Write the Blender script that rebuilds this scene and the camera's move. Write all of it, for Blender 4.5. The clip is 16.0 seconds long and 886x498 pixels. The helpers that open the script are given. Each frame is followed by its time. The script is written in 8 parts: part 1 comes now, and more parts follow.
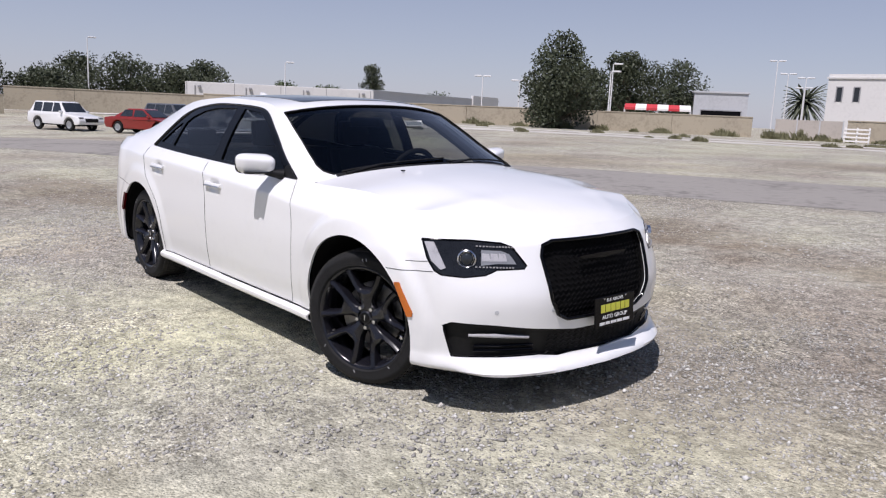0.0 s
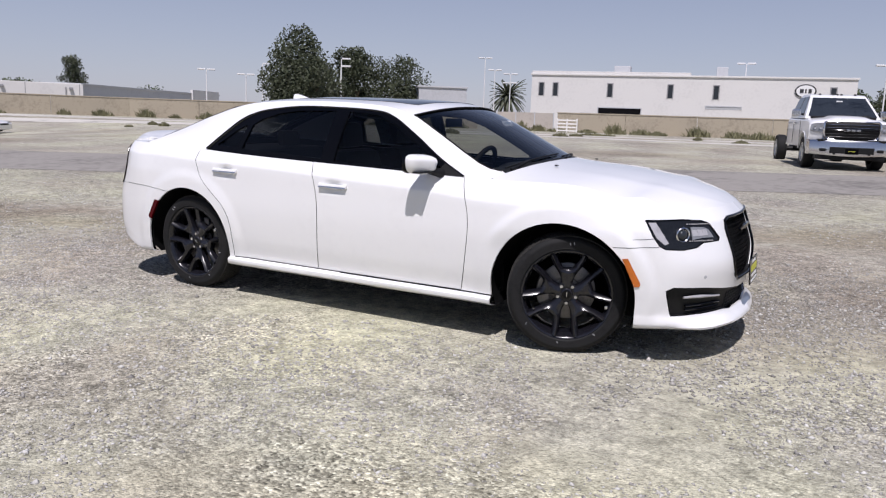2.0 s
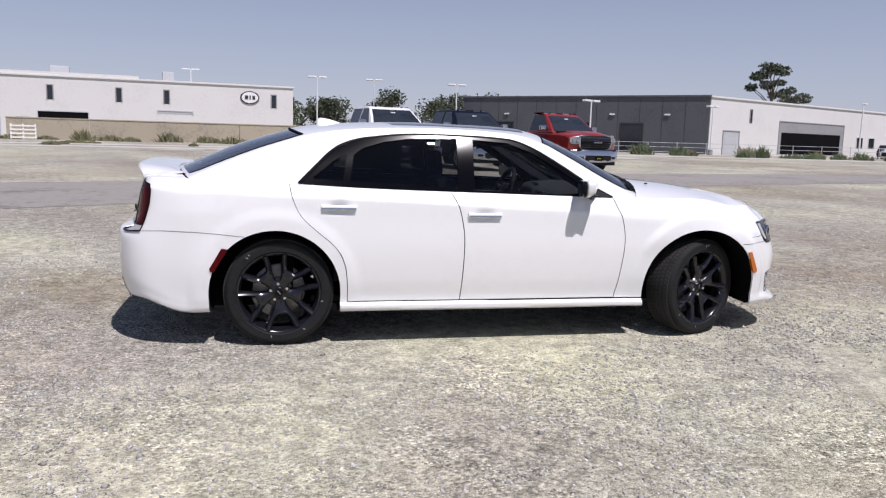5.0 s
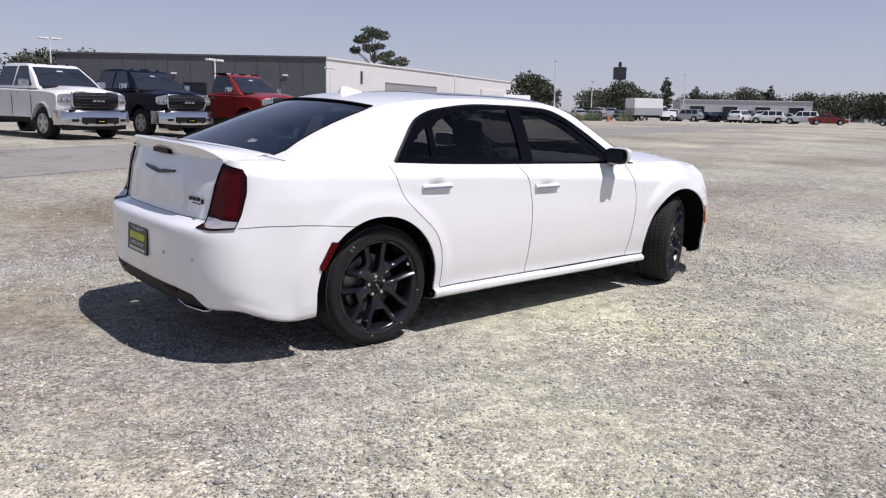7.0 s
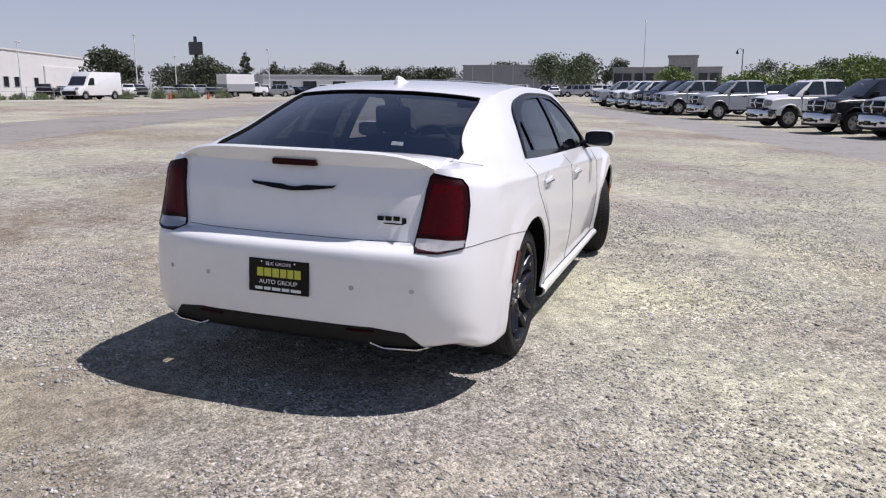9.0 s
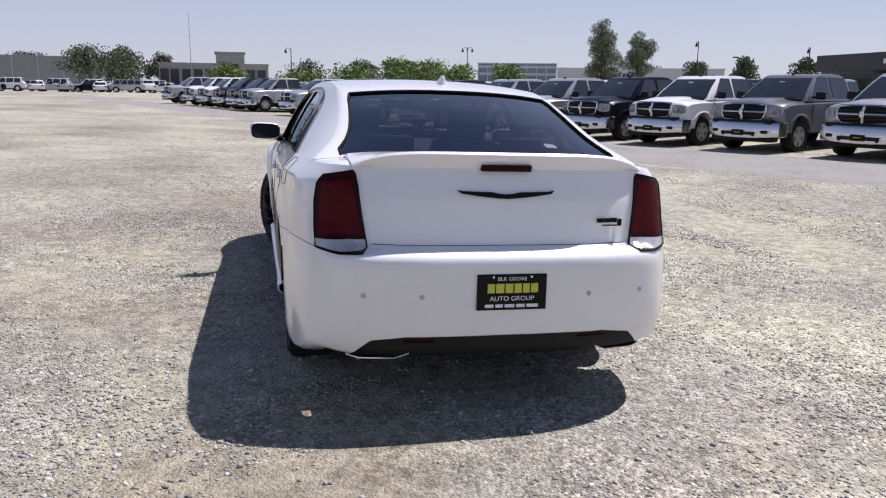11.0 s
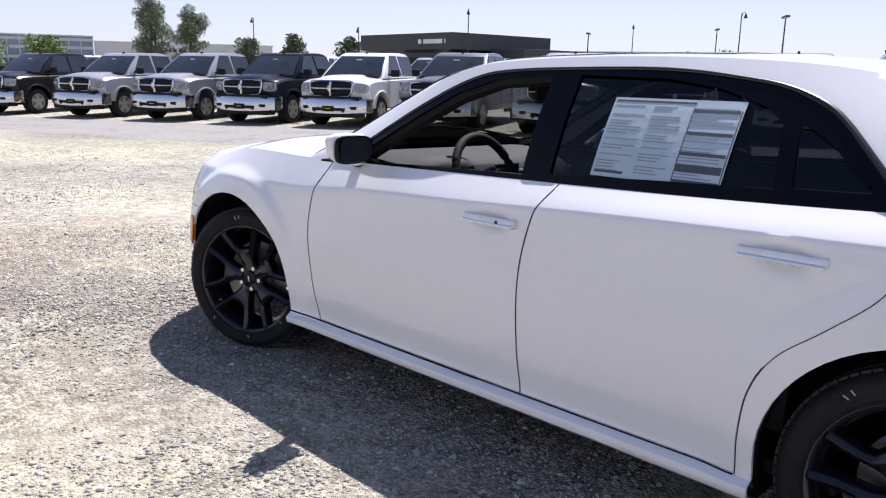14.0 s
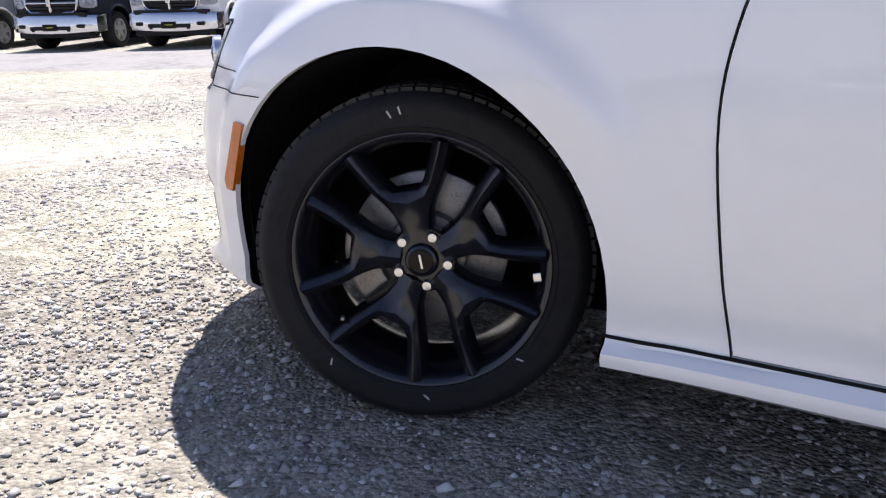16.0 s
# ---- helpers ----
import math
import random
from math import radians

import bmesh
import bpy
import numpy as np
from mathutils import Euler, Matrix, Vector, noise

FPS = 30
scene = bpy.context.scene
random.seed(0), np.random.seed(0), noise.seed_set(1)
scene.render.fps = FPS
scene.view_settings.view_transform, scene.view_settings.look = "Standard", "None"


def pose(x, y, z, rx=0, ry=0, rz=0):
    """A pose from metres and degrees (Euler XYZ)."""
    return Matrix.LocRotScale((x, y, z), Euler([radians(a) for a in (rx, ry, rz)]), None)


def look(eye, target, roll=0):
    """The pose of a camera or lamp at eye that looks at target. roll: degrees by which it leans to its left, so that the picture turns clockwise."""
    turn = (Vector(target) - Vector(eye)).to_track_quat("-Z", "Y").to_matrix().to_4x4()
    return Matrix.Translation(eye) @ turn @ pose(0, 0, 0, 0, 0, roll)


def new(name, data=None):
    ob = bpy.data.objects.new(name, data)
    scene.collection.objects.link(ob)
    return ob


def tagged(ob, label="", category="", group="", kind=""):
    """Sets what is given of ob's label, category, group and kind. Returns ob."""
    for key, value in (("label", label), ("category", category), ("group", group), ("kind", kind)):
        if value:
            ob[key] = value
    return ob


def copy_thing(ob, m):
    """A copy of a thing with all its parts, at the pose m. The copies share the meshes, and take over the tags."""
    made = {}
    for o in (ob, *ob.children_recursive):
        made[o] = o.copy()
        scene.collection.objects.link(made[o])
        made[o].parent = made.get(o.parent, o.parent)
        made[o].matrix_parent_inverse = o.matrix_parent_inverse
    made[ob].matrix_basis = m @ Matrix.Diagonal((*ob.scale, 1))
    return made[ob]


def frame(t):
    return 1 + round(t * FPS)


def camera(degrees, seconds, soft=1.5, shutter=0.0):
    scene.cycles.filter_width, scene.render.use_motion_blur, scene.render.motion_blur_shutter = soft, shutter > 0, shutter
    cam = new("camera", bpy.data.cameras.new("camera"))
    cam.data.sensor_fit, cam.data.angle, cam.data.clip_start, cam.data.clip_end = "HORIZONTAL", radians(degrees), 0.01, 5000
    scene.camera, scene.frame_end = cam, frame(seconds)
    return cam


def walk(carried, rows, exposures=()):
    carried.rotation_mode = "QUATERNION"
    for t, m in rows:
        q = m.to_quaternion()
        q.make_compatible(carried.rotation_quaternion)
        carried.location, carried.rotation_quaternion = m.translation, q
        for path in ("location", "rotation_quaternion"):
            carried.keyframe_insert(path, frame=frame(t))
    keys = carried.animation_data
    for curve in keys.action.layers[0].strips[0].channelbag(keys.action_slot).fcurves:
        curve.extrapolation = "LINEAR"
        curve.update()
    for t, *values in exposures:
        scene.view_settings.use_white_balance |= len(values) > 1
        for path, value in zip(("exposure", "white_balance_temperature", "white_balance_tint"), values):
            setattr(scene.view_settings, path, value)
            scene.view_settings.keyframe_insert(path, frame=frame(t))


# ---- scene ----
cam = camera(59.2, 16.0, 1.2)
PATH = [
    (0, (4.863, -3.162, 1.42), (3.367, -1.88, 1.078), 2.6),
    (0.5, (4.658, -3.599, 1.389), (3.244, -2.227, 1.046), 3.1),
    (1, (4.278, -4.161, 1.375), (2.986, -2.674, 1.031), 3.2),
    (1.5, (3.744, -4.727, 1.367), (2.612, -3.114, 1.027), 2.9),
    (2, (3.132, -5.276, 1.362), (2.183, -3.546, 1.033), 2.0),
    (2.5, (2.398, -5.769, 1.352), (1.651, -3.94, 1.036), 1.3),
    (3, (1.675, -6.103, 1.361), (1.142, -4.198, 1.066), 0.8),
    (3.5, (0.874, -6.346, 1.355), (0.561, -4.39, 1.079), 0.9),
    (4, (0.09, -6.445, 1.361), (0.015, -4.464, 1.1), 1.3),
    (4.2, (-0.235, -6.42, 1.37), (-0.217, -4.437, 1.11), 1.4),
    (6.3, (-3.37, -5.24, 1.386), (-2.357, -3.547, 1.056), 1.4),
    (6.5, (-3.623, -5.075, 1.379), (-2.531, -3.432, 1.045), 1.3),
    (7, (-4.183, -4.574, 1.381), (-2.899, -3.081, 1.03), 1.2),
    (7.5, (-4.674, -3.95, 1.389), (-3.211, -2.636, 1.023), 1.1),
    (8, (-5.087, -3.31, 1.403), (-3.47, -2.197, 1.021), 0.5),
    (8.5, (-5.379, -2.578, 1.428), (-3.632, -1.689, 1.035), 0.1),
    (9, (-5.643, -1.866, 1.444), (-3.792, -1.222, 1.044), -0.0),
    (9.2, (-5.708, -1.572, 1.443), (-3.826, -1.024, 1.039), -0.2),
    (10.25, (-5.87, -0.02, 1.45), (-3.91, -0.06, 1.05), 0.3),
    (11.3, (-5.448, 1.407, 1.45), (-3.588, 0.786, 1.054), 0.8),
    (11.5, (-5.243, 1.625, 1.46), (-3.418, 0.907, 1.07), 0.7),
    (12, (-4.749, 2.152, 1.455), (-3.017, 1.231, 1.063), 0.6),
    (12.5, (-4.099, 2.526, 1.449), (-2.462, 1.446, 1.053), 0.6),
    (12.6, (-3.979, 2.628, 1.451), (-2.364, 1.518, 1.053), 0.7),
    (13, (-3.419, 2.843, 1.448), (-1.88, 1.631, 1.045), 0.8),
    (13.5, (-2.64, 2.951, 1.443), (-1.199, 1.629, 1.026), 1.0),
    (14, (-1.853, 2.958, 1.42), (-0.509, 1.544, 0.981), 1.1),
    (14.5, (-1.105, 2.795, 1.412), (0.14, 1.304, 0.938), 1.2),
    (15, (-0.407, 2.7, 1.349), (0.753, 1.158, 0.823), 1.7),
    (15.5, (0.187, 2.434, 1.253), (1.229, 0.84, 0.64), 0.8),
    (16, (0.68, 2.165, 0.907), (1.647, 0.532, 0.299), -1.1),
]
walk(cam, [(t, look(eye, target, roll)) for t, eye, target, roll in PATH],
     [(0, -0.09, 6300, 19), (2.5, -0.13, 6300, 19), (4, -0.09, 6300, 19), (9, -0.04, 6300, 19), (11.5, 0.24, 6300, 19), (13, 0.48, 6300, 19), (14, 0.66, 6300, 19), (14.5, 0.70, 6300, 19), (15.2, 0.79, 6300, 19), (16, 0.96, 6300, 19)])

# ---- light ----
SUN_TO = Vector((0.2, -0.5, 1.0)).normalized()
SUN_EL, SUN_AZ = math.asin(SUN_TO.z), math.atan2(SUN_TO.y, SUN_TO.x)
world = bpy.data.worlds.new("sky")
scene.world = world
world.use_nodes = True
wn = world.node_tree
sky = wn.nodes.new("ShaderNodeTexSky")
sky.sky_type = "NISHITA"
sky.sun_disc = False
sky.sun_elevation = SUN_EL
sky.sun_rotation = math.pi / 2 - SUN_AZ
sky.air_density, sky.dust_density, sky.ozone_density = 1.0, 0.4, 1.0
haze = wn.nodes.new("ShaderNodeMix")
haze.data_type = "RGBA"
haze.inputs[0].default_value = 0.62
# hazy air: paler towards the horizon all the way round
way, split, fade = wn.nodes.new("ShaderNodeTexCoord"), wn.nodes.new("ShaderNodeSeparateXYZ"), wn.nodes.new("ShaderNodeValToRGB")
wn.links.new(way.outputs["Generated"], split.inputs[0])
wn.links.new(split.outputs["Z"], fade.inputs[0])
fade.color_ramp.interpolation = "EASE"
fade.color_ramp.elements.new(0.5)
for stop, at, tone in zip(fade.color_ramp.elements, (0.0, 0.32, 0.80), ((0.76, 0.83, 1.0, 1), (0.44, 0.52, 0.72, 1), (0.10, 0.16, 0.34, 1))):
    stop.position, stop.color = at, tone
lift = wn.nodes.new("ShaderNodeMix")
lift.data_type, lift.blend_type = "RGBA", "MULTIPLY"
lift.inputs[0].default_value = 1.0
lift.inputs[7].default_value = (9.6, 9.6, 9.6, 1)
wn.links.new(fade.outputs[0], lift.inputs[6])
wn.links.new(lift.outputs[2], haze.inputs[7])
wn.links.new(sky.outputs[0], haze.inputs[6])
wn.links.new(haze.outputs[2], wn.nodes["Background"].inputs[0])
wn.nodes["Background"].inputs[1].default_value = 0.073
sun_data = bpy.data.lights.new("sun", "SUN")
sun_data.energy, sun_data.angle, sun_data.color = 5.0, radians(0.53), (1.0, 0.97, 0.93)
sun = new("sun", sun_data)
sun.matrix_world = look(SUN_TO * 60, (0, 0, 0))


# ---- materials ----
def socket(node, name, value):
    node.inputs[name].default_value = value


def material(name, colour, rough=0.5, metal=0.0, grain=0.0, scale=8.0, bump=0.0, bump_scale=60.0, coat=0.0, vary=0.0, second=None, spec=0.5):
    """A principled surface with two scales of noise in its colour, fine relief, and a shift from piece to piece."""
    m = bpy.data.materials.new(name)
    m.use_nodes = True
    nt, nodes = m.node_tree, m.node_tree.nodes
    p = nodes["Principled BSDF"]
    socket(p, "Base Color", (*colour, 1)), socket(p, "Roughness", rough), socket(p, "Metallic", metal)
    socket(p, "Coat Weight", coat), socket(p, "Coat Roughness", 0.03), socket(p, "Specular IOR Level", spec)
    m.diffuse_color = (*colour, 1)
    coords = nodes.new("ShaderNodeTexCoord")
    if grain or second:
        big, small = nodes.new("ShaderNodeTexNoise"), nodes.new("ShaderNodeTexNoise")
        socket(big, "Scale", scale), socket(big, "Detail", 5.0)
        socket(small, "Scale", scale * 9), socket(small, "Detail", 4.0)
        mixed = nodes.new("ShaderNodeMath")
        mixed.operation = "ADD"
        for k, n in enumerate((big, small)):
            nt.links.new(coords.outputs["Object"], n.inputs["Vector"])
            nt.links.new(n.outputs["Fac"], mixed.inputs[k])
        ramp = nodes.new("ShaderNodeValToRGB")
        low, high = ramp.color_ramp.elements
        low.position, high.position = 0.72, 1.28
        other = second or tuple(c * (1 - grain) for c in colour)
        low.color, high.color = (*other, 1), (*(min(1, c * (1 + grain * 0.5)) for c in colour), 1)
        nt.links.new(mixed.outputs[0], ramp.inputs[0])
        out = ramp.outputs[0]
        if vary:
            info, hsv, amount = nodes.new("ShaderNodeObjectInfo"), nodes.new("ShaderNodeHueSaturation"), nodes.new("ShaderNodeMapRange")
            socket(amount, "To Min", 1 - vary), socket(amount, "To Max", 1 + vary)
            nt.links.new(info.outputs["Random"], amount.inputs["Value"])
            nt.links.new(amount.outputs[0], hsv.inputs["Value"])
            nt.links.new(out, hsv.inputs["Color"])
            out = hsv.outputs[0]
        nt.links.new(out, p.inputs["Base Color"])
    if bump:
        fine, b = nodes.new("ShaderNodeTexNoise"), nodes.new("ShaderNodeBump")
        socket(fine, "Scale", bump_scale), socket(fine, "Detail", 4.0)
        socket(b, "Strength", bump), socket(b, "Distance", 0.02)
        nt.links.new(coords.outputs["Object"], fine.inputs["Vector"])
        nt.links.new(fine.outputs["Fac"], b.inputs["Height"])
        nt.links.new(b.outputs["Normal"], p.inputs["Normal"])
    return m


def glass_material(name, tint, clear, rough=0.0, reflect=1.55):
    """Tinted window glass: a clear share that lets the light straight through, and a reflecting surface."""
    m = bpy.data.materials.new(name)
    m.use_nodes = True
    nt, nodes = m.node_tree, m.node_tree.nodes
    nodes.remove(nodes["Principled BSDF"])
    through_light, gloss, mix, facing = (nodes.new("ShaderNodeBsdfTransparent"), nodes.new("ShaderNodeBsdfGlossy"), nodes.new("ShaderNodeMixShader"), nodes.new("ShaderNodeLayerWeight"))
    f0 = ((reflect - 1) / (reflect + 1)) ** 2
    power, share = nodes.new("ShaderNodeMath"), nodes.new("ShaderNodeMapRange")
    power.operation, power.inputs[1].default_value, facing.inputs[0].default_value = "POWER", 5.0, 0.5
    socket(share, "To Min", f0), socket(share, "To Max", 1.0)
    nt.links.new(facing.outputs["Facing"], power.inputs[0])
    nt.links.new(power.outputs[0], share.inputs["Value"])
    socket(through_light, "Color", (*(clear * c for c in tint), 1))
    socket(gloss, "Roughness", rough), socket(gloss, "Color", (0.95, 0.97, 1, 1))
    nt.links.new(share.outputs[0], mix.inputs[0])
    nt.links.new(through_light.outputs[0], mix.inputs[1])
    nt.links.new(gloss.outputs[0], mix.inputs[2])
    nt.links.new(mix.outputs[0], nodes["Material Output"].inputs[0])
    m.diffuse_color = (*(0.2 * c for c in tint), 1)
    return m


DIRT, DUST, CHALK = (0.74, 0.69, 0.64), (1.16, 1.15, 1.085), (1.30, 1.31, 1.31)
# entries with tints of their own put extra brightness into the ground's colour
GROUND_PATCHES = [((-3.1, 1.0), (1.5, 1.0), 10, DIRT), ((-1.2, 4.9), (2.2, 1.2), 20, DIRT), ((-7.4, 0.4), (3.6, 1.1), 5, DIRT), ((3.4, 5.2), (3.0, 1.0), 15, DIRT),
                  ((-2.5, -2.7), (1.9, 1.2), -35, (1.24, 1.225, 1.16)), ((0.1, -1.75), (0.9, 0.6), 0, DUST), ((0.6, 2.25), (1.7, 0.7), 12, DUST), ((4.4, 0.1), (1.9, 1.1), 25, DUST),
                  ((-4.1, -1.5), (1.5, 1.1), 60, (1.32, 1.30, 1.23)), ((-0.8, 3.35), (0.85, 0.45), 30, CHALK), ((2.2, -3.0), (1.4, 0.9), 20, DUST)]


def gravel_material():
    """Crushed stone pressed into dusty ground: stones of many greys, pale dust, darker patches and wheel tracks."""
    m = bpy.data.materials.new("gravel_ground")
    m.use_nodes = True
    nt, nodes = m.node_tree, m.node_tree.nodes
    p = nodes["Principled BSDF"]
    socket(p, "Roughness", 0.95), socket(p, "Specular IOR Level", 0.2)
    geo = nodes.new("ShaderNodeNewGeometry")

    def noise_node(scale, detail=5.0, kind="ShaderNodeTexNoise"):
        n = nodes.new(kind)
        socket(n, "Scale", scale)
        if kind == "ShaderNodeTexNoise":
            socket(n, "Detail", detail)
        nt.links.new(geo.outputs["Position"], n.inputs["Vector"])
        return n

    def ramp(source, *stops):
        r = nodes.new("ShaderNodeValToRGB")
        while len(r.color_ramp.elements) < len(stops):
            r.color_ramp.elements.new(0.5)
        for e, (at, c) in zip(r.color_ramp.elements, stops):
            e.position, e.color = at, (*c, 1)
        nt.links.new(source, r.inputs[0])
        return r

    def mix(kind, fac, a, b):
        x = nodes.new("ShaderNodeMix")
        x.data_type, x.blend_type = "RGBA", kind
        if isinstance(fac, float):
            x.inputs[0].default_value = fac
        else:
            nt.links.new(fac, x.inputs[0])
        nt.links.new(a, x.inputs[6]), nt.links.new(b, x.inputs[7])
        return x.outputs[2]

    stones = noise_node(75, kind="ShaderNodeTexVoronoi")
    small = noise_node(190, kind="ShaderNodeTexVoronoi")
    cell = nodes.new("ShaderNodeSeparateColor")
    nt.links.new(stones.outputs["Color"], cell.inputs[0])
    cell2 = nodes.new("ShaderNodeSeparateColor")
    nt.links.new(small.outputs["Color"], cell2.inputs[0])
    tone = ramp(cell.outputs[0], (0.0, (0.11, 0.106, 0.096)), (0.22, (0.265, 0.256, 0.230)), (0.75, (0.395, 0.382, 0.348)), (1.0, (0.62, 0.61, 0.57)))
    tone2 = ramp(cell2.outputs[1], (0.0, (0.155, 0.149, 0.134)), (0.35, (0.31, 0.300, 0.268)), (1.0, (0.49, 0.476, 0.435)))
    patch = noise_node(1.6, 7)
    where = ramp(patch.outputs["Fac"], (0.42, (0, 0, 0)), (0.6, (1, 1, 1)))
    base = mix("MIX", where.outputs[0], tone.outputs[0], tone2.outputs[0])
    dust = noise_node(0.55, 8)
    dusty = ramp(dust.outputs["Fac"], (0.42, (0.0, 0.0, 0.0)), (0.64, (0.8, 0.8, 0.8)))
    pale = ramp(patch.outputs["Fac"], (0.3, (0.385, 0.374, 0.312)), (0.7, (0.46, 0.447, 0.405)))
    base = mix("MIX", dusty.outputs[0], base, pale.outputs[0])
    stain = noise_node(0.23, 6)
    stained = ramp(stain.outputs["Fac"], (0.3, (0.84, 0.83, 0.81)), (0.62, (1.12, 1.11, 1.07)))
    base = mix("MULTIPLY", 1.0, base, stained.outputs[0])
    fleck = noise_node(38, 4)
    flecks = ramp(fleck.outputs["Fac"], (0.38, (0.64, 0.635, 0.62)), (0.5, (1.04, 1.04, 1.04)), (0.66, (1.32, 1.31, 1.29)))
    loose = ramp(dust.outputs["Fac"], (0.42, (1.0, 1.0, 1.0)), (0.62, (0.45, 0.45, 0.45)))
    base = mix("MULTIPLY", loose.outputs[0], base, flecks.outputs[0])
    clump = noise_node(9, 7)
    clumps = ramp(clump.outputs["Fac"], (0.34, (0.74, 0.735, 0.72)), (0.64, (1.2, 1.19, 1.16)))
    base = mix("MULTIPLY", 1.0, base, clumps.outputs[0])
    broad = noise_node(0.11, 5)
    broads = ramp(broad.outputs["Fac"], (0.36, (0.84, 0.79, 0.74)), (0.5, (1.0, 1.0, 1.0)), (0.64, (1.05, 1.07, 0.99)))
    base = mix("MULTIPLY", 1.0, base, broads.outputs[0])
    lichen = noise_node(0.47, 6)
    lichens = ramp(lichen.outputs["Fac"], (0.38, (0.97, 0.94, 0.94)), (0.49, (1.0, 1.0, 1.0)), (0.62, (1.03, 1.04, 0.985)))
    base = mix("MULTIPLY", 1.0, base, lichens.outputs[0])
    # patches of brown dirt and of pale dust with ragged edges, two of them brightness put into the colour: middle,
    # half-lengths, turn, tint
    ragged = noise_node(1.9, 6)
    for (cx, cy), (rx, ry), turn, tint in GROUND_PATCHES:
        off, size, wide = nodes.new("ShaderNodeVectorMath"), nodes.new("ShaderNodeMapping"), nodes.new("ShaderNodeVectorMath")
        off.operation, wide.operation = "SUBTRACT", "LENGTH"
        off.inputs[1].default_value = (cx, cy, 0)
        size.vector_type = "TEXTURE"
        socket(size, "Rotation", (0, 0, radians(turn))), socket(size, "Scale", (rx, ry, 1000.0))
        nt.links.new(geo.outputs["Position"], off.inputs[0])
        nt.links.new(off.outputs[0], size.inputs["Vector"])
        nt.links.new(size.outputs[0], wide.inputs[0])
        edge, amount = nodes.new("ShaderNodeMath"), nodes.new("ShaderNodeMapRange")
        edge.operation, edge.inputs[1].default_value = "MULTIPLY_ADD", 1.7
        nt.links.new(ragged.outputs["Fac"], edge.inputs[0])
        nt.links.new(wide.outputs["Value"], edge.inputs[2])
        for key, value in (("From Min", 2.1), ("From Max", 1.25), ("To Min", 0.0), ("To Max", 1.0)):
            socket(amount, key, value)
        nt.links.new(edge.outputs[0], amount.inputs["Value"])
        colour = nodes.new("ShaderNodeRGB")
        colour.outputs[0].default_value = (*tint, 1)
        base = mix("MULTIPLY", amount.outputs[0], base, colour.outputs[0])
    nt.links.new(base, p.inputs["Base Color"])
    height = nodes.new("ShaderNodeMath")
    height.operation = "SUBTRACT"
    rough = noise_node(60, 6)
    nt.links.new(rough.outputs["Fac"], height.inputs[0])
    nt.links.new(stones.outputs["Distance"], height.inputs[1])
    b = nodes.new("ShaderNodeBump")
    socket(b, "Strength", 1.0), socket(b, "Distance", 0.0095)
    nt.links.new(height.outputs[0], b.inputs["Height"])
    nt.links.new(b.outputs["Normal"], p.inputs["Normal"])
    return m


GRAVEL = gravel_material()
ASPHALT = material("worn_asphalt", (0.235, 0.22, 0.20), 0.9, grain=0.3, scale=0.6, bump=0.5, bump_scale=90)
LANE = material("dusty_packed_lane", (0.255, 0.247, 0.228), 0.95, grain=0.22, scale=0.8, bump=0.4, bump_scale=80)
PALE_EARTH = material("pale_dry_earth", (0.46, 0.44, 0.40), 0.95, grain=0.3, scale=0.5, bump=0.5, bump_scale=30)
WALL_PAINT = material("tan_wall_paint", (0.36, 0.315, 0.24), 0.85, grain=0.16, scale=0.6, bump=0.25, bump_scale=25)
WHITE_PAINT_WALL = material("white_render", (0.63, 0.62, 0.605), 0.8, grain=0.05, scale=0.35, bump=0.15, bump_scale=14)
GREY_CLADDING = material("grey_metal_cladding", (0.085, 0.09, 0.10), 0.6, grain=0.12, scale=0.3, bump=0.1, bump_scale=8)
GREY_RENDER = material("grey_render", (0.27, 0.27, 0.28), 0.85, grain=0.1, scale=0.4)
LIGHT_GREY = material("light_grey_panel", (0.45, 0.46, 0.48), 0.6, grain=0.08, scale=0.4)
# near-black fill: the shade inside openings is put into this colour
SHADE_FILL = material("opening_shade_fill", (0.005, 0.005, 0.006), 0.8, spec=0.05, grain=0.3, scale=1.0)
DARK_GLASS = material("dark_window_glass", (0.02, 0.024, 0.03), 0.08, grain=0.2, scale=0.6)
BLUE_GLASS = material("blue_grey_curtain_glass", (0.16, 0.21, 0.27), 0.1, metal=0.3, grain=0.2, scale=0.3)
CHARCOAL = material("charcoal_panel", (0.035, 0.037, 0.042), 0.5, grain=0.15, scale=0.4)
POLE_WHITE = material("white_pole_paint", (0.7, 0.7, 0.7), 0.5, grain=0.08, scale=2.0)
POLE_DARK = material("dark_pole_paint", (0.03, 0.03, 0.033), 0.5, grain=0.2, scale=2.0)
RED_CLOTH = material("red_awning_cloth", (0.50, 0.04, 0.05), 0.8, grain=0.15, scale=2.0)
WHITE_CLOTH = material("white_awning_cloth", (0.78, 0.76, 0.74), 0.8, grain=0.08, scale=2.0)
BARK = material("bark", (0.09, 0.07, 0.05), 0.95, grain=0.4, scale=3.0, bump=0.8, bump_scale=20)
LEAF_DARK = material("dark_oak_leaves", (0.043, 0.053, 0.027), 0.65, grain=0.5, scale=0.9, vary=0.0)
LEAF_POPLAR = material("pale_poplar_leaves", (0.115, 0.14, 0.075), 0.65, grain=0.4, scale=0.9)
LEAF_MID = material("green_leaves", (0.068, 0.092, 0.04), 0.65, grain=0.45, scale=0.9)
LEAF_BRIGHT = material("bright_green_leaves", (0.13, 0.18, 0.045), 0.65, grain=0.4, scale=0.9)
LEAF_PALM = material("grey_green_fronds", (0.075, 0.085, 0.055), 0.7, grain=0.4, scale=1.5)
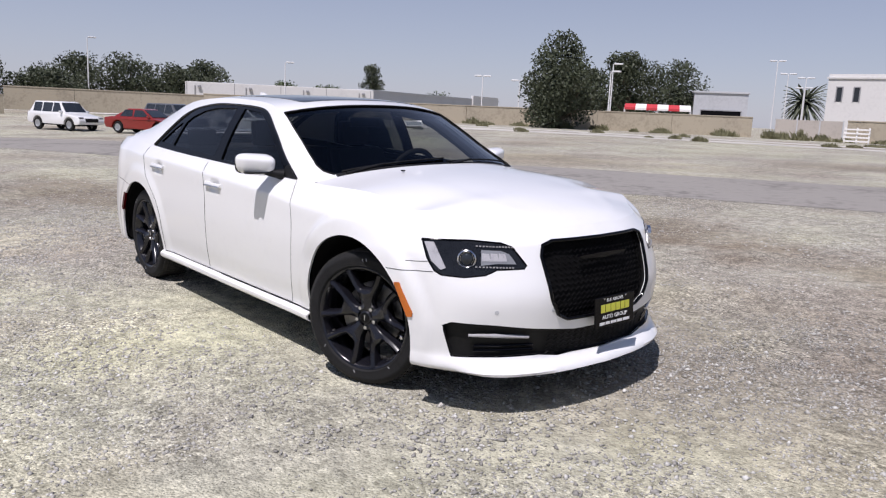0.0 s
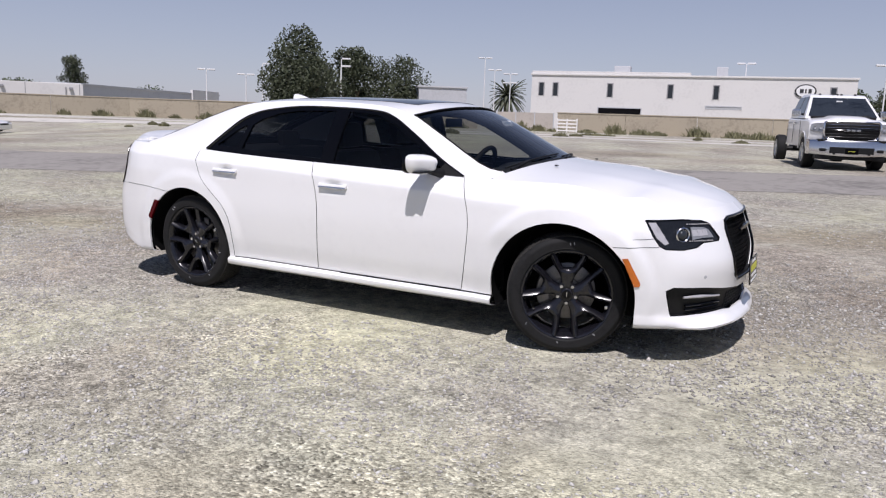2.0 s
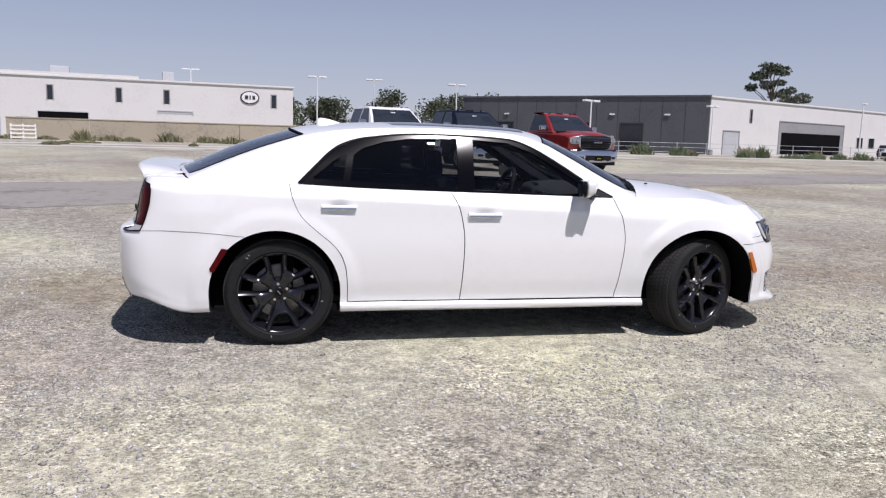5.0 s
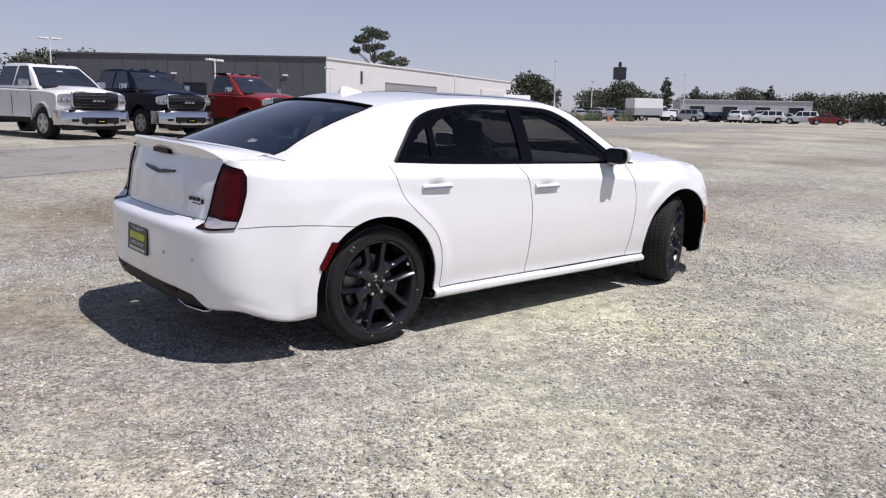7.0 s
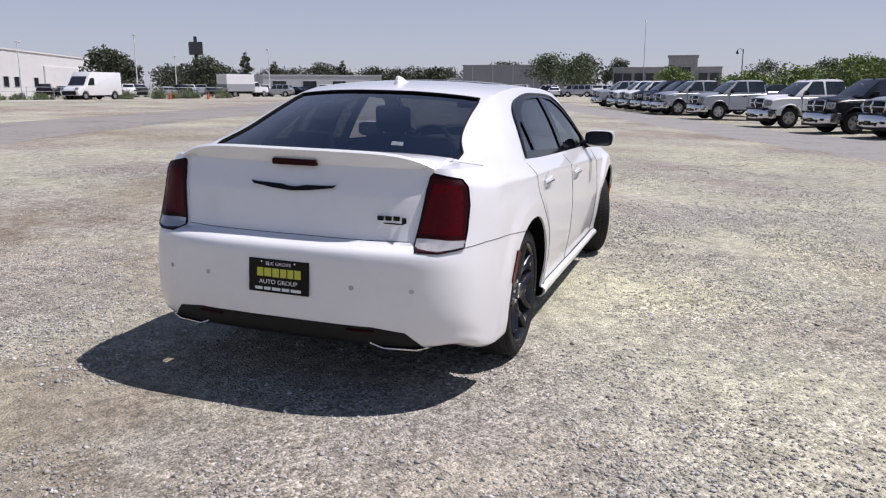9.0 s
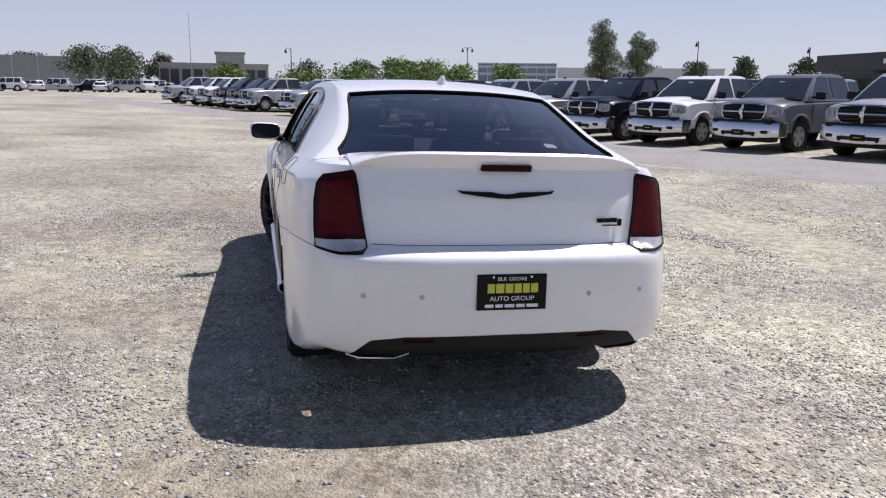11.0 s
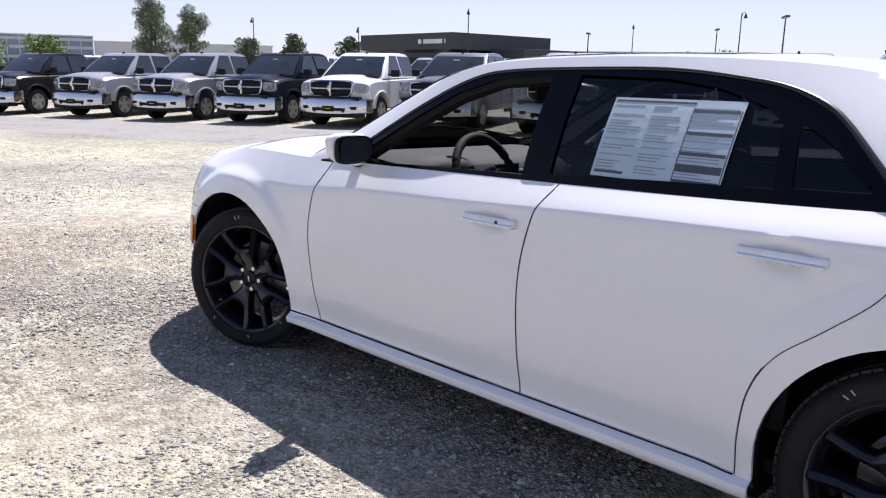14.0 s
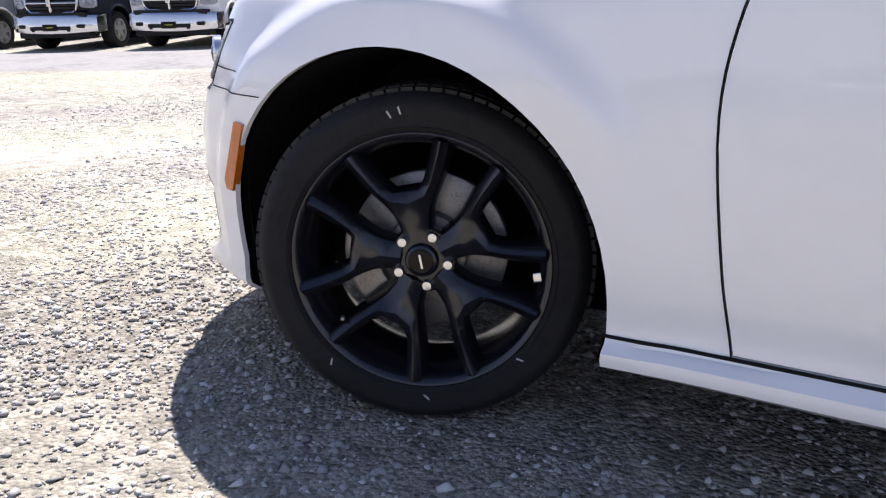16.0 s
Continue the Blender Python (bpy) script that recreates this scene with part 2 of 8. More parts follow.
DRY_WEED = material("dry_weeds", (0.15, 0.145, 0.08), 0.9, grain=0.4, scale=1.5)
TYRE = material("tyre_rubber", (0.012, 0.012, 0.0125), 0.75, grain=0.25, scale=6.0, bump=0.12, bump_scale=90, spec=0.25)
# paler than the tyre: grey dust, plus sky light put into the colour
TREAD = material("dusty_skylit_tread", (0.035, 0.034, 0.032), 0.85, grain=0.3, scale=9.0, spec=0.2)
CHROME = material("chrome", (0.66, 0.66, 0.67), 0.18, metal=1.0, grain=0.05, scale=3.0)
STEEL = material("bare_wheel_alloy", (0.55, 0.56, 0.58), 0.3, metal=0.9, grain=0.1, scale=5.0)
BLACK_PLASTIC = material("black_plastic", (0.008, 0.008, 0.0085), 0.55, spec=0.25, grain=0.2, scale=8.0, bump=0.06, bump_scale=300)
CAR_GLASS = material("parked_vehicle_glass", (0.020, 0.024, 0.029), 0.06, grain=0.5, scale=1.6, spec=0.8)
LAMP_LENS = material("lamp_lens", (0.36, 0.37, 0.39), 0.15, metal=0.4, grain=0.1, scale=12.0, coat=0.5)
HEAD_LENS = material("truck_headlamp_lens", (0.24, 0.245, 0.255), 0.12, metal=0.3, grain=0.4, scale=9.0, coat=0.4)
AMBER = material("amber_lens", (0.50, 0.125, 0.012), 0.2, grain=0.15, scale=20.0, coat=0.4)
YELLOW = material("yellow_print", (0.55, 0.55, 0.06), 0.5, grain=0.05, scale=20)
WHITE_PRINT = material("white_print", (0.75, 0.75, 0.75), 0.5, grain=0.04, scale=20)
PAINTS = {
    "white": material("white_truck_paint", (0.76, 0.76, 0.76), 0.3, coat=0.6, grain=0.03, scale=1.2),
    "silver": material("silver_truck_paint", (0.42, 0.43, 0.45), 0.3, metal=0.45, coat=0.6, grain=0.05, scale=1.2),
    "grey": material("grey_truck_paint", (0.15, 0.155, 0.17), 0.3, metal=0.4, coat=0.6, grain=0.06, scale=1.2),
    "black": material("black_truck_paint", (0.006, 0.006, 0.007), 0.3, coat=0.3, spec=0.3, grain=0.2, scale=1.2),
    "navy": material("navy_truck_paint", (0.003, 0.004, 0.011), 0.3, spec=0.2, grain=0.2, scale=1.2),
    "red": material("red_truck_paint", (0.23, 0.016, 0.012), 0.28, coat=0.6, grain=0.06, scale=1.2),
}


# ---- mesh helpers ----
def mesh_object(name, bm, mat, smooth=False):
    me = bpy.data.meshes.new(name)
    bmesh.ops.recalc_face_normals(bm, faces=bm.faces)
    if smooth:
        for f in bm.faces:
            f.smooth = True
    bm.to_mesh(me)
    bm.free()
    for one in mat if isinstance(mat, (list, tuple)) else (mat,):
        me.materials.append(one)
    if smooth:
        me.set_sharp_from_angle(angle=radians(38))
    return new(name, me)


def part(name, bm, mat, parent, label="", smooth=False):
    ob = mesh_object(name, bm, mat, smooth)
    ob.parent = parent
    return tagged(ob, label)


def thing(name, m, label, category, group="", kind=""):
    ob = new(name)
    ob.matrix_basis = m
    ob.empty_display_size = 0.2
    return tagged(ob, label, category, group, kind)


def box(bm, x0, x1, y0, y1, z0, z1, bevel=0.0):
    vs = [bm.verts.new((x, y, z)) for x in (x0, x1) for y in (y0, y1) for z in (z0, z1)]
    fs = [bm.faces.new([vs[i] for i in q]) for q in ((0, 1, 3, 2), (4, 6, 7, 5), (0, 4, 5, 1), (2, 3, 7, 6), (0, 2, 6, 4), (1, 5, 7, 3))]
    if bevel:
        es = list({e for f in fs for e in f.edges})
        bmesh.ops.bevel(bm, geom=es, offset=bevel, segments=2, affect="EDGES", profile=0.6)
    return vs


def boxed(*a, bevel=0.0):
    bm = bmesh.new()
    box(bm, *a, bevel=bevel)
    return bm


def prism(outline, y0, y1, bevel=0.0, segments=2, axis="y"):
    """An outline in x, z drawn out along y (or outline in x, y drawn out along z)."""
    bm = bmesh.new()
    def at(p, q):
        return (p[0], q, p[1]) if axis == "y" else ((p[0], p[1], q) if axis == "z" else (q, p[0], p[1]))
    a, b = [bm.verts.new(at(p, y0)) for p in outline], [bm.verts.new(at(p, y1)) for p in outline]
    bm.faces.new(a), bm.faces.new(b[::-1])
    n = len(outline)
    for i in range(n):
        bm.faces.new((a[i], b[i], b[(i + 1) % n], a[(i + 1) % n]))
    bmesh.ops.recalc_face_normals(bm, faces=bm.faces)
    if bevel:
        es = [e for e in bm.edges if len(e.link_faces) == 2 and e.calc_face_angle() > 0.5]
        bmesh.ops.bevel(bm, geom=es, offset=bevel, segments=segments, affect="EDGES", profile=0.6)
    return bm


def lathe(profile, turns=40, axis="y"):
    """Radius and place along the axis, spun round it."""
    bm = bmesh.new()
    rings = []
    for rad, along in profile:
        ring = []
        for k in range(turns):
            a = 2 * math.pi * k / turns
            c, s = rad * math.cos(a), rad * math.sin(a)
            ring.append(bm.verts.new((c, along, s) if axis == "y" else ((c, s, along) if axis == "z" else (along, c, s))))
        rings.append(ring)
    for r0, r1 in zip(rings, rings[1:]):
        for k in range(turns):
            bm.faces.new((r0[k], r0[(k + 1) % turns], r1[(k + 1) % turns], r1[k]))
    bm.faces.new(rings[0]), bm.faces.new(rings[-1][::-1])
    return bm


def tube(points, radii, sides=8, bm=None):
    bm = bm or bmesh.new()
    pts = [Vector(p) for p in points]
    rings = []
    for i, p in enumerate(pts):
        d = (pts[min(i + 1, len(pts) - 1)] - pts[max(i - 1, 0)]).normalized()
        u = d.cross(Vector((0, 0, 1)) if abs(d.z) < 0.9 else Vector((1, 0, 0))).normalized()
        v = d.cross(u)
        rad = radii[i] if isinstance(radii, (list, tuple)) else radii
        rings.append([bm.verts.new(p + rad * (u * math.cos(2 * math.pi * k / sides) + v * math.sin(2 * math.pi * k / sides))) for k in range(sides)])
    for r0, r1 in zip(rings, rings[1:]):
        for k in range(sides):
            bm.faces.new((r0[k], r0[(k + 1) % sides], r1[(k + 1) % sides], r1[k]))
    bm.faces.new(rings[0][::-1]), bm.faces.new(rings[-1])
    return bm


def raw_mesh(name, verts, faces, mats, index=None, smooth=False):
    me = bpy.data.meshes.new(name)
    me.from_pydata(verts, [], faces)
    for m in mats:
        me.materials.append(m)
    if index is not None:
        me.polygons.foreach_set("material_index", index)
    if smooth:
        me.polygons.foreach_set("use_smooth", [True] * len(faces))
    me.update()
    return new(name, me)


def text_mesh(words, size, mat, parent, m, name="lettering", depth=0.0015, label="", stretch=1.0):
    """Words in the built-in font as a mesh under a thing, centred at m, readable along its x and y."""
    curve = bpy.data.curves.new(name, "FONT")
    curve.body, curve.size, curve.align_x, curve.align_y, curve.extrude = words, size, "CENTER", "CENTER", depth
    temp = bpy.data.objects.new(name, curve)
    scene.collection.objects.link(temp)
    bpy.context.view_layer.update()
    me = bpy.data.meshes.new_from_object(temp.evaluated_get(bpy.context.evaluated_depsgraph_get()))
    bpy.data.objects.remove(temp)
    bpy.data.curves.remove(curve)
    me.name = name
    me.materials.clear()
    me.materials.append(mat)
    me.transform(Matrix.Diagonal((stretch, 1, 1, 1)))
    ob = new(name, me)
    ob.parent = parent
    ob.matrix_basis = m
    return tagged(ob, label)


def ease(a, b, x):
    k = min(1.0, max(0.0, (x - a) / (b - a)))
    return k * k * (3 - 2 * k)


SLOPE = 0.0235


def ground_z(x, y):
    """The lot's surface: it falls to a shallow swale beside the sedan and rises to both sides."""
    if y > 17:
        z = SLOPE * 17 + 0.012 * (min(y, 30) - 17)
    elif y > -4.5:
        z = SLOPE * y
    else:
        z = -SLOPE * 4.5 + 0.022 * (-4.5 - max(y, -16))
    z -= 0.85 * ease(-18, -44, x) * (1 - ease(16, 36, y))
    far = ease(60, 140, math.hypot(x, y))
    return z * (1 - far) + 0.45 * far


def stand(x, y, turn=0.0, dz=0.0):
    return pose(x, y, ground_z(x, y) + dz, 0, 0, turn)

# ---- ground ----
def ground_sheet():
    xs = [-2500, -700, -250] + [-150 + 10 * k for k in range(8)] + [-75 + 2.5 * k for k in range(20)] + [-25 + 1.25 * k for k in range(49)] + [45 + 10 * k for k in range(12)] + [250, 700, 2500]
    ys = [-2500, -700, -250] + [-150 + 10 * k for k in range(13)] + [-25 + 1.25 * k for k in range(49)] + [45 + 10 * k for k in range(12)] + [250, 700, 2500]
    verts = [(x, y, ground_z(x, y) + 0.006 * noise.noise((x * 0.6, y * 0.6, 0))) for y in ys for x in xs]
    n = len(xs)
    faces = [(j * n + i, j * n + i + 1, (j + 1) * n + i + 1, (j + 1) * n + i) for j in range(len(ys) - 1) for i in range(n - 1)]
    return tagged(raw_mesh("ground", verts, faces, [GRAVEL], smooth=True), "dusty pale grey crushed gravel lot ground", "ground", kind="structure")


ground = ground_sheet()


def strip(name, line, width_left, width_right, mat, lift, label, category, step=2.0, wobble=0.25):
    """A band of another surface laid along a line on the ground, with uneven edges."""
    verts, faces = [], []
    pts = []
    for (x0, y0), (x1, y1) in zip(line, line[1:]):
        count = max(1, int(math.hypot(x1 - x0, y1 - y0) / step))
        pts += [(x0 + (x1 - x0) * k / count, y0 + (y1 - y0) * k / count) for k in range(count)]
    pts.append(line[-1])
    across = 6
    for i, (x, y) in enumerate(pts):
        a, b = pts[max(i - 1, 0)], pts[min(i + 1, len(pts) - 1)]
        d = Vector((b[0] - a[0], b[1] - a[1])).normalized()
        for k in range(across + 1):
            w = -width_right + (width_left + width_right) * k / across
            if k in (0, across):
                w += wobble * noise.noise((i * 0.7, k * 3.0, len(line)))
            px, py = x - d.y * w, y + d.x * w
            verts.append((px, py, ground_z(px, py) + lift - (0.02 if k in (0, across) else 0)))
    m = across + 1
    for i in range(len(pts) - 1):
        for k in range(across):
            faces.append((i * m + k, i * m + k + 1, (i + 1) * m + k + 1, (i + 1) * m + k))
    return tagged(raw_mesh(name, verts, faces, [mat]), label, category, kind="structure")


strip("road", [(-70, -6.5), (-22, 2.0), (-8, 8.2), (0, 12.0), (10, 16.0), (22, 19.0), (60, 30.0)], 2.4, 2.2, ASPHALT, 0.025, "worn grey asphalt lane crossing the gravel lot", "lane")
strip("road", [(-12.8, -18.2), (20.57, -4.66), (71.5, 16.1)], 2.3, 2.2, LANE, 0.012, "pale dusty lane in front of the parked pickups", "lane")
for line in ([(-90, 26), (-40, 37), (-10, 46), (30, 52), (60, 54)], [(-92, 20), (-45, 30), (-12, 38), (20, 40)]):
    strip("pavement", line, 1.6, 1.6, PALE_EARTH, 0.03, "cracked pale concrete strip with weeds along its joints", "pavement", wobble=0.5)

# ---- the white sedan ----
PAINT = material("white_car_paint", (0.80, 0.80, 0.80), 0.32, coat=0.9, grain=0.015, scale=2.0)
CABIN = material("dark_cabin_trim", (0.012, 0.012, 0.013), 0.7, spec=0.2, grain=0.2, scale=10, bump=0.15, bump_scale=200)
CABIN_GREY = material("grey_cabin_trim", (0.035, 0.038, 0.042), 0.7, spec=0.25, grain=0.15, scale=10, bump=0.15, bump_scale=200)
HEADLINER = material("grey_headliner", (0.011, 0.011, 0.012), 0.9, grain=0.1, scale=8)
GLOSS_BLACK = material("gloss_black_trim", (0.002, 0.002, 0.0028), 0.12, grain=0.2, scale=9, spec=0.2)
MOULDING = material("polished_black_moulding", (0.004, 0.004, 0.005), 0.24, grain=0.2, scale=9, spec=0.6)
SEAM = material("shut_line_shadow_rubber", (0.008, 0.008, 0.008), 0.8, grain=0.2, scale=30, spec=0.15)
LINER = material("black_wheel_arch_liner", (0.005, 0.005, 0.0055), 0.9, spec=0.1, grain=0.3, scale=15, bump=0.3, bump_scale=60)
RIM = material("gloss_black_alloy", (0.008, 0.008, 0.011), 0.20, grain=0.2, scale=12, spec=0.6)
BRAKE = material("brake_steel", (0.22, 0.21, 0.20), 0.45, metal=0.8, grain=0.3, scale=30)
RED_LENS = material("dark_red_lens", (0.024, 0.001, 0.002), 0.42, grain=0.3, scale=14, spec=0.12)
RED_GLOW = material("bright_red_reflector", (0.065, 0.002, 0.004), 0.25, grain=0.3, scale=60, spec=0.12)
CLEAR_LENS = material("clear_lens_strip", (0.45, 0.44, 0.45), 0.15, metal=0.2, grain=0.2, scale=30, coat=0.5)
LAMP_BODY = material("smoked_headlamp", (0.010, 0.011, 0.013), 0.12, grain=0.35, scale=25, spec=0.45)
MIRROR_GLASS = material("mirror_glass", (0.85, 0.87, 0.88), 0.02, metal=1.0, grain=0.01, scale=3)
PAPER = material("sticker_paper", (0.42, 0.51, 0.56), 0.8, grain=0.05, scale=14)
DARK_INK = material("dark_print", (0.06, 0.075, 0.09), 0.8, grain=0.1, scale=20)
INK = material("grey_print", (0.24, 0.29, 0.33), 0.8, grain=0.1, scale=20)
WINDSHIELD = glass_material("windshield_glass", (0.92, 0.98, 0.96), 0.34, 0.0, 1.36)
FRONT_GLASS = glass_material("front_door_glass", (0.92, 0.97, 0.97), 0.52, 0.0, 1.36)
REAR_GLASS = glass_material("privacy_glass", (0.9, 0.95, 1.0), 0.2, 0.0, 1.42)
BACK_GLASS = glass_material("tinted_rear_glass", (0.9, 0.95, 1.0), 0.36, 0.02, 2.5)

TILT_DEG = math.degrees(math.atan(SLOPE))
sedan = thing("sedan", pose(0, 0, 0.004, TILT_DEG, 0, 0), "white four-door sedan with black alloy wheels and dark tinted windows", "car")
AXLE_F, AXLE_R, HUB_Z = 1.545, -1.515, 0.362
HANDLES = ((-0.125, 0.900), (-1.125, 0.945))


def spline(points, count):
    """Points along a smooth curve through the given ones (any dimension), and each given point's place along it."""
    p = [np.array(q, float) for q in points]
    p = [2 * p[0] - p[1]] + p + [2 * p[-1] - p[-2]]
    out, where = [], []
    for i in range(1, len(p) - 2):
        where.append(len(out))
        for k in range(count):
            t = k / count
            a, b, c, d = p[i - 1], p[i], p[i + 1], p[i + 2]
            out.append(0.5 * (2 * b + (c - a) * t + (2 * a - 5 * b + 4 * c - d) * t * t + (3 * b - a - 3 * c + d) * t ** 3))
    where.append(len(out))
    out.append(p[-2])
    return np.array(out), where


# plan outline at the widest level, from the nose's middle round the left side to the tail's middle
OUTLINE = [(2.475, 0), (2.455, 0.25), (2.405, 0.45), (2.31, 0.63), (2.18, 0.775), (2.03, 0.87), (1.85, 0.915), (1.545, 0.935), (1.05, 0.928), (0.6, 0.93), (0, 0.932),
           (-0.6, 0.932), (-1.05, 0.934), (-1.515, 0.94), (-1.9, 0.925), (-2.15, 0.902), (-2.385, 0.838), (-2.525, 0.69), (-2.590, 0.44), (-2.604, 0.19), (-2.604, 0)]
CURVE, MARKS = spline(OUTLINE, 40)
ARC = np.concatenate([[0], np.cumsum(np.linalg.norm(np.diff(CURVE, axis=0), axis=1))])
TANGENT = np.gradient(CURVE, axis=0)
TANGENT /= np.linalg.norm(TANGENT, axis=1)[:, None]
TANGENT[0], TANGENT[-1] = (0, 1), (0, -1)
MARK_S = [float(ARC[i]) for i in MARKS]
S_END = float(ARC[-1])

# nine levels of (height, inset) at each mark of the outline
NOSE = [(0.185, 0.094), (0.205, -0.034), (0.245, -0.02), (0.28, 0.02), (0.43, 0.0), (0.57, -0.013), (0.71, 0.017), (0.83, 0.055), (0.895, 0.12)]
NOSE2 = [(0.185, 0.09), (0.21, -0.044), (0.25, -0.028), (0.29, 0.01), (0.44, -0.012), (0.58, -0.02), (0.71, 0.016), (0.83, 0.06), (0.9, 0.13)]
CORNER = [(0.19, 0.089), (0.225, -0.008), (0.265, -0.016), (0.31, -0.004), (0.46, -0.02), (0.6, -0.02), (0.73, 0.01), (0.85, 0.065), (0.925, 0.15)]
FENDER_A = [(0.19, 0.10), (0.225, 0.01), (0.27, 0.01), (0.32, 0.02), (0.46, 0.008), (0.62, 0.0), (0.78, 0.010), (0.895, 0.055), (0.965, 0.14)]
FENDER = [(0.19, 0.10), (0.215, 0.02), (0.27, 0.012), (0.31, 0.025), (0.45, 0.008), (0.65, 0.0), (0.78, 0.006), (0.885, 0.024), (1.015, 0.125)]
COWL = [(0.215, 0.10), (0.234, 0.014), (0.27, 0.004), (0.30, 0.034), (0.45, 0.012), (0.65, 0.0), (0.80, 0.006), (0.885, 0.014), (1.015, 0.095)]
DOOR = [(0.215, 0.10), (0.234, 0.014), (0.275, 0.002), (0.302, 0.034), (0.45, 0.012), (0.65, 0.0), (0.84, 0.006), (0.948, 0.013), (1.038, 0.085)]
DOOR_A = DOOR[:6] + [(0.82, 0.006), (0.922, 0.013), (1.024, 0.085)]
DOOR_B = DOOR[:7] + [(0.979, 0.014), (1.052, 0.085)]
DOOR_R = [(0.215, 0.10), (0.234, 0.014), (0.275, 0.002), (0.302, 0.034), (0.45, 0.012), (0.65, 0.0), (0.87, 0.007), (0.995, 0.013), (1.067, 0.085)]
QUARTER = [(0.215, 0.10), (0.234, 0.014), (0.275, 0.01), (0.32, 0.02), (0.46, 0.008), (0.68, 0.0), (0.89, 0.006), (1.010, 0.019), (1.09, 0.095)]
HAUNCH = [(0.22, 0.10), (0.245, 0.02), (0.30, 0.01), (0.36, 0.008), (0.52, 0.0), (0.70, 0.002), (0.90, 0.012), (1.025, 0.033), (1.105, 0.105)]
TAIL_C = [(0.295, 0.10), (0.320, 0.025), (0.375, 0.010), (0.45, 0.0), (0.60, 0.0), (0.735, 0.014), (0.90, 0.050), (1.04, 0.075), (1.11, 0.120)]
TAIL = [(0.29, 0.13), (0.315, 0.05), (0.385, 0.02), (0.48, 0.004), (0.62, 0.0), (0.745, 0.012), (0.790, 0.098), (0.98, 0.130), (1.108, 0.170)]
LEVELS = [NOSE, NOSE, NOSE2, NOSE2, CORNER, FENDER_A, FENDER_A, FENDER, COWL, DOOR_A, DOOR, DOOR_B, DOOR_R, QUARTER, HAUNCH, HAUNCH, TAIL_C, TAIL, TAIL, TAIL, TAIL]


def dense_levels():
    rows = []
    for k in range(9):
        line, _ = spline([(lv[k][0], lv[k][1]) for lv in LEVELS], 40)
        rows.append(line)
    rows = np.array(rows)
    zs, ds = [], []
    for c in range(rows.shape[1]):
        curve, _ = spline(rows[:, c, :], 9)
        straight = np.array([rows[6 + k // 9, c, :] * (1 - k % 9 / 9) + rows[min(8, 7 + k // 9), c, :] * (k % 9 / 9) for k in range(19)])
        curve[54:] = 0.25 * curve[54:] + 0.75 * straight
        zs.append(np.maximum.accumulate(curve[:, 0] + np.arange(len(curve)) * 1e-6))
        ds.append(curve[:, 1])
    return np.array(zs), np.array(ds)


LEVEL_Z, LEVEL_D = dense_levels()


def column_at(s):
    f = np.interp(s, ARC, np.arange(len(ARC)))
    i = min(int(f), len(ARC) - 2)
    return i, f - i


def shell(s, z, out=0.0):
    """A place on the lower body, by the way round the outline and the height."""
    i, t = column_at(s)
    za = LEVEL_Z[i] * (1 - t) + LEVEL_Z[i + 1] * t
    da = LEVEL_D[i] * (1 - t) + LEVEL_D[i + 1] * t
    d = float(np.interp(z, za, da)) - out
    along = float(CURVE[i][0] * (1 - t) + CURVE[i + 1][0] * t)
    for axle, flare, start, stop in ((AXLE_F, 0.024, 0.05, 0.115), (AXLE_R - 0.022, 0.012, 0.024, 0.12)):
        reach = math.hypot(along - axle, z - HUB_Z)
        if CURVE[i][1] > 0.8 and reach < 0.8 and z > 0.2:
            fade = 0.3 + 0.7 * ease(0.58, 0.76, z) if axle > 0 and along < axle else 1.0
            d -= flare * fade * (1 - ease(0.47 + start, 0.47 + stop, reach)) * ease(0.2, 0.34, z)
    for x0, z0 in HANDLES:
        if CURVE[i][1] > 0.8 and abs(along - x0) < 0.2 and abs(z - z0) < 0.1:
            d += 0.017 * math.exp(-((along - x0) / 0.066) ** 4 - ((z - z0 + 0.006) / 0.034) ** 4)
    p, tan = CURVE[i] * (1 - t) + CURVE[i + 1] * t, TANGENT[i] * (1 - t) + TANGENT[i + 1] * t
    return Vector((p[0] - d * tan[1], p[1] + d * tan[0], z))


def top_z(s):
    i, t = column_at(s)
    return float(LEVEL_Z[i][-1] * (1 - t) + LEVEL_Z[i + 1][-1] * t)


def s_side(x):
    """The way round the outline to a place x along the side."""
    side = slice(MARKS[4], MARKS[17])
    return float(np.interp(-x, -CURVE[side, 0], ARC[side]))


def s_nose(y):
    return float(np.interp(y, CURVE[: MARKS[4], 1], ARC[: MARKS[4]]))


def s_tail(y):
    end = slice(MARKS[15], None)
    return float(np.interp(-y, -CURVE[end, 1], ARC[end]))


def inside(p, poly):
    x, y = p
    r, j = False, len(poly) - 1
    for i in range(len(poly)):
        (xi, yi), (xj, yj) = poly[i], poly[j]
        if (yi > y) != (yj > y) and x < (xj - xi) * (y - yi) / (yj - yi) + xi:
            r = not r
        j = i
    return r


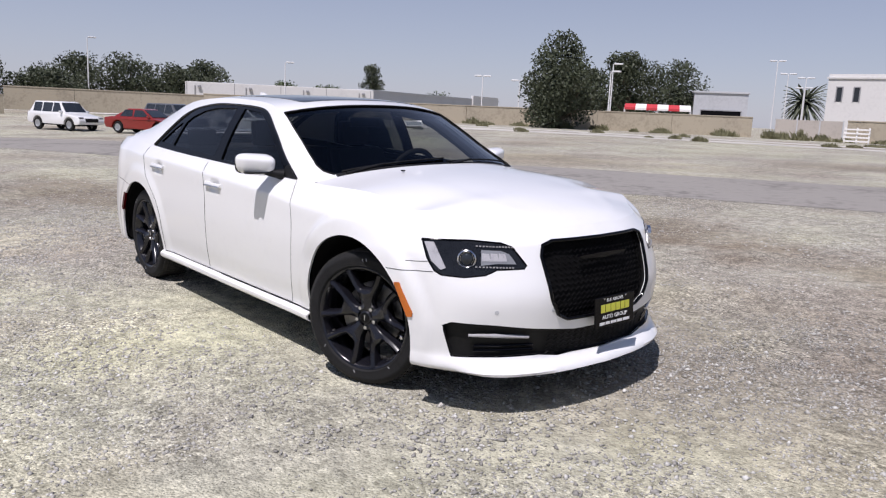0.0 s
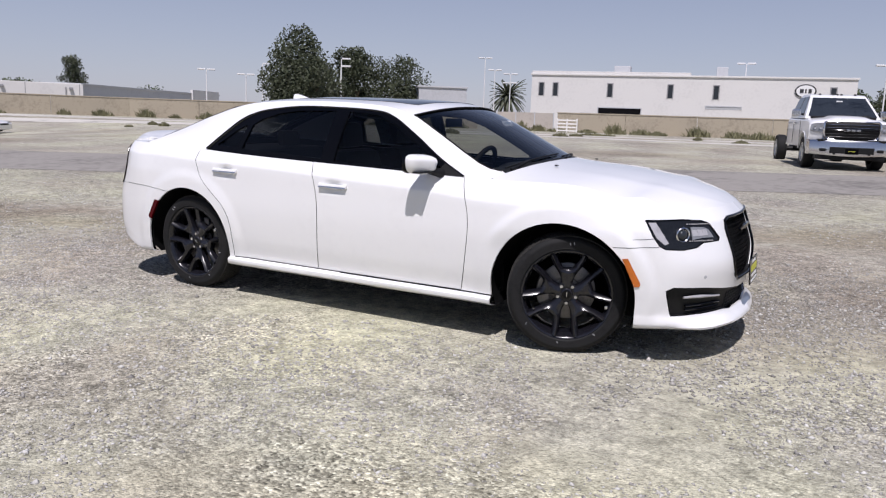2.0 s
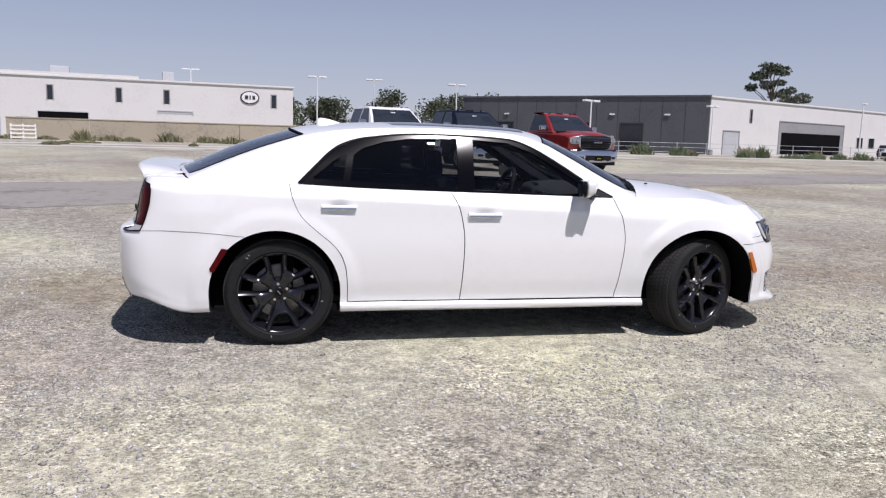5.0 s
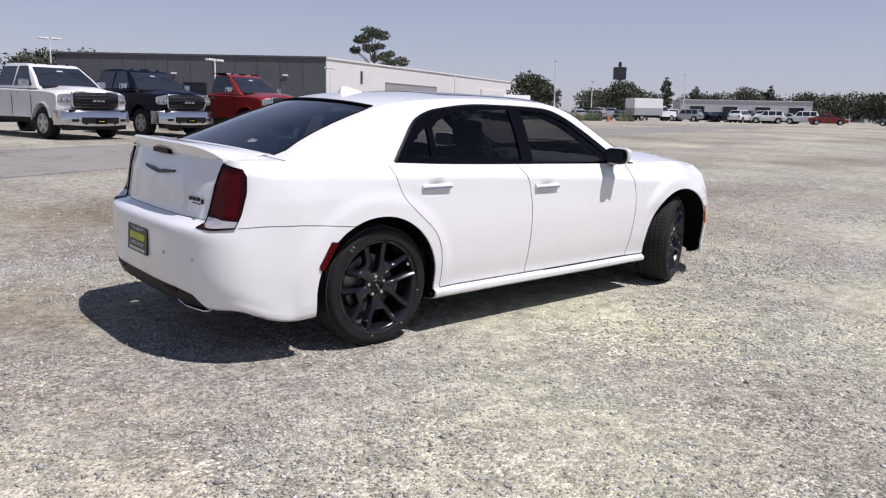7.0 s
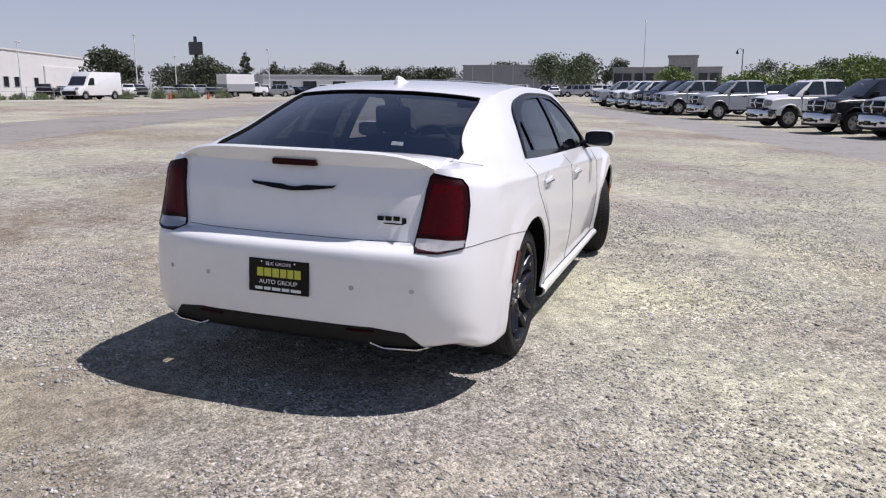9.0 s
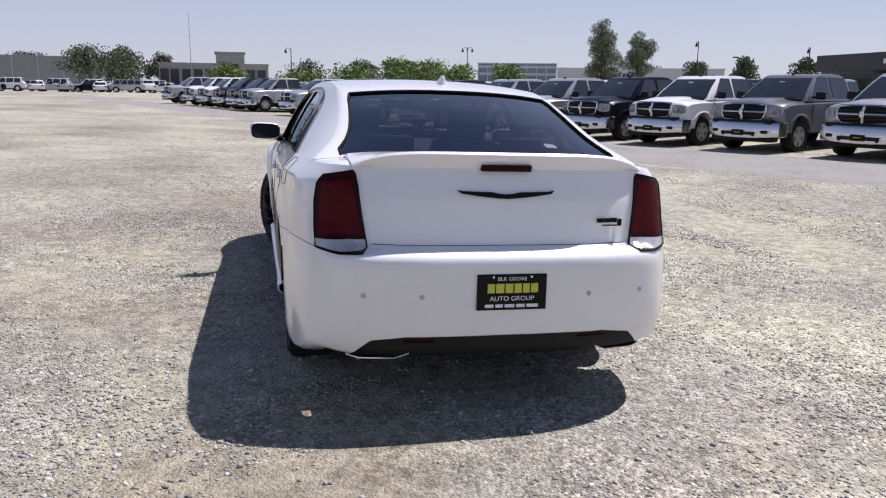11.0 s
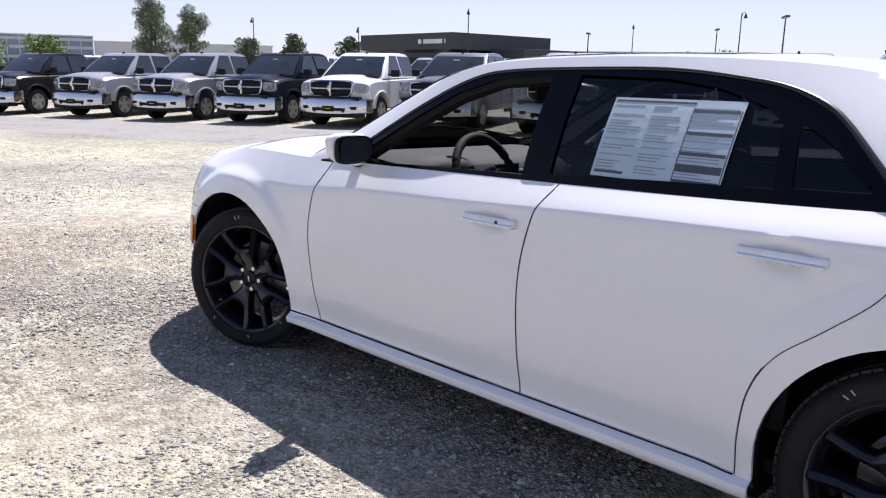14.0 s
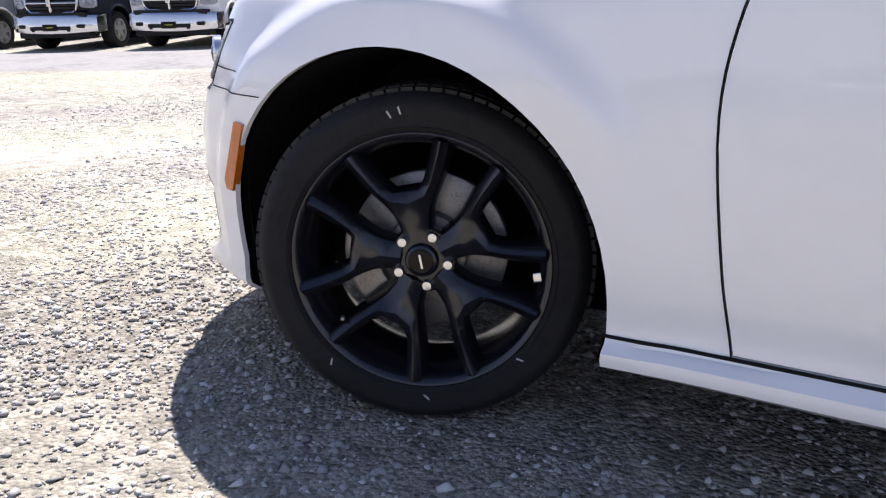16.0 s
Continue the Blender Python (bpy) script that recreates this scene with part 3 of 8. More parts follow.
class Sheet:
    """A flat net of cells that can be cut along outlines: the nearest corners slide on to each outline."""

    def __init__(self, us, rows):
        """us: the columns; rows(u): the places up each column."""
        self.p, self.faces, self.locked = [], [], set()
        grid = [rows(u) for u in us]
        self.nr = len(grid[0])
        for u, col in zip(us, grid):
            self.p += [(u, v) for v in col]
        n = self.nr
        for i in range(len(us) - 1):
            for j in range(n - 1):
                self.faces.append(((i * n + j, (i + 1) * n + j, (i + 1) * n + j + 1, i * n + j + 1), ""))

    def cut(self, poly, tag, only=None):
        us, vs = [q[0] for q in poly], [q[1] for q in poly]
        lo, hi = (min(us) - 0.06, min(vs) - 0.06), (max(us) + 0.06, max(vs) + 0.06)
        near = {i for i, q in enumerate(self.p) if lo[0] <= q[0] <= hi[0] and lo[1] <= q[1] <= hi[1]}
        faces = [f for f in self.faces if all(i in near for i in f[0]) and (only is None or f[1] in only)]
        used = {i for f in faces for i in f[0]}
        for corner in poly:
            best = min(used, key=lambda i: (self.p[i][0] - corner[0]) ** 2 + (self.p[i][1] - corner[1]) ** 2, default=None)
            if best is not None and best not in self.locked and math.dist(self.p[best], corner) < 0.012 and best % self.nr not in (0, self.nr - 1):
                self.p[best] = corner
                self.locked.add(best)
        state = {i: (1 if inside(self.p[i], poly) else -1) for i in used}
        on = {i for i in used if i in self.locked and edge_distance(self.p[i], poly) < 1e-5}
        for i in on:
            state[i] = 0
        edges = {tuple(sorted((f[0][k], f[0][(k + 1) % len(f[0])]))) for f in faces for k in range(len(f[0]))}
        for a, b in sorted(edges):
            if state[a] * state[b] >= 0:
                continue
            t = crossing(self.p[a], self.p[b], poly)
            if t is None:
                continue
            first, second = (a, b) if t < 0.5 else (b, a)
            move = first if first not in self.locked else (second if second not in self.locked else None)
            if move is None:
                continue
            pa, pb = self.p[a], self.p[b]
            self.p[move] = (pa[0] + (pb[0] - pa[0]) * t, pa[1] + (pb[1] - pa[1]) * t)
            self.locked.add(move)
            state[move] = 0
        chosen = set(map(id, faces))
        out = []
        for f in self.faces:
            if id(f) not in chosen:
                out.append(f)
                continue
            ids = f[0]
            signs = [state[i] for i in ids]
            pieces = [ids]
            if len(ids) == 4 and 1 in signs and -1 in signs:
                if signs[0] == 0 and signs[2] == 0:
                    pieces = [(ids[0], ids[1], ids[2]), (ids[0], ids[2], ids[3])]
                elif signs[1] == 0 and signs[3] == 0:
                    pieces = [(ids[0], ids[1], ids[3]), (ids[1], ids[2], ids[3])]
            for piece in pieces:
                c = (sum(self.p[i][0] for i in piece) / len(piece), sum(self.p[i][1] for i in piece) / len(piece))
                out.append((piece, tag if inside(c, poly) else f[1]))
        self.faces = out

    def mesh(self, tags, place, bm=None, flip=False, lip=0.0, inward=None):
        """Lifts the cells with those tags into space; lip: how deep their rim folds in, by inward(u, v)."""
        bm = bm or bmesh.new()
        made = {}
        for ids, tag in self.faces:
            if tag not in tags:
                continue
            vs = []
            for i in ids:
                if i not in made:
                    q = place(*self.p[i])
                    made[i] = bm.verts.new((q[0], -q[1] if flip else q[1], q[2]))
                vs.append(made[i])
            if len(set(vs)) == len(vs):
                bm.faces.new(vs if not flip else vs[::-1])
        if lip and inward:
            back = {v: i for i, v in made.items()}
            rim = [e for e in bm.edges if len(e.link_faces) == 1 and e.verts[0] in back and e.verts[1] in back and abs(e.verts[0].co.y) + abs(e.verts[1].co.y) > 1e-4]
            deep = {}
            for e in rim:
                for v in e.verts:
                    if v not in deep:
                        q = inward(*self.p[back[v]], lip)
                        deep[v] = bm.verts.new((q[0], -q[1] if flip else q[1], q[2]))
            for e in rim:
                a, b = e.verts
                if (deep[a].co - a.co).length > 1e-6:
                    bm.faces.new((a, b, deep[b], deep[a]))
        return bm


def edge_distance(p, poly):
    best = 9.0
    for a, b in zip(poly, poly[1:] + poly[:1]):
        dx, dy = b[0] - a[0], b[1] - a[1]
        t = max(0, min(1, ((p[0] - a[0]) * dx + (p[1] - a[1]) * dy) / max(dx * dx + dy * dy, 1e-12)))
        best = min(best, math.hypot(p[0] - a[0] - t * dx, p[1] - a[1] - t * dy))
    return best


def crossing(p, q, poly):
    for a, b in zip(poly, poly[1:] + poly[:1]):
        rx, ry, sx, sy = q[0] - p[0], q[1] - p[1], b[0] - a[0], b[1] - a[1]
        den = rx * sy - ry * sx
        if abs(den) < 1e-12:
            continue
        t = ((a[0] - p[0]) * sy - (a[1] - p[1]) * sx) / den
        u = ((a[0] - p[0]) * ry - (a[1] - p[1]) * rx) / den
        if -1e-9 <= t <= 1 + 1e-9 and -1e-9 <= u <= 1 + 1e-9:
            return min(1.0, max(0.0, t))
    return None


def smooth_poly(points, count=5, closed=True):
    pts = list(points)
    if closed:
        pts = pts + [pts[0]]
    line, _ = spline(pts, count)
    return [tuple(q) for q in line[:-1 if closed else None]]


# columns every 2 cm, with the marks that the hood, roof and deck start from among them
S_HOOD, S_A, S_C, S_DECK = s_side(1.93), s_side(1.03), s_side(-2.10), s_side(-2.30)
stops = [0, S_HOOD, S_A, S_C, S_DECK, S_END]
COLS, AT = [], {}
for a, b in zip(stops, stops[1:]):
    n = max(2, round((b - a) / 0.02))
    AT[a] = len(COLS)
    COLS += [a + (b - a) * k / n for k in range(n)]
AT[S_END] = len(COLS)
COLS.append(S_END)
ROWS_UP = 62


def shell_rows(s):
    i, t = column_at(s)
    z0 = float(LEVEL_Z[i][0] * (1 - t) + LEVEL_Z[i + 1][0] * t)
    z1 = top_z(s)
    crease = float(LEVEL_Z[i][63] * (1 - t) + LEVEL_Z[i + 1][63] * t)
    return [z0 + (crease - z0) * k / 50 for k in range(50)] + [crease + (z1 - crease) * k / (ROWS_UP - 50) for k in range(ROWS_UP - 49)]


def arch(xc, a=0.455, b=0.437):
    pts = [(xc + a * math.cos(t), HUB_Z + b * math.sin(t)) for t in [math.pi * k / 28 for k in range(29)]]
    return [(s_side(x), z) for x, z in [(xc + a * 0.99, 0.1)] + pts + [(xc - a * 0.99, 0.1)]]


def side_poly(points):
    return [(s_side(x), z) for x, z in points]


DOOR_LINE_F = smooth_poly([(0.85, 1.10), (0.852, 1.01), (0.905, 0.86), (0.925, 0.70), (0.902, 0.46), (0.875, 0.296)], 5, False)
DOOR_LINE_M = smooth_poly([(-0.385, 1.12), (-0.345, 1.03), (-0.302, 0.94), (-0.270, 0.80), (-0.262, 0.66), (-0.268, 0.46), (-0.278, 0.296)], 5, False)
DOOR_LINE_B = smooth_poly([(-1.455, 1.14), (-1.440, 1.05), (-1.420, 0.98), (-1.370, 0.88), (-1.265, 0.78), (-1.145, 0.675), (-1.085, 0.56), (-1.065, 0.42), (-1.063, 0.296)], 5, False)
lower = Sheet(COLS, shell_rows)
lower.cut(arch(AXLE_F), "hole")
lower.cut(arch(AXLE_R - 0.022, 0.428, 0.425), "hole")
lower.cut(side_poly(DOOR_LINE_F + DOOR_LINE_M[::-1]), "front_door")
lower.cut(side_poly(DOOR_LINE_M + DOOR_LINE_B[::-1]), "rear_door", only={""})
HEADLAMP = [(s_side(2.030), 0.848), (s_nose(0.72), 0.848), (s_nose(0.60), 0.838), (s_nose(0.55), 0.82), (s_nose(0.487), 0.735), (s_nose(0.50), 0.720), (s_nose(0.62), 0.716), (s_nose(0.665), 0.692), (s_nose(0.74), 0.682), (s_side(2.135), 0.688), (s_side(2.105), 0.705), (s_side(2.070), 0.76)]
lower.cut(HEADLAMP, "headlamp")
GRILLE = [(-0.05, 0.842), (0.34, 0.842), (0.40, 0.825), (0.415, 0.775), (0.375, 0.57), (0.335, 0.495), (0.27, 0.462), (-0.05, 0.455)]
lower.cut(GRILLE, "grille")
INTAKE = [(-0.05, 0.40), (0.22, 0.402), (0.40, 0.425), (s_nose(0.62), 0.455), (s_side(2.20), 0.468), (s_side(2.145), 0.448), (s_side(2.175), 0.315), (s_side(2.22), 0.296), (s_nose(0.60), 0.292), (0.42, 0.295), (0.30, 0.275), (-0.05, 0.268)]
lower.cut(INTAKE, "intake")
TAILLAMP = [(s_tail(0.634), 0.775), (s_tail(0.670), 0.90), (s_tail(0.704), 1.02), (s_tail(0.727), 1.075), (s_tail(0.745), 1.09), (s_side(-2.360), 1.066), (s_side(-2.340), 1.03), (s_side(-2.343), 0.95), (s_side(-2.372), 0.84), (s_side(-2.402), 0.765), (s_tail(0.735), 0.752), (s_tail(0.64), 0.757)]
lower.cut(TAILLAMP, "taillamp")
lower.cut([(s_tail(0.616), 0.777), (s_tail(0.623), 0.806), (s_side(-2.388), 0.800), (s_side(-2.399), 0.772), (s_tail(0.735), 0.760), (s_tail(0.645), 0.764)], "tail_foot", only={"taillamp"})
lower.cut([(s_tail(0.665), 0.825), (s_tail(0.688), 0.90), (s_tail(0.722), 1.0), (s_tail(0.745), 1.045), (s_side(-2.385), 1.04), (s_side(-2.375), 1.0), (s_side(-2.380), 0.93), (s_side(-2.394), 0.845), (s_side(-2.402), 0.822)], "tail_inner", only={"taillamp"})
lower.cut([(s_tail(0.617), 0.786), (s_tail(0.647), 0.90), (s_tail(0.680), 1.02), (s_tail(0.708), 1.085), (s_tail(0.708), 1.3), (S_END + 0.05, 1.3), (S_END + 0.05, 0.786)], "trunk", only={""})
lower.cut([(s_tail(0.70), 0.30), (s_tail(0.60), 0.385), (s_tail(0.45), 0.405), (S_END + 0.05, 0.405), (S_END + 0.05, 0.1), (s_side(-2.25), 0.1), (s_side(-2.25), 0.262)], "valance", only={""})


def shell_in(s, z, depth):
    return shell(s, z, -depth)


# top edge of the lower body and the roof rail above it
EDGE = [shell(s, top_z(s)) for s in COLS]
ea, ec = EDGE[AT[S_A]], EDGE[AT[S_C]]
RAIL, _ = spline([(ea.x, ea.y - 0.005, ea.z + 0.004), (0.80, 0.752, 1.146), (0.535, 0.704, 1.292), (0.34, 0.668, 1.390), (0.12, 0.634, 1.446), (-0.35, 0.614, 1.470), (-0.85, 0.608, 1.462), (-1.22, 0.606, 1.424), (-1.55, 0.628, 1.328), (-1.85, 0.682, 1.212), (ec.x, ec.y - 0.005, ec.z + 0.004)], 12)


def rail(x):
    return Vector((x, float(np.interp(-x, -RAIL[:, 0], RAIL[:, 1])), float(np.interp(-x, -RAIL[:, 0], RAIL[:, 2]))))


def edge_at(x):
    return shell(s_side(x), top_z(s_side(x)))


def upright(x, v, out=0.0):
    """The sides of the cabin, from the belt line (v = 0) to the roof rail (v = 1)."""
    a, b = edge_at(x), rail(x)
    p = a.lerp(b, v)
    return Vector((x, p.y + 0.018 * math.sin(math.pi * v) * min(1, (b.z - a.z) * 4) + out, p.z))


def upright_z(x, z, out=0.0):
    a, b = edge_at(x), rail(x)
    return upright(x, min(1.0, max(0.0, (z - a.z) / max(b.z - a.z, 1e-4))), out)


xs_cabin = [EDGE[i].x for i in range(AT[S_A], AT[S_C] + 1)]
cabin = Sheet([-x for x in xs_cabin], lambda u: [edge_at(-u).z + (rail(-u).z - edge_at(-u).z) * k / 22 for k in range(23)])
DLO_TOP = smooth_poly([(0.845, 1.022), (0.66, 1.118), (0.42, 1.268), (0.20, 1.382), (0.0, 1.418), (-0.45, 1.430), (-0.68, 1.424), (-0.88, 1.402), (-0.985, 1.384), (-1.085, 1.348), (-1.17, 1.296), (-1.29, 1.184), (-1.385, 1.09)], 5, False)


def flat(points):
    return [(-x, z) for x, z in points]


cabin.cut(flat(DLO_TOP + [(-1.30, 1.06), (-0.83, 1.02), (0.15, 1.0), (0.845, 1.0)]), "trim")
glass_front = [(0.70, 1.052), (0.45, 1.208), (0.25, 1.325), (0.08, 1.385), (-0.17, 1.402), (-0.185, 1.06), (0.10, 1.052), (0.45, 1.038)]
glass_rear = [(-0.285, 1.405), (-0.62, 1.398), (-0.80, 1.372), (-0.95, 1.325), (-1.015, 1.28), (-1.045, 1.105), (-0.70, 1.092), (-0.300, 1.072)]
glass_quarter = [(-1.060, 1.290), (-1.155, 1.235), (-1.275, 1.138), (-1.29, 1.120), (-1.092, 1.112)]
for poly, tag in ((glass_front, "glass_front"), (glass_rear, "glass_rear"), (glass_quarter, "glass_quarter")):
    cabin.cut(flat(poly), tag, only={"trim"})


def cabin_place(u, z):
    return upright_z(-u, z)


def cabin_inset(u, z):
    return upright_z(-u, z, -0.010)


# roof, windshield and rear window: one crowned skin between the rails
def bow(x):
    return float(np.interp(-x, [-1.03, -0.6, -0.33, 0.2, 1.0, 1.25, 1.75, 2.1], [0.19, 0.15, 0.11, 0.02, -0.06, -0.10, -0.13, -0.12]))


def crown(x):
    return float(np.interp(-x, [-1.03, -0.8, -0.535, -0.34, -0.12, 0.2, 1.0, 1.25, 1.75, 2.1], [0.078, 0.080, 0.076, 0.060, 0.043, 0.034, 0.034, 0.036, 0.040, 0.040]))


def skin(u, w, out=0.0):
    r = rail(-u)
    k = 1 - w * w
    return Vector((r.x + bow(-u) * k, r.y * w, r.z + crown(-u) * (1 - abs(w) ** 2.4) + out))


roof_us = [-x for x in xs_cabin]
roof = Sheet(roof_us, lambda u: [k / 26 for k in range(27)])
SCREEN_EDGE = [(-1.0, 0.865), (-0.955, 0.925), (-0.89, 0.955), (-0.78, 0.968), (-0.35, 0.968)]
roof.cut([(-1.0, -0.1)] + SCREEN_EDGE + [(-0.345, -0.1)], "windshield")
roof.cut([(1.335, -0.1), (1.335, 0.915), (1.42, 0.93), (2.0, 0.905), (2.065, 0.86), (2.065, -0.1)], "backlight")
roof.cut([(-0.22, -0.1), (-0.22, 0.70), (-0.18, 0.74), (0.66, 0.74), (0.70, 0.70), (0.70, -0.1)], "sunroof")


def both(sheet, tags, place, mat, name, parent, label="", lip=0.0, inward=None):
    bm = bmesh.new()
    for f in (False, True):
        sheet.mesh(tags, place, bm, f, lip, inward)
    bmesh.ops.remove_doubles(bm, verts=bm.verts, dist=0.0006)
    return part(name, bm, mat, parent, label, smooth=True)


# bodywork
body = bmesh.new()
for f in (False, True):
    lower.mesh({""}, lambda s, z: shell(s, z), body, f, 0.012, shell_in)
    cabin.mesh({""}, cabin_place, body, f)
    roof.mesh({""}, lambda u, w: skin(u, w), body, f)
bmesh.ops.remove_doubles(body, verts=body.verts, dist=0.0006)
body_part = part("body_shell", body, PAINT, sedan, "white painted steel", smooth=True)


def shrunk(s, z, gap, poly_mid):
    return s + math.copysign(min(gap, abs(poly_mid[0] - s)), poly_mid[0] - s), z + math.copysign(min(gap, abs(poly_mid[1] - z)), poly_mid[1] - z) * (0.0 if z > 0.98 else 1.0)


DOORS = {}
for flip, side in ((False, 1), (True, -1)):
    for tag, mid in (("front_door", (s_side(0.3), 0.65)), ("rear_door", (s_side(-0.65), 0.65))):
        def place(s, z, mid=mid, tag=tag):
            near = edge_distance((s, z), DOOR_EDGES[tag])
            if near < 0.004:
                s, z = shrunk(s, z, 0.0032, mid)
            return shell(s, z)
        DOOR_EDGES = {"front_door": side_poly(DOOR_LINE_F + DOOR_LINE_M[::-1]), "rear_door": side_poly(DOOR_LINE_M + DOOR_LINE_B[::-1])}
        bm = lower.mesh({tag}, place, flip=flip, lip=0.02, inward=lambda s, z, d, place=place: place(s, z) + (shell(s, z, -d) - shell(s, z)))
        DOORS[tag, side] = part("door", bm, PAINT, sedan, "white painted " + tag.replace("_", " "), smooth=True)
        # handle: a bar that bridges a shallow cup, with a bright strip along its lower edge
        x0, z0 = HANDLES[0] if tag == "front_door" else HANDLES[1]
        hb = bmesh.new()
        strip_bm = bmesh.new()
        y0 = shell(s_side(x0 + 0.18), z0).y
        box(hb, x0 - 0.118, x0 + 0.118, y0 + 0.000, y0 + 0.018, z0 - 0.010, z0 + 0.013, bevel=0.008)
        box(hb, x0 - 0.118, x0 - 0.072, y0 - 0.03, y0 + 0.012, z0 - 0.013, z0 + 0.014, bevel=0.004)
        box(hb, x0 + 0.072, x0 + 0.118, y0 - 0.03, y0 + 0.012, z0 - 0.013, z0 + 0.014, bevel=0.004)
        box(strip_bm, x0 - 0.114, x0 + 0.114, y0 + 0.001, y0 + 0.0192, z0 - 0.0155, z0 - 0.003, bevel=0.003)
        for v in list(hb.verts) + list(strip_bm.verts):
            v.co.y -= 0.25 * (v.co.z - z0)
            v.co.z -= 0.014 * (1 - ((v.co.x - x0) / 0.118) ** 2)
            v.co.y *= side
        pull = part("handle", hb, PAINT, DOORS[tag, side], "white pull handle", smooth=True)
        part("handle_strip", strip_bm, CHROME, DOORS[tag, side], "chrome strip under the handle", smooth=True)
        if tag == "front_door" and side == 1:
            part("handle_button", boxed(x0 - 0.045, x0 - 0.035, y0 + 0.012, y0 + 0.0225, z0 - 0.008, z0 + 0.002, bevel=0.002), BLACK_PLASTIC, DOORS[tag, side], "small black lock button")

# window trim and glass; the driver's window is wound down
for flip, side in ((False, 1), (True, -1)):
    bm = cabin.mesh({"trim"}, cabin_place, flip=flip, lip=0.02, inward=lambda u, z, d: upright_z(-u, z, -d))
    part("window_trim", bm, GLOSS_BLACK, sedan, "gloss black window surround and pillar", smooth=True)
    bars = tube([(x, side * (upright_z(x, z).y + 0.002), z) for x, z in DLO_TOP], [float(0.006 + 0.005 * ease(-0.95, -1.15, x)) for x, z in DLO_TOP], 8)
    part("window_moulding", bars, MOULDING, sedan, "gloss black window moulding", smooth=True)
    for tag, mat in (("glass_front", FRONT_GLASS), ("glass_rear", REAR_GLASS), ("glass_quarter", REAR_GLASS)):
        if tag == "glass_front" and side == 1:
            continue
        g = part("window_glass", cabin.mesh({tag}, cabin_inset, flip=flip), mat, sedan, "tinted door window", smooth=True)
        g.visible_shadow = False

for tag, mat, label in (("windshield", WINDSHIELD, "clear curved windshield"), ("backlight", BACK_GLASS, "tinted rear window")):
    bm = bmesh.new()
    for f in (False, True):
        roof.mesh({tag}, lambda u, w: skin(u, w, -0.006), bm, f)
    bmesh.ops.remove_doubles(bm, verts=bm.verts, dist=0.0006)
    g = part(tag, bm, mat, sedan, label, smooth=True)
    g.visible_shadow = False
bm = bmesh.new()
for f in (False, True):
    roof.mesh({"sunroof"}, lambda u, w: skin(u, w, 0.003), bm, f, 0.015, lambda u, w, d: skin(u, w, -d))
bmesh.ops.remove_doubles(bm, verts=bm.verts, dist=0.0006)
part("sunroof", bm, CAR_GLASS, sedan, "dark glass sunroof panel", smooth=True)


def dense(points, step=0.02):
    """Way-and-height points with more set between them, so that lines follow the skin."""
    out = []
    for (s0, z0), (s1, z1) in zip(points, points[1:]):
        n = max(1, int(math.hypot(s1 - s0, z1 - z0) / step))
        out += [(s0 + (s1 - s0) * k / n, z0 + (z1 - z0) * k / n) for k in range(n)]
    return out + [points[-1]]


def seal(points, radius):
    part("glass_seal", tube([skin(u, w, 0.0005) for u, w in dense(list(points), 0.03)], radius, 5), SEAM, sedan, smooth=True)


seal([(-0.35, w) for w in np.linspace(-0.97, 0.97, 25)], 0.007)
seal([(1.335, w) for w in np.linspace(-0.915, 0.915, 25)], 0.007)
for sgn in (1, -1):
    seal([(u, sgn * w) for u, w in SCREEN_EDGE], 0.006)
    seal([(u, sgn * w) for u, w in ((1.335, 0.915), (1.42, 0.93), (1.7, 0.92), (2.0, 0.905), (2.065, 0.86))], 0.006)


def coons(front, side, back, middle):
    """A skin over four edges: front and back run from the middle outwards, middle and side from front to back."""
    nw, ns = len(front) - 1, len(side) - 1
    net = []
    for i in range(nw + 1):
        w = i / nw
        col = []
        for j in range(ns + 1):
            t = j / ns
            a = front[i] * (1 - t) + back[i] * t
            b = middle[j] * (1 - w) + side[j] * w
            c = (front[0] * (1 - w) + front[-1] * w) * (1 - t) + (back[0] * (1 - w) + back[-1] * w) * t
            col.append(a + b - c)
        net.append(col)
    return net


def net_mesh(net, bm, skip=None):
    for f in (1, -1):
        vs = [[bm.verts.new((p.x, p.y * f, p.z)) for p in col] for col in net]
        for i in range(len(net) - 1):
            for j in range(len(net[0]) - 1):
                if skip and skip(i, j):
                    continue
                q = (vs[i][j], vs[i + 1][j], vs[i + 1][j + 1], vs[i][j + 1])
                bm.faces.new(q if f == 1 else q[::-1])
    bmesh.ops.remove_doubles(bm, verts=bm.verts, dist=0.0006)
    return bm


def resampled(points, n):
    pts = np.array([tuple(p) for p in points])
    arc = np.concatenate([[0], np.cumsum(np.linalg.norm(np.diff(pts, axis=0), axis=1))])
    arc /= arc[-1]
    return [Vector([float(np.interp(k / n, arc, pts[:, c])) for c in range(3)]) for k in range(n + 1)]


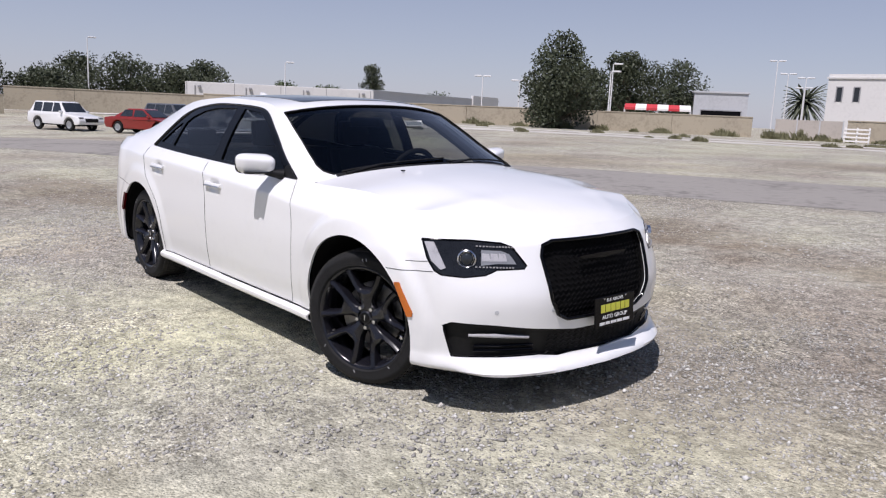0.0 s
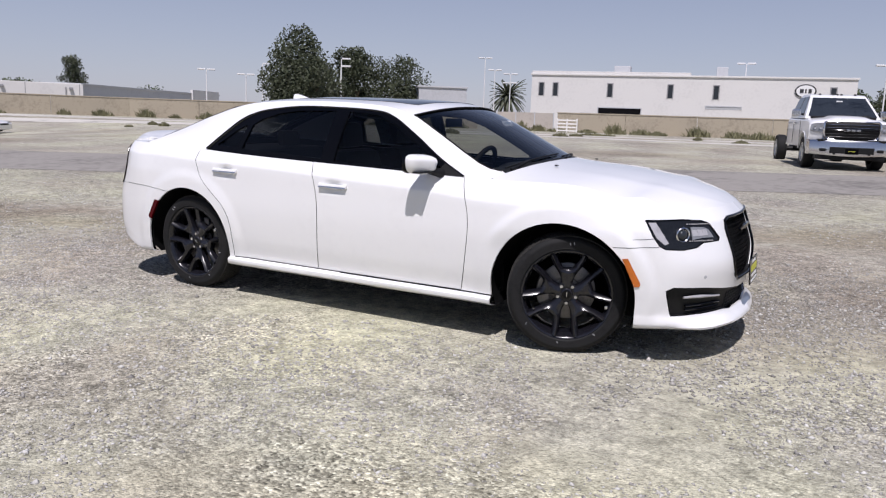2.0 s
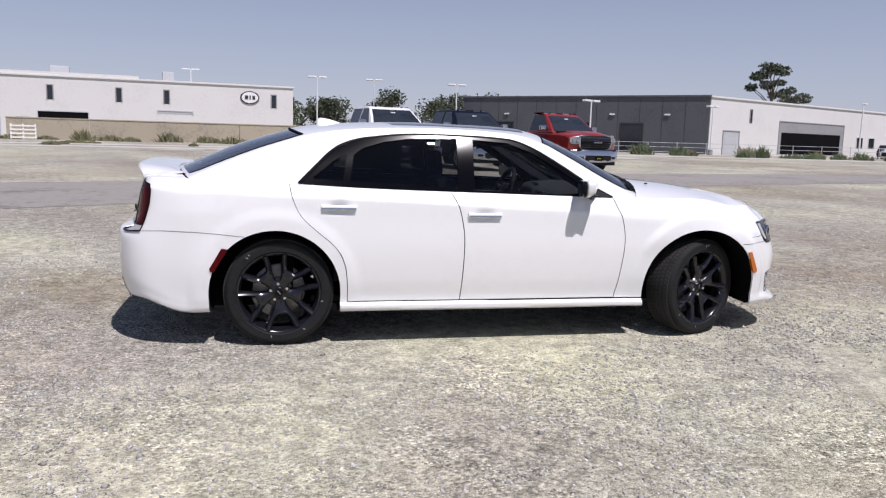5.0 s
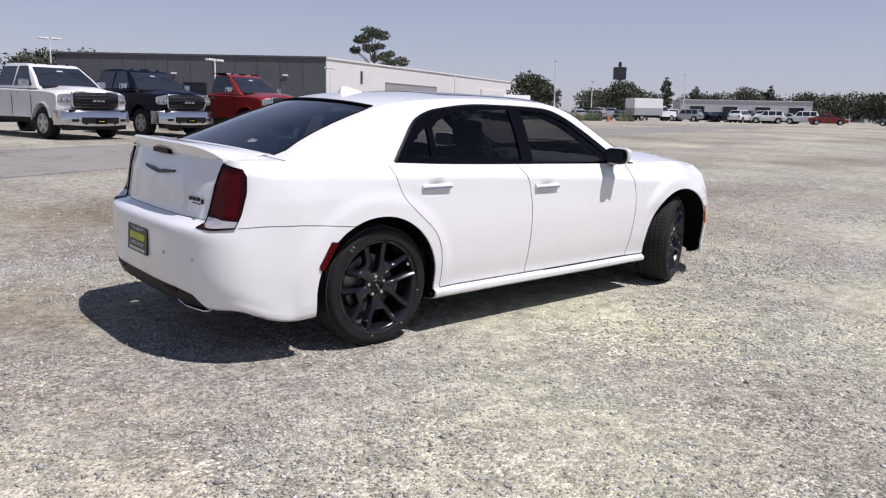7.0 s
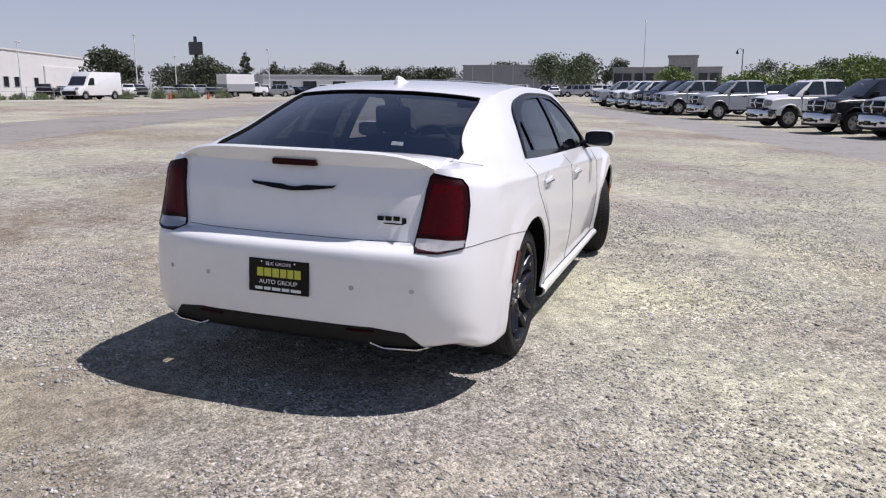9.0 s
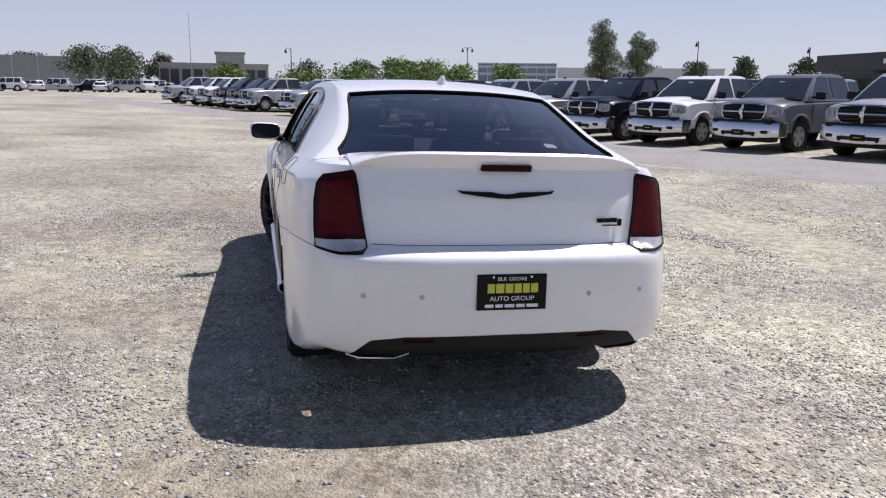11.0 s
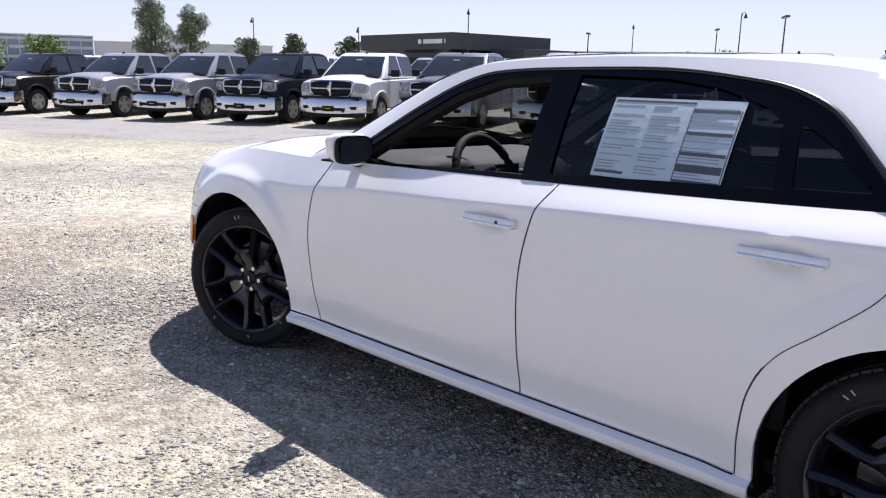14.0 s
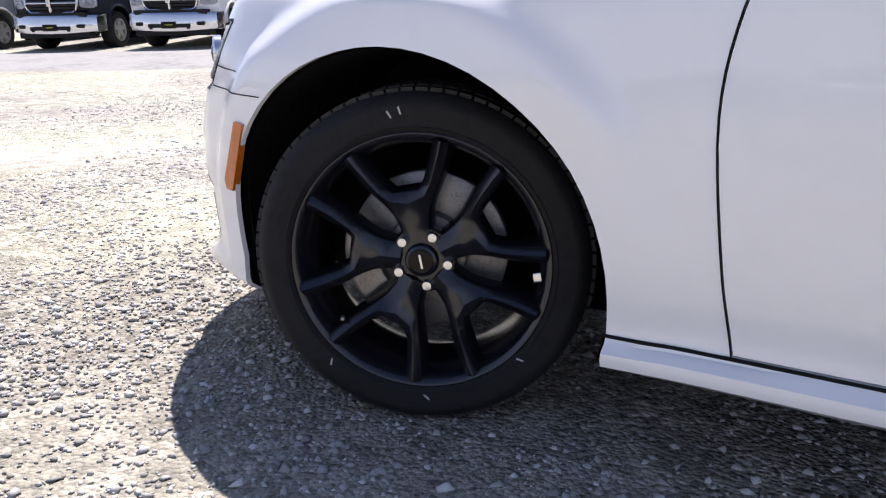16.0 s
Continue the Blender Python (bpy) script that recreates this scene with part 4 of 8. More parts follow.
front_edge = EDGE[0: AT[S_HOOD] + 1]
side_edge = EDGE[AT[S_HOOD]: AT[S_A] + 1]
cowl_edge = resampled([skin(-1.03, w) for w in np.linspace(0, 1, 24)], len(front_edge) - 1)
cowl_edge[-1] = side_edge[-1]
hood_line, _ = spline([tuple(front_edge[0]), (2.22, 0, 0.965), (1.95, 0, 1.030), (1.6, 0, 1.075), tuple(cowl_edge[0])], 20)
hood_edge = EDGE[0: AT[S_A] + 1]
tip, base_x = hood_edge[0], cowl_edge[0].x
hood_net = []
for i in range(25):
    w = i / 24
    col = []
    for j, p in enumerate(hood_edge):
        q = j / (len(hood_edge) - 1)
        swell = (base_x - hood_edge[-1].x) * q ** 3
        mid_z = float(np.interp(-(p.x + swell), -hood_line[:, 0], hood_line[:, 2]))
        crest = 0.004 * math.exp(-((w - 0.60) / 0.10) ** 2) * math.sin(math.pi * q) ** 2 + 0.016 * q ** 8 * (1 - w ** 6)
        col.append(Vector((p.x + swell * (1 - w * w), p.y * w, mid_z + (p.z - mid_z) * w ** 2.3 + crest)))
    hood_net.append(col)
hood = part("hood", net_mesh(hood_net, bmesh.new()), PAINT, sedan, "white painted hood", smooth=True)
rear_edge = EDGE[AT[S_DECK]:][::-1]
deck_side = EDGE[AT[S_C]: AT[S_DECK] + 1]
back_edge = resampled([skin(2.10, w) for w in np.linspace(0, 1, 24)], len(rear_edge) - 1)
back_edge[-1] = deck_side[0]
deck_line, _ = spline([tuple(back_edge[0]), (-2.33, 0, 1.165), tuple(rear_edge[0])], 20)
deck_mid = resampled(deck_line, len(deck_side) - 1)
deck_net = coons(back_edge, deck_side, rear_edge, deck_mid)
trunk = bmesh.new()
net_mesh(deck_net, trunk)
for f in (False, True):
    lower.mesh({"trunk"}, lambda s, z: shell(s, z, -0.003), trunk, f, 0.015, lambda s, z, d: shell(s, z, -0.003 - d))
bmesh.ops.remove_doubles(trunk, verts=trunk.verts, dist=0.0006)
trunk_lid = part("trunk_lid", trunk, PAINT, sedan, "white painted trunk lid", smooth=True)

# lip spoiler: wing section swept along the lid's rear edge
spoiler = bmesh.new()
prev = None
for k in range(41):
    y = 0.665 * (k / 20 - 1)
    e = abs(y) / 0.665
    xr = float(np.interp(abs(y), [p.y for p in rear_edge], [p.x for p in rear_edge])) + 0.10 * max(0.0, e - 0.88)
    zr = float(np.interp(abs(y), [p.y for p in rear_edge], [p.z for p in rear_edge]))
    h = 0.062 * (1 - e ** 6) + 0.008
    ring = [spoiler.verts.new((xr + dx, y, zr + dz)) for dx, dz in
            ((0.24, 0.028), (0.15, 0.034 + h * 0.35), (0.06, 0.012 + h * 0.80), (-0.022, h + 0.004), (-0.034, h - 0.006), (-0.030, h - 0.018), (0.005, -0.006), (0.10, 0.006))]
    if prev:
        for a in range(len(ring)):
            b = (a + 1) % len(ring)
            spoiler.faces.new((prev[a], prev[b], ring[b], ring[a]))
    else:
        spoiler.faces.new(ring)
    prev = ring
spoiler.faces.new(prev[::-1])
part("spoiler", spoiler, PAINT, trunk_lid, "white lip spoiler", smooth=True)

# inner lining that shows dark through the shut lines and makes the cabin's walls
bm = bmesh.new()
for f in (False, True):
    lower.mesh({"", "front_door", "rear_door", "trunk"}, lambda s, z: shell(s, z, -0.035), bm, f)
part("inner_lining", bm, SEAM, sedan, "black inner lining")
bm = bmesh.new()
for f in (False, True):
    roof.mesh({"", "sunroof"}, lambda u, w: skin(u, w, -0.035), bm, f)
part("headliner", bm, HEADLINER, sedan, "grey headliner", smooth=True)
for side in (1, -1):
    for xc in (AXLE_F, AXLE_R):
        liner = bmesh.new()
        prev = None
        for k in range(25):
            a = math.pi * (1.20 * k / 24 - 0.10)
            xa, za = xc + (0.452 if xc > 0 else 0.436) * math.cos(a) - (0 if xc > 0 else 0.02), max(0.20, HUB_Z + 0.434 * math.sin(a))
            edge_y = shell(s_side(xa), max(za, 0.215), -0.022).y
            ring = [liner.verts.new((xa, side * y, za)) for y in (edge_y, 0.55)]
            if prev:
                liner.faces.new((prev[0], prev[1], ring[1], ring[0]))
            prev = ring
        part("wheel_arch_liner", liner, LINER, sedan, smooth=True)
        back = prism([(xc + 0.452 * math.cos(math.pi * k / 16), HUB_Z + 0.434 * math.sin(math.pi * k / 16)) for k in range(17)] + [(xc - 0.45, 0.2), (xc + 0.45, 0.2)], side * 0.55, side * 0.53)
        part("wheel_arch_wall", back, LINER, sedan)
part("underbody", boxed(-1.95, 2.20, -0.56, 0.56, 0.215, 0.30, bevel=0.02), LINER, sedan, "black underbody tray")
for side in (1, -1):
    part("floor_edge", boxed(-1.02, 1.06, side * 0.56, side * 0.84, 0.225, 0.28, bevel=0.01), LINER, sedan)
# unseen trunk floor and bulkhead boxes, added so no sunlight leaks through the body
part("trunk_floor", boxed(-2.30, -1.30, -0.52, 0.52, 0.31, 0.36), LINER, sedan)
part("trunk_floor", boxed(-2.44, -1.9, -0.62, 0.62, 0.41, 0.44), LINER, sedan)
part("bulkhead", boxed(-1.46, -1.42, -0.78, 0.78, 0.36, 1.05), LINER, sedan)
part("firewall", boxed(1.08, 1.12, -0.78, 0.78, 0.30, 0.98), LINER, sedan)
part("engine_tray", boxed(1.0, 2.30, -0.52, 0.52, 0.21, 0.26), LINER, sedan)


# wheels
def spoke_outline():
    """One Y-shaped spoke along +z, in the wheel's plane: a stem that forks into two curved arms to the rim."""
    outer = [(-0.030, 0.040), (-0.032, 0.072), (-0.038, 0.099), (-0.050, 0.122), (-0.067, 0.147), (-0.085, 0.175), (-0.101, 0.206), (-0.113, 0.2345)]
    inner = [(-0.079, 0.248), (-0.067, 0.221), (-0.053, 0.193), (-0.040, 0.167), (-0.027, 0.151)]
    half = outer + inner
    return [(x * 1.03, z * 1.03) for x, z in half + [(-x, z) for x, z in half[::-1]]]


def make_wheel():
    """A black alloy wheel with its tyre, brake and nuts; its outer face looks along +y."""
    w = new("wheel")
    tyre_profile = [(0.272, -0.105), (0.274, -0.118), (0.300, -0.124), (0.335, -0.120), (0.352, -0.105), (0.3585, -0.085), (0.3605, -0.05), (0.361, -0.0), (0.3605, 0.05), (0.3585, 0.085), (0.352, 0.105), (0.335, 0.120), (0.325, 0.1235), (0.32, 0.1225), (0.300, 0.124), (0.288, 0.1225), (0.286, 0.1245), (0.279, 0.120), (0.273, 0.108)]
    tyre = part("tyre", lathe_open(tyre_profile, 96), TYRE, w, "black low-profile tyre", smooth=True)
    tread = bmesh.new()
    for row, (y0, y1, skew) in enumerate(((-0.098, -0.060, 0.5), (-0.052, -0.022, 0.25), (-0.014, 0.014, 0.0), (0.022, 0.052, -0.25), (0.060, 0.098, -0.5))):
        count = 76
        for k in range(count):
            a0 = 2 * math.pi * (k + 0.37 * row) / count
            a1 = a0 + 2 * math.pi * 0.80 / count
            quad = []
            for rad in (0.354, 0.3645 - 0.0025 * (abs(row - 2) == 2)):
                for a, y in ((a0, y0), (a1, y0), (a1 + skew * 0.05, y1), (a0 + skew * 0.05, y1)):
                    quad.append(tread.verts.new((rad * math.cos(a), y, rad * math.sin(a))))
            for f in ((4, 5, 6, 7), (0, 1, 5, 4), (1, 2, 6, 5), (2, 3, 7, 6), (3, 0, 4, 7)):
                tread.faces.new([quad[i] for i in f])
    part("tread", tread, TREAD, tyre, "dusty tread blocks, paler by sky light put into the colour")
    rim_profile = [(0.270, -0.110), (0.258, -0.105), (0.244, -0.085), (0.233, -0.03), (0.236, 0.05), (0.244, 0.088), (0.250, 0.100), (0.254, 0.108), (0.258, 0.1145), (0.266, 0.1175), (0.271, 0.115), (0.272, 0.105)]
    rim = part("rim", lathe_open([(q * 1.03, d) for q, d in rim_profile], 96), RIM, w, "satin black alloy rim", smooth=True)
    outline = spoke_outline()
    n = len(outline)
    mid = [Vector(p) for p in outline]
    for k in range(5):
        bm = bmesh.new()
        rings = []
        for shift, drop in ((0.005, 0.0), (0.0, -0.008), (-0.004, -0.046)):
            ring = []
            for i, p in enumerate(mid):
                d = (mid[(i + 1) % n] - mid[i - 1]).normalized()
                q = p + Vector((d.y, -d.x)) * shift
                ring.append(bm.verts.new((q.x, face_depth(p.length) + drop, q.y)))
            rings.append(ring)
        f, last = rings[0], n - 1

        def ridge(i, j, lift=0.011):
            return bm.verts.new((f[i].co + f[j].co) / 2 + Vector((0, lift, 0)))
        spine = [ridge(i, last - i) for i in range(4)]
        for i in range(3):
            bm.faces.new((f[i], f[i + 1], spine[i + 1], spine[i])), bm.faces.new((spine[i], spine[i + 1], f[last - i - 1], f[last - i]))
        arms = []
        for flip_arm in (False, True):
            ends = [((3 + j, 12 - j) if not flip_arm else (last - 3 - j, last - 12 + j)) for j in range(5)]
            mids = [ridge(p, q) for p, q in ends]
            arms.append(mids[0])
            for (p0, q0), (p1, q1), m0, m1 in zip(ends, ends[1:], mids, mids[1:]):
                bm.faces.new((f[p0], f[p1], m1, m0)), bm.faces.new((m0, m1, f[q1], f[q0]))
            bm.faces.new((spine[3], f[ends[0][0]], mids[0]))
        bm.faces.new((spine[3], arms[0], f[12], f[13], arms[1]))
        bm.faces.new(rings[-1][::-1])
        for r0, r1 in zip(rings, rings[1:]):
            for i in range(n):
                bm.faces.new((r0[i], r0[(i + 1) % n], r1[(i + 1) % n], r1[i]))
        bmesh.ops.transform(bm, matrix=Matrix.Rotation(2 * math.pi * k / 5, 4, "Y"), verts=bm.verts)
        part("spoke", bm, RIM, rim, smooth=True)
    part("hub", lathe([(0.0, 0.030), (0.070, 0.030), (0.074, 0.070), (0.069, 0.076), (0.037, 0.078), (0.035, 0.086), (0.030, 0.090), (0.0, 0.091)], 40), RIM, rim, smooth=True)
    part("centre_cap", lathe([(0.0, 0.088), (0.026, 0.0885), (0.028, 0.092), (0.025, 0.0935), (0.0, 0.0925)], 32), GLOSS_BLACK, rim)
    part("cap_emblem", boxed(-0.0025, 0.0025, 0.092, 0.0945, -0.016, 0.016, bevel=0.001), CHROME, rim)
    for k in range(5):
        a = 2 * math.pi * (k + 0.5) / 5 + math.pi / 2
        bm = lathe([(0.0, 0.060), (0.0125, 0.060), (0.0120, 0.083), (0.0095, 0.088), (0.0, 0.089)], 12)
        bmesh.ops.translate(bm, vec=(0.0565 * math.cos(a), 0, 0.0565 * math.sin(a)), verts=bm.verts)
        part("lug_nut", bm, CHROME, rim, "chrome lug nut", smooth=True)
    part("brake_disc", lathe([(0.05, -0.03), (0.172, -0.03), (0.176, -0.028), (0.176, -0.004), (0.172, -0.002), (0.09, -0.002), (0.085, 0.02), (0.05, 0.022)], 56), BRAKE, w, "grey brake disc", smooth=True)
    caliper = prism([(0.185 * math.cos(a), 0.185 * math.sin(a)) for a in np.linspace(-0.5, 0.5, 8)] + [(0.11 * math.cos(a), 0.11 * math.sin(a)) for a in np.linspace(0.5, -0.5, 8)], -0.06, 0.028, bevel=0.008)
    part("brake_caliper", caliper, BRAKE, w, "bare metal brake caliper")
    part("hub_carrier", lathe([(0.0, -0.25), (0.05, -0.25), (0.06, -0.06), (0.14, -0.05), (0.14, -0.035), (0.0, -0.035)], 24), LINER, w)
    part("valve", tube([(0.20, 0.085, -0.10), (0.192, 0.112, -0.096)], 0.004, 6), BRAKE, rim)
    part("balance_weight", boxed(-0.245, -0.228, 0.096, 0.108, -0.075, -0.055, bevel=0.003), CHROME, rim)
    return w


def lathe_open(profile, turns):
    bm = lathe(profile, turns)
    caps = [f for f in bm.faces if len(f.verts) > 4]
    bmesh.ops.delete(bm, geom=caps, context="FACES")
    return bm


def face_depth(r):
    return 0.074 + 0.040 * (min(r, 0.262) / 0.262) ** 1.4


wheel = make_wheel()
wheel.parent = sedan
WHEEL_Y = 0.775
spots = ((AXLE_F, 1, 21.0, 11), (AXLE_R, 1, 0.0, 40), (AXLE_F, -1, 21.0, 0), (AXLE_R, -1, 0.0, 42))
for n, (x, side, steer, spin) in enumerate(spots):
    m = pose(x, side * WHEEL_Y, HUB_Z - 0.004, 0, 0, steer + (0 if side == 1 else 180)) @ pose(0, 0, 0, 0, spin, 0)
    if n == 0:
        wheel.matrix_basis = m
        made = wheel
    else:
        made = copy_thing(wheel, m)
    tagged(made, "black five-spoke alloy wheel")

    if n == 0:
        for a0, da, rad in ((1.40, 0.010, 0.315), (1.47, 0.006, 0.320), (-1.62, 0.02, 0.298), (-0.86, 0.012, 0.300), (-2.4, 0.010, 0.290)):
            u = a0 + radians(spin)
            mark = boxed(-0.008, 0.008, 0.1236, 0.1250, -0.0016, 0.0016)
            bmesh.ops.transform(mark, matrix=Matrix.Translation((rad * math.cos(u), 0, rad * math.sin(u))) @ Matrix.Rotation(-u + da * 40, 4, "Y"), verts=mark.verts)
            part("chalk_mark", mark, LIGHT_GREY, made, "white chalk mark on the tyre")


def region_part(tag, name, mat, parent, depth, label="", flip=False, lip=0.0):
    bm = lower.mesh({tag}, lambda s, z: shell(s, z, -depth), flip=flip, lip=lip, inward=lambda s, z, d: shell(s, z, -depth - d))
    return part(name, bm, mat, parent, label, smooth=True)


def skin_patch(place, points, out, deep=0.006):
    """A thin plate that lies on the skin, by way-and-height corners."""
    bm = bmesh.new()
    fr, bk = [bm.verts.new(place(s, z, out)) for s, z in points], [bm.verts.new(place(s, z, out - deep)) for s, z in points]
    bm.faces.new(fr), bm.faces.new(bk[::-1])
    for i in range(len(points)):
        j = (i + 1) % len(points)
        bm.faces.new((fr[i], fr[j], bk[j], bk[i]))
    return bm


# headlamps, markers, tail lamps
for flip, side in ((False, 1), (True, -1)):
    def on_skin(s, z, out=0.0):
        p = shell(s, z, out)
        return Vector((p.x, p.y * side, p.z))
    lamp = region_part("headlamp", "headlamp", LAMP_BODY, sedan, 0.006, "smoked projector headlamp", flip, 0.02)
    rim_line = [on_skin(s, z, -0.0015) for s, z in dense(HEADLAMP + HEADLAMP[:1])]
    part("lamp_rim", tube(rim_line, 0.0035, 5), GLOSS_BLACK, lamp)
    part("running_light", skin_patch(on_skin, [(s_side(2.045), 0.836), (s_side(2.088), 0.836), (s_side(2.150), 0.722), (s_side(2.130), 0.712), (s_side(2.088), 0.752)], 0.001), CLEAR_LENS, lamp, "pale vertical running light")
    c = on_skin(s_nose(0.735), 0.766, 0.004)
    d = (on_skin(s_nose(0.735), 0.766, 0.05) - c).normalized()
    ring = lathe([(0.0, -0.004), (0.032, -0.004), (0.034, 0.004), (0.039, 0.008), (0.045, 0.003), (0.045, -0.014), (0.0, -0.014)], 32, "z")
    bmesh.ops.transform(ring, matrix=Matrix.Translation(c) @ d.to_track_quat("Z", "Y").to_matrix().to_4x4(), verts=ring.verts)
    rim_ring = part("projector_ring", ring, CHROME, lamp, "bright projector ring", smooth=True)
    eye = lathe([(0.0, 0.014), (0.017, 0.012), (0.028, 0.005), (0.032, -0.006), (0.0, -0.008)], 24, "z")
    bmesh.ops.transform(eye, matrix=Matrix.Translation(c) @ d.to_track_quat("Z", "Y").to_matrix().to_4x4(), verts=eye.verts)
    part("projector_lens", eye, DARK_GLASS, lamp, "dark round projector lens", smooth=True)
    part("reflector_bowl", skin_patch(on_skin, [(s_nose(0.683), 0.806), (s_nose(0.60), 0.802), (s_nose(0.565), 0.788), (s_nose(0.535), 0.742), (s_nose(0.62), 0.744), (s_nose(0.683), 0.736)], -0.001), HEAD_LENS, lamp, "smoky reflector behind the lens")
    for y0, y1 in ((0.68, 0.652), (0.646, 0.618), (0.612, 0.584)):
        part("reflector_cell", skin_patch(on_skin, [(s_nose(y0), 0.792), (s_nose(y1), 0.790), (s_nose(y1 - 0.008), 0.756), (s_nose(y0), 0.756)], 0.001), CLEAR_LENS, lamp)
    for k in range(12):
        for lift_z in (0.824, 0.731):
            p = on_skin(s_nose(0.70 - 0.0135 * k), lift_z - 0.0004 * k, 0.001)
            part("led", boxed(p.x - 0.004, p.x + 0.004, p.y - 0.003, p.y + 0.003, p.z - 0.003, p.z + 0.003), CLEAR_LENS, lamp)
    marker = bmesh.new()
    marker_pts = [(s_side(1.917), 0.628), (s_side(1.947), 0.632), (s_side(2.018), 0.490), (s_side(2.014), 0.470), (s_side(1.988), 0.468)]
    fr, bk = [marker.verts.new(on_skin(s, z, 0.007)) for s, z in marker_pts], [marker.verts.new(on_skin(s, z, -0.01)) for s, z in marker_pts]
    marker.faces.new(fr), marker.faces.new(bk[::-1])
    for i in range(5):
        marker.faces.new((fr[i], fr[(i + 1) % 5], bk[(i + 1) % 5], bk[i]))
    part("side_marker", marker, AMBER, sedan, "amber front side marker")
    marker = bmesh.new()
    marker_pts = [(s_side(-1.838), 0.662), (s_side(-1.878), 0.668), (s_side(-1.955), 0.535), (s_side(-1.948), 0.512), (s_side(-1.928), 0.512)]
    fr, bk = [marker.verts.new(on_skin(s, z, 0.008)) for s, z in marker_pts], [marker.verts.new(on_skin(s, z, -0.01)) for s, z in marker_pts]
    marker.faces.new(fr), marker.faces.new(bk[::-1])
    for i in range(5):
        marker.faces.new((fr[i], fr[(i + 1) % 5], bk[(i + 1) % 5], bk[i]))
    part("side_marker", marker, RED_GLOW, sedan, "red rear side marker")
    tail = region_part("taillamp", "taillamp", RED_LENS, sedan, -0.006, "dark red tail lamp", flip, 0.02)
    part("lamp_rim", tube([on_skin(s, z, 0.007) for s, z in dense(TAILLAMP + TAILLAMP[:1])], 0.0035, 5), GLOSS_BLACK, tail)
    region_part("tail_inner", "light_block", RED_GLOW, tail, -0.0065, "brighter red light block inside the lens", flip)
    region_part("tail_foot", "reversing_lens", CLEAR_LENS, tail, -0.0065, "pale reversing lens strip", flip)

# grille: recessed black mesh behind a gloss surround, with the lower intake
bm = bmesh.new()
for f in (False, True):
    lower.mesh({"grille"}, lambda s, z: shell(s, z, -0.045), bm, f)
bmesh.ops.remove_doubles(bm, verts=bm.verts, dist=0.0006)
grille = part("grille", bm, LINER, sedan, "black mesh grille")
half = dense([(0.004, 0.842)] + [(s, z) for s, z in GRILLE if s > 0] + [(0.004, 0.457)], 0.015)
ring = [shell(s, z, 0.001) for s, z in half]
loop = [Vector((p.x, -p.y, p.z)) for p in ring[::-1]] + ring
part("grille_surround", tube(loop + loop[:1], 0.009, 8), GLOSS_BLACK, grille, "gloss black surround", smooth=True)
walls = bmesh.new()
inner_loop = [p + Vector((-0.05, 0, 0)) for p in loop]
for i in range(len(loop)):
    j = (i + 1) % len(loop)
    walls.faces.new([walls.verts.new(q) for q in (loop[i], loop[j], inner_loop[j], inner_loop[i])])
part("grille_wall", walls, BLACK_PLASTIC, grille)
meshwork = bmesh.new()
for r in range(15):
    z = 0.475 + 0.0255 * r
    wide = float(np.interp(z, [0.46, 0.50, 0.57, 0.775, 0.82], [0.26, 0.32, 0.365, 0.40, 0.38]))
    zig = [shell(abs(y), z + (0.007 if k % 2 else -0.007), -0.028) * 1 for k, y in enumerate(np.linspace(-wide, wide, 44))]
    zig = [Vector((p.x, y, p.z)) for p, y in zip(zig, np.linspace(-wide, wide, 44))]
    tube(zig, 0.003, 4, meshwork)
part("grille_mesh", meshwork, LINER, grille, "diamond mesh bars")
p = shell(0, 0.752, -0.01)
wing = bmesh.new()
for sgn in (1, -1):
    pts = [(0.0, 0.764), (0.03, 0.766), (0.17, 0.762), (0.185, 0.757), (0.16, 0.748), (0.05, 0.742), (0.0, 0.738)]
    fr = [wing.verts.new((p.x + 0.008 - 0.02 * y * y * 4, sgn * y, z)) for y, z in pts]
    bk = [wing.verts.new((p.x - 0.012, sgn * y, z)) for y, z in pts]
    wing.faces.new(fr if sgn == 1 else fr[::-1])
    for i in range(len(pts) - 1):
        wing.faces.new((fr[i], fr[i + 1], bk[i + 1], bk[i]))
part("emblem", wing, GLOSS_BLACK, grille, "dark winged emblem shape")
bm = bmesh.new()
for f in (False, True):
    lower.mesh({"intake"}, lambda s, z: shell(s, z, -0.03), bm, f, 0.0)
bmesh.ops.remove_doubles(bm, verts=bm.verts, dist=0.0006)
intake = part("lower_intake", bm, BLACK_PLASTIC, sedan, "black lower air intake")
rim_pts = [(s, z) for s, z in INTAKE if s > 0]
ring = [shell(s, z, -0.003) for s, z in dense(rim_pts, 0.02)]
loop = [Vector((q.x, -q.y, q.z)) for q in ring[::-1]] + ring
part("intake_rim", tube(loop + loop[:1], 0.004, 6), GLOSS_BLACK, intake)
for f in (1, -1):
    walls = bmesh.new()
    for i in range(len(rim_pts) - 1):
        q = [shell(*rim_pts[i]), shell(*rim_pts[i + 1]), shell(*rim_pts[i + 1], -0.035), shell(*rim_pts[i], -0.035)]
        walls.faces.new([walls.verts.new((v.x, v.y * f, v.z)) for v in q])
    part("intake_wall", walls, BLACK_PLASTIC, intake)
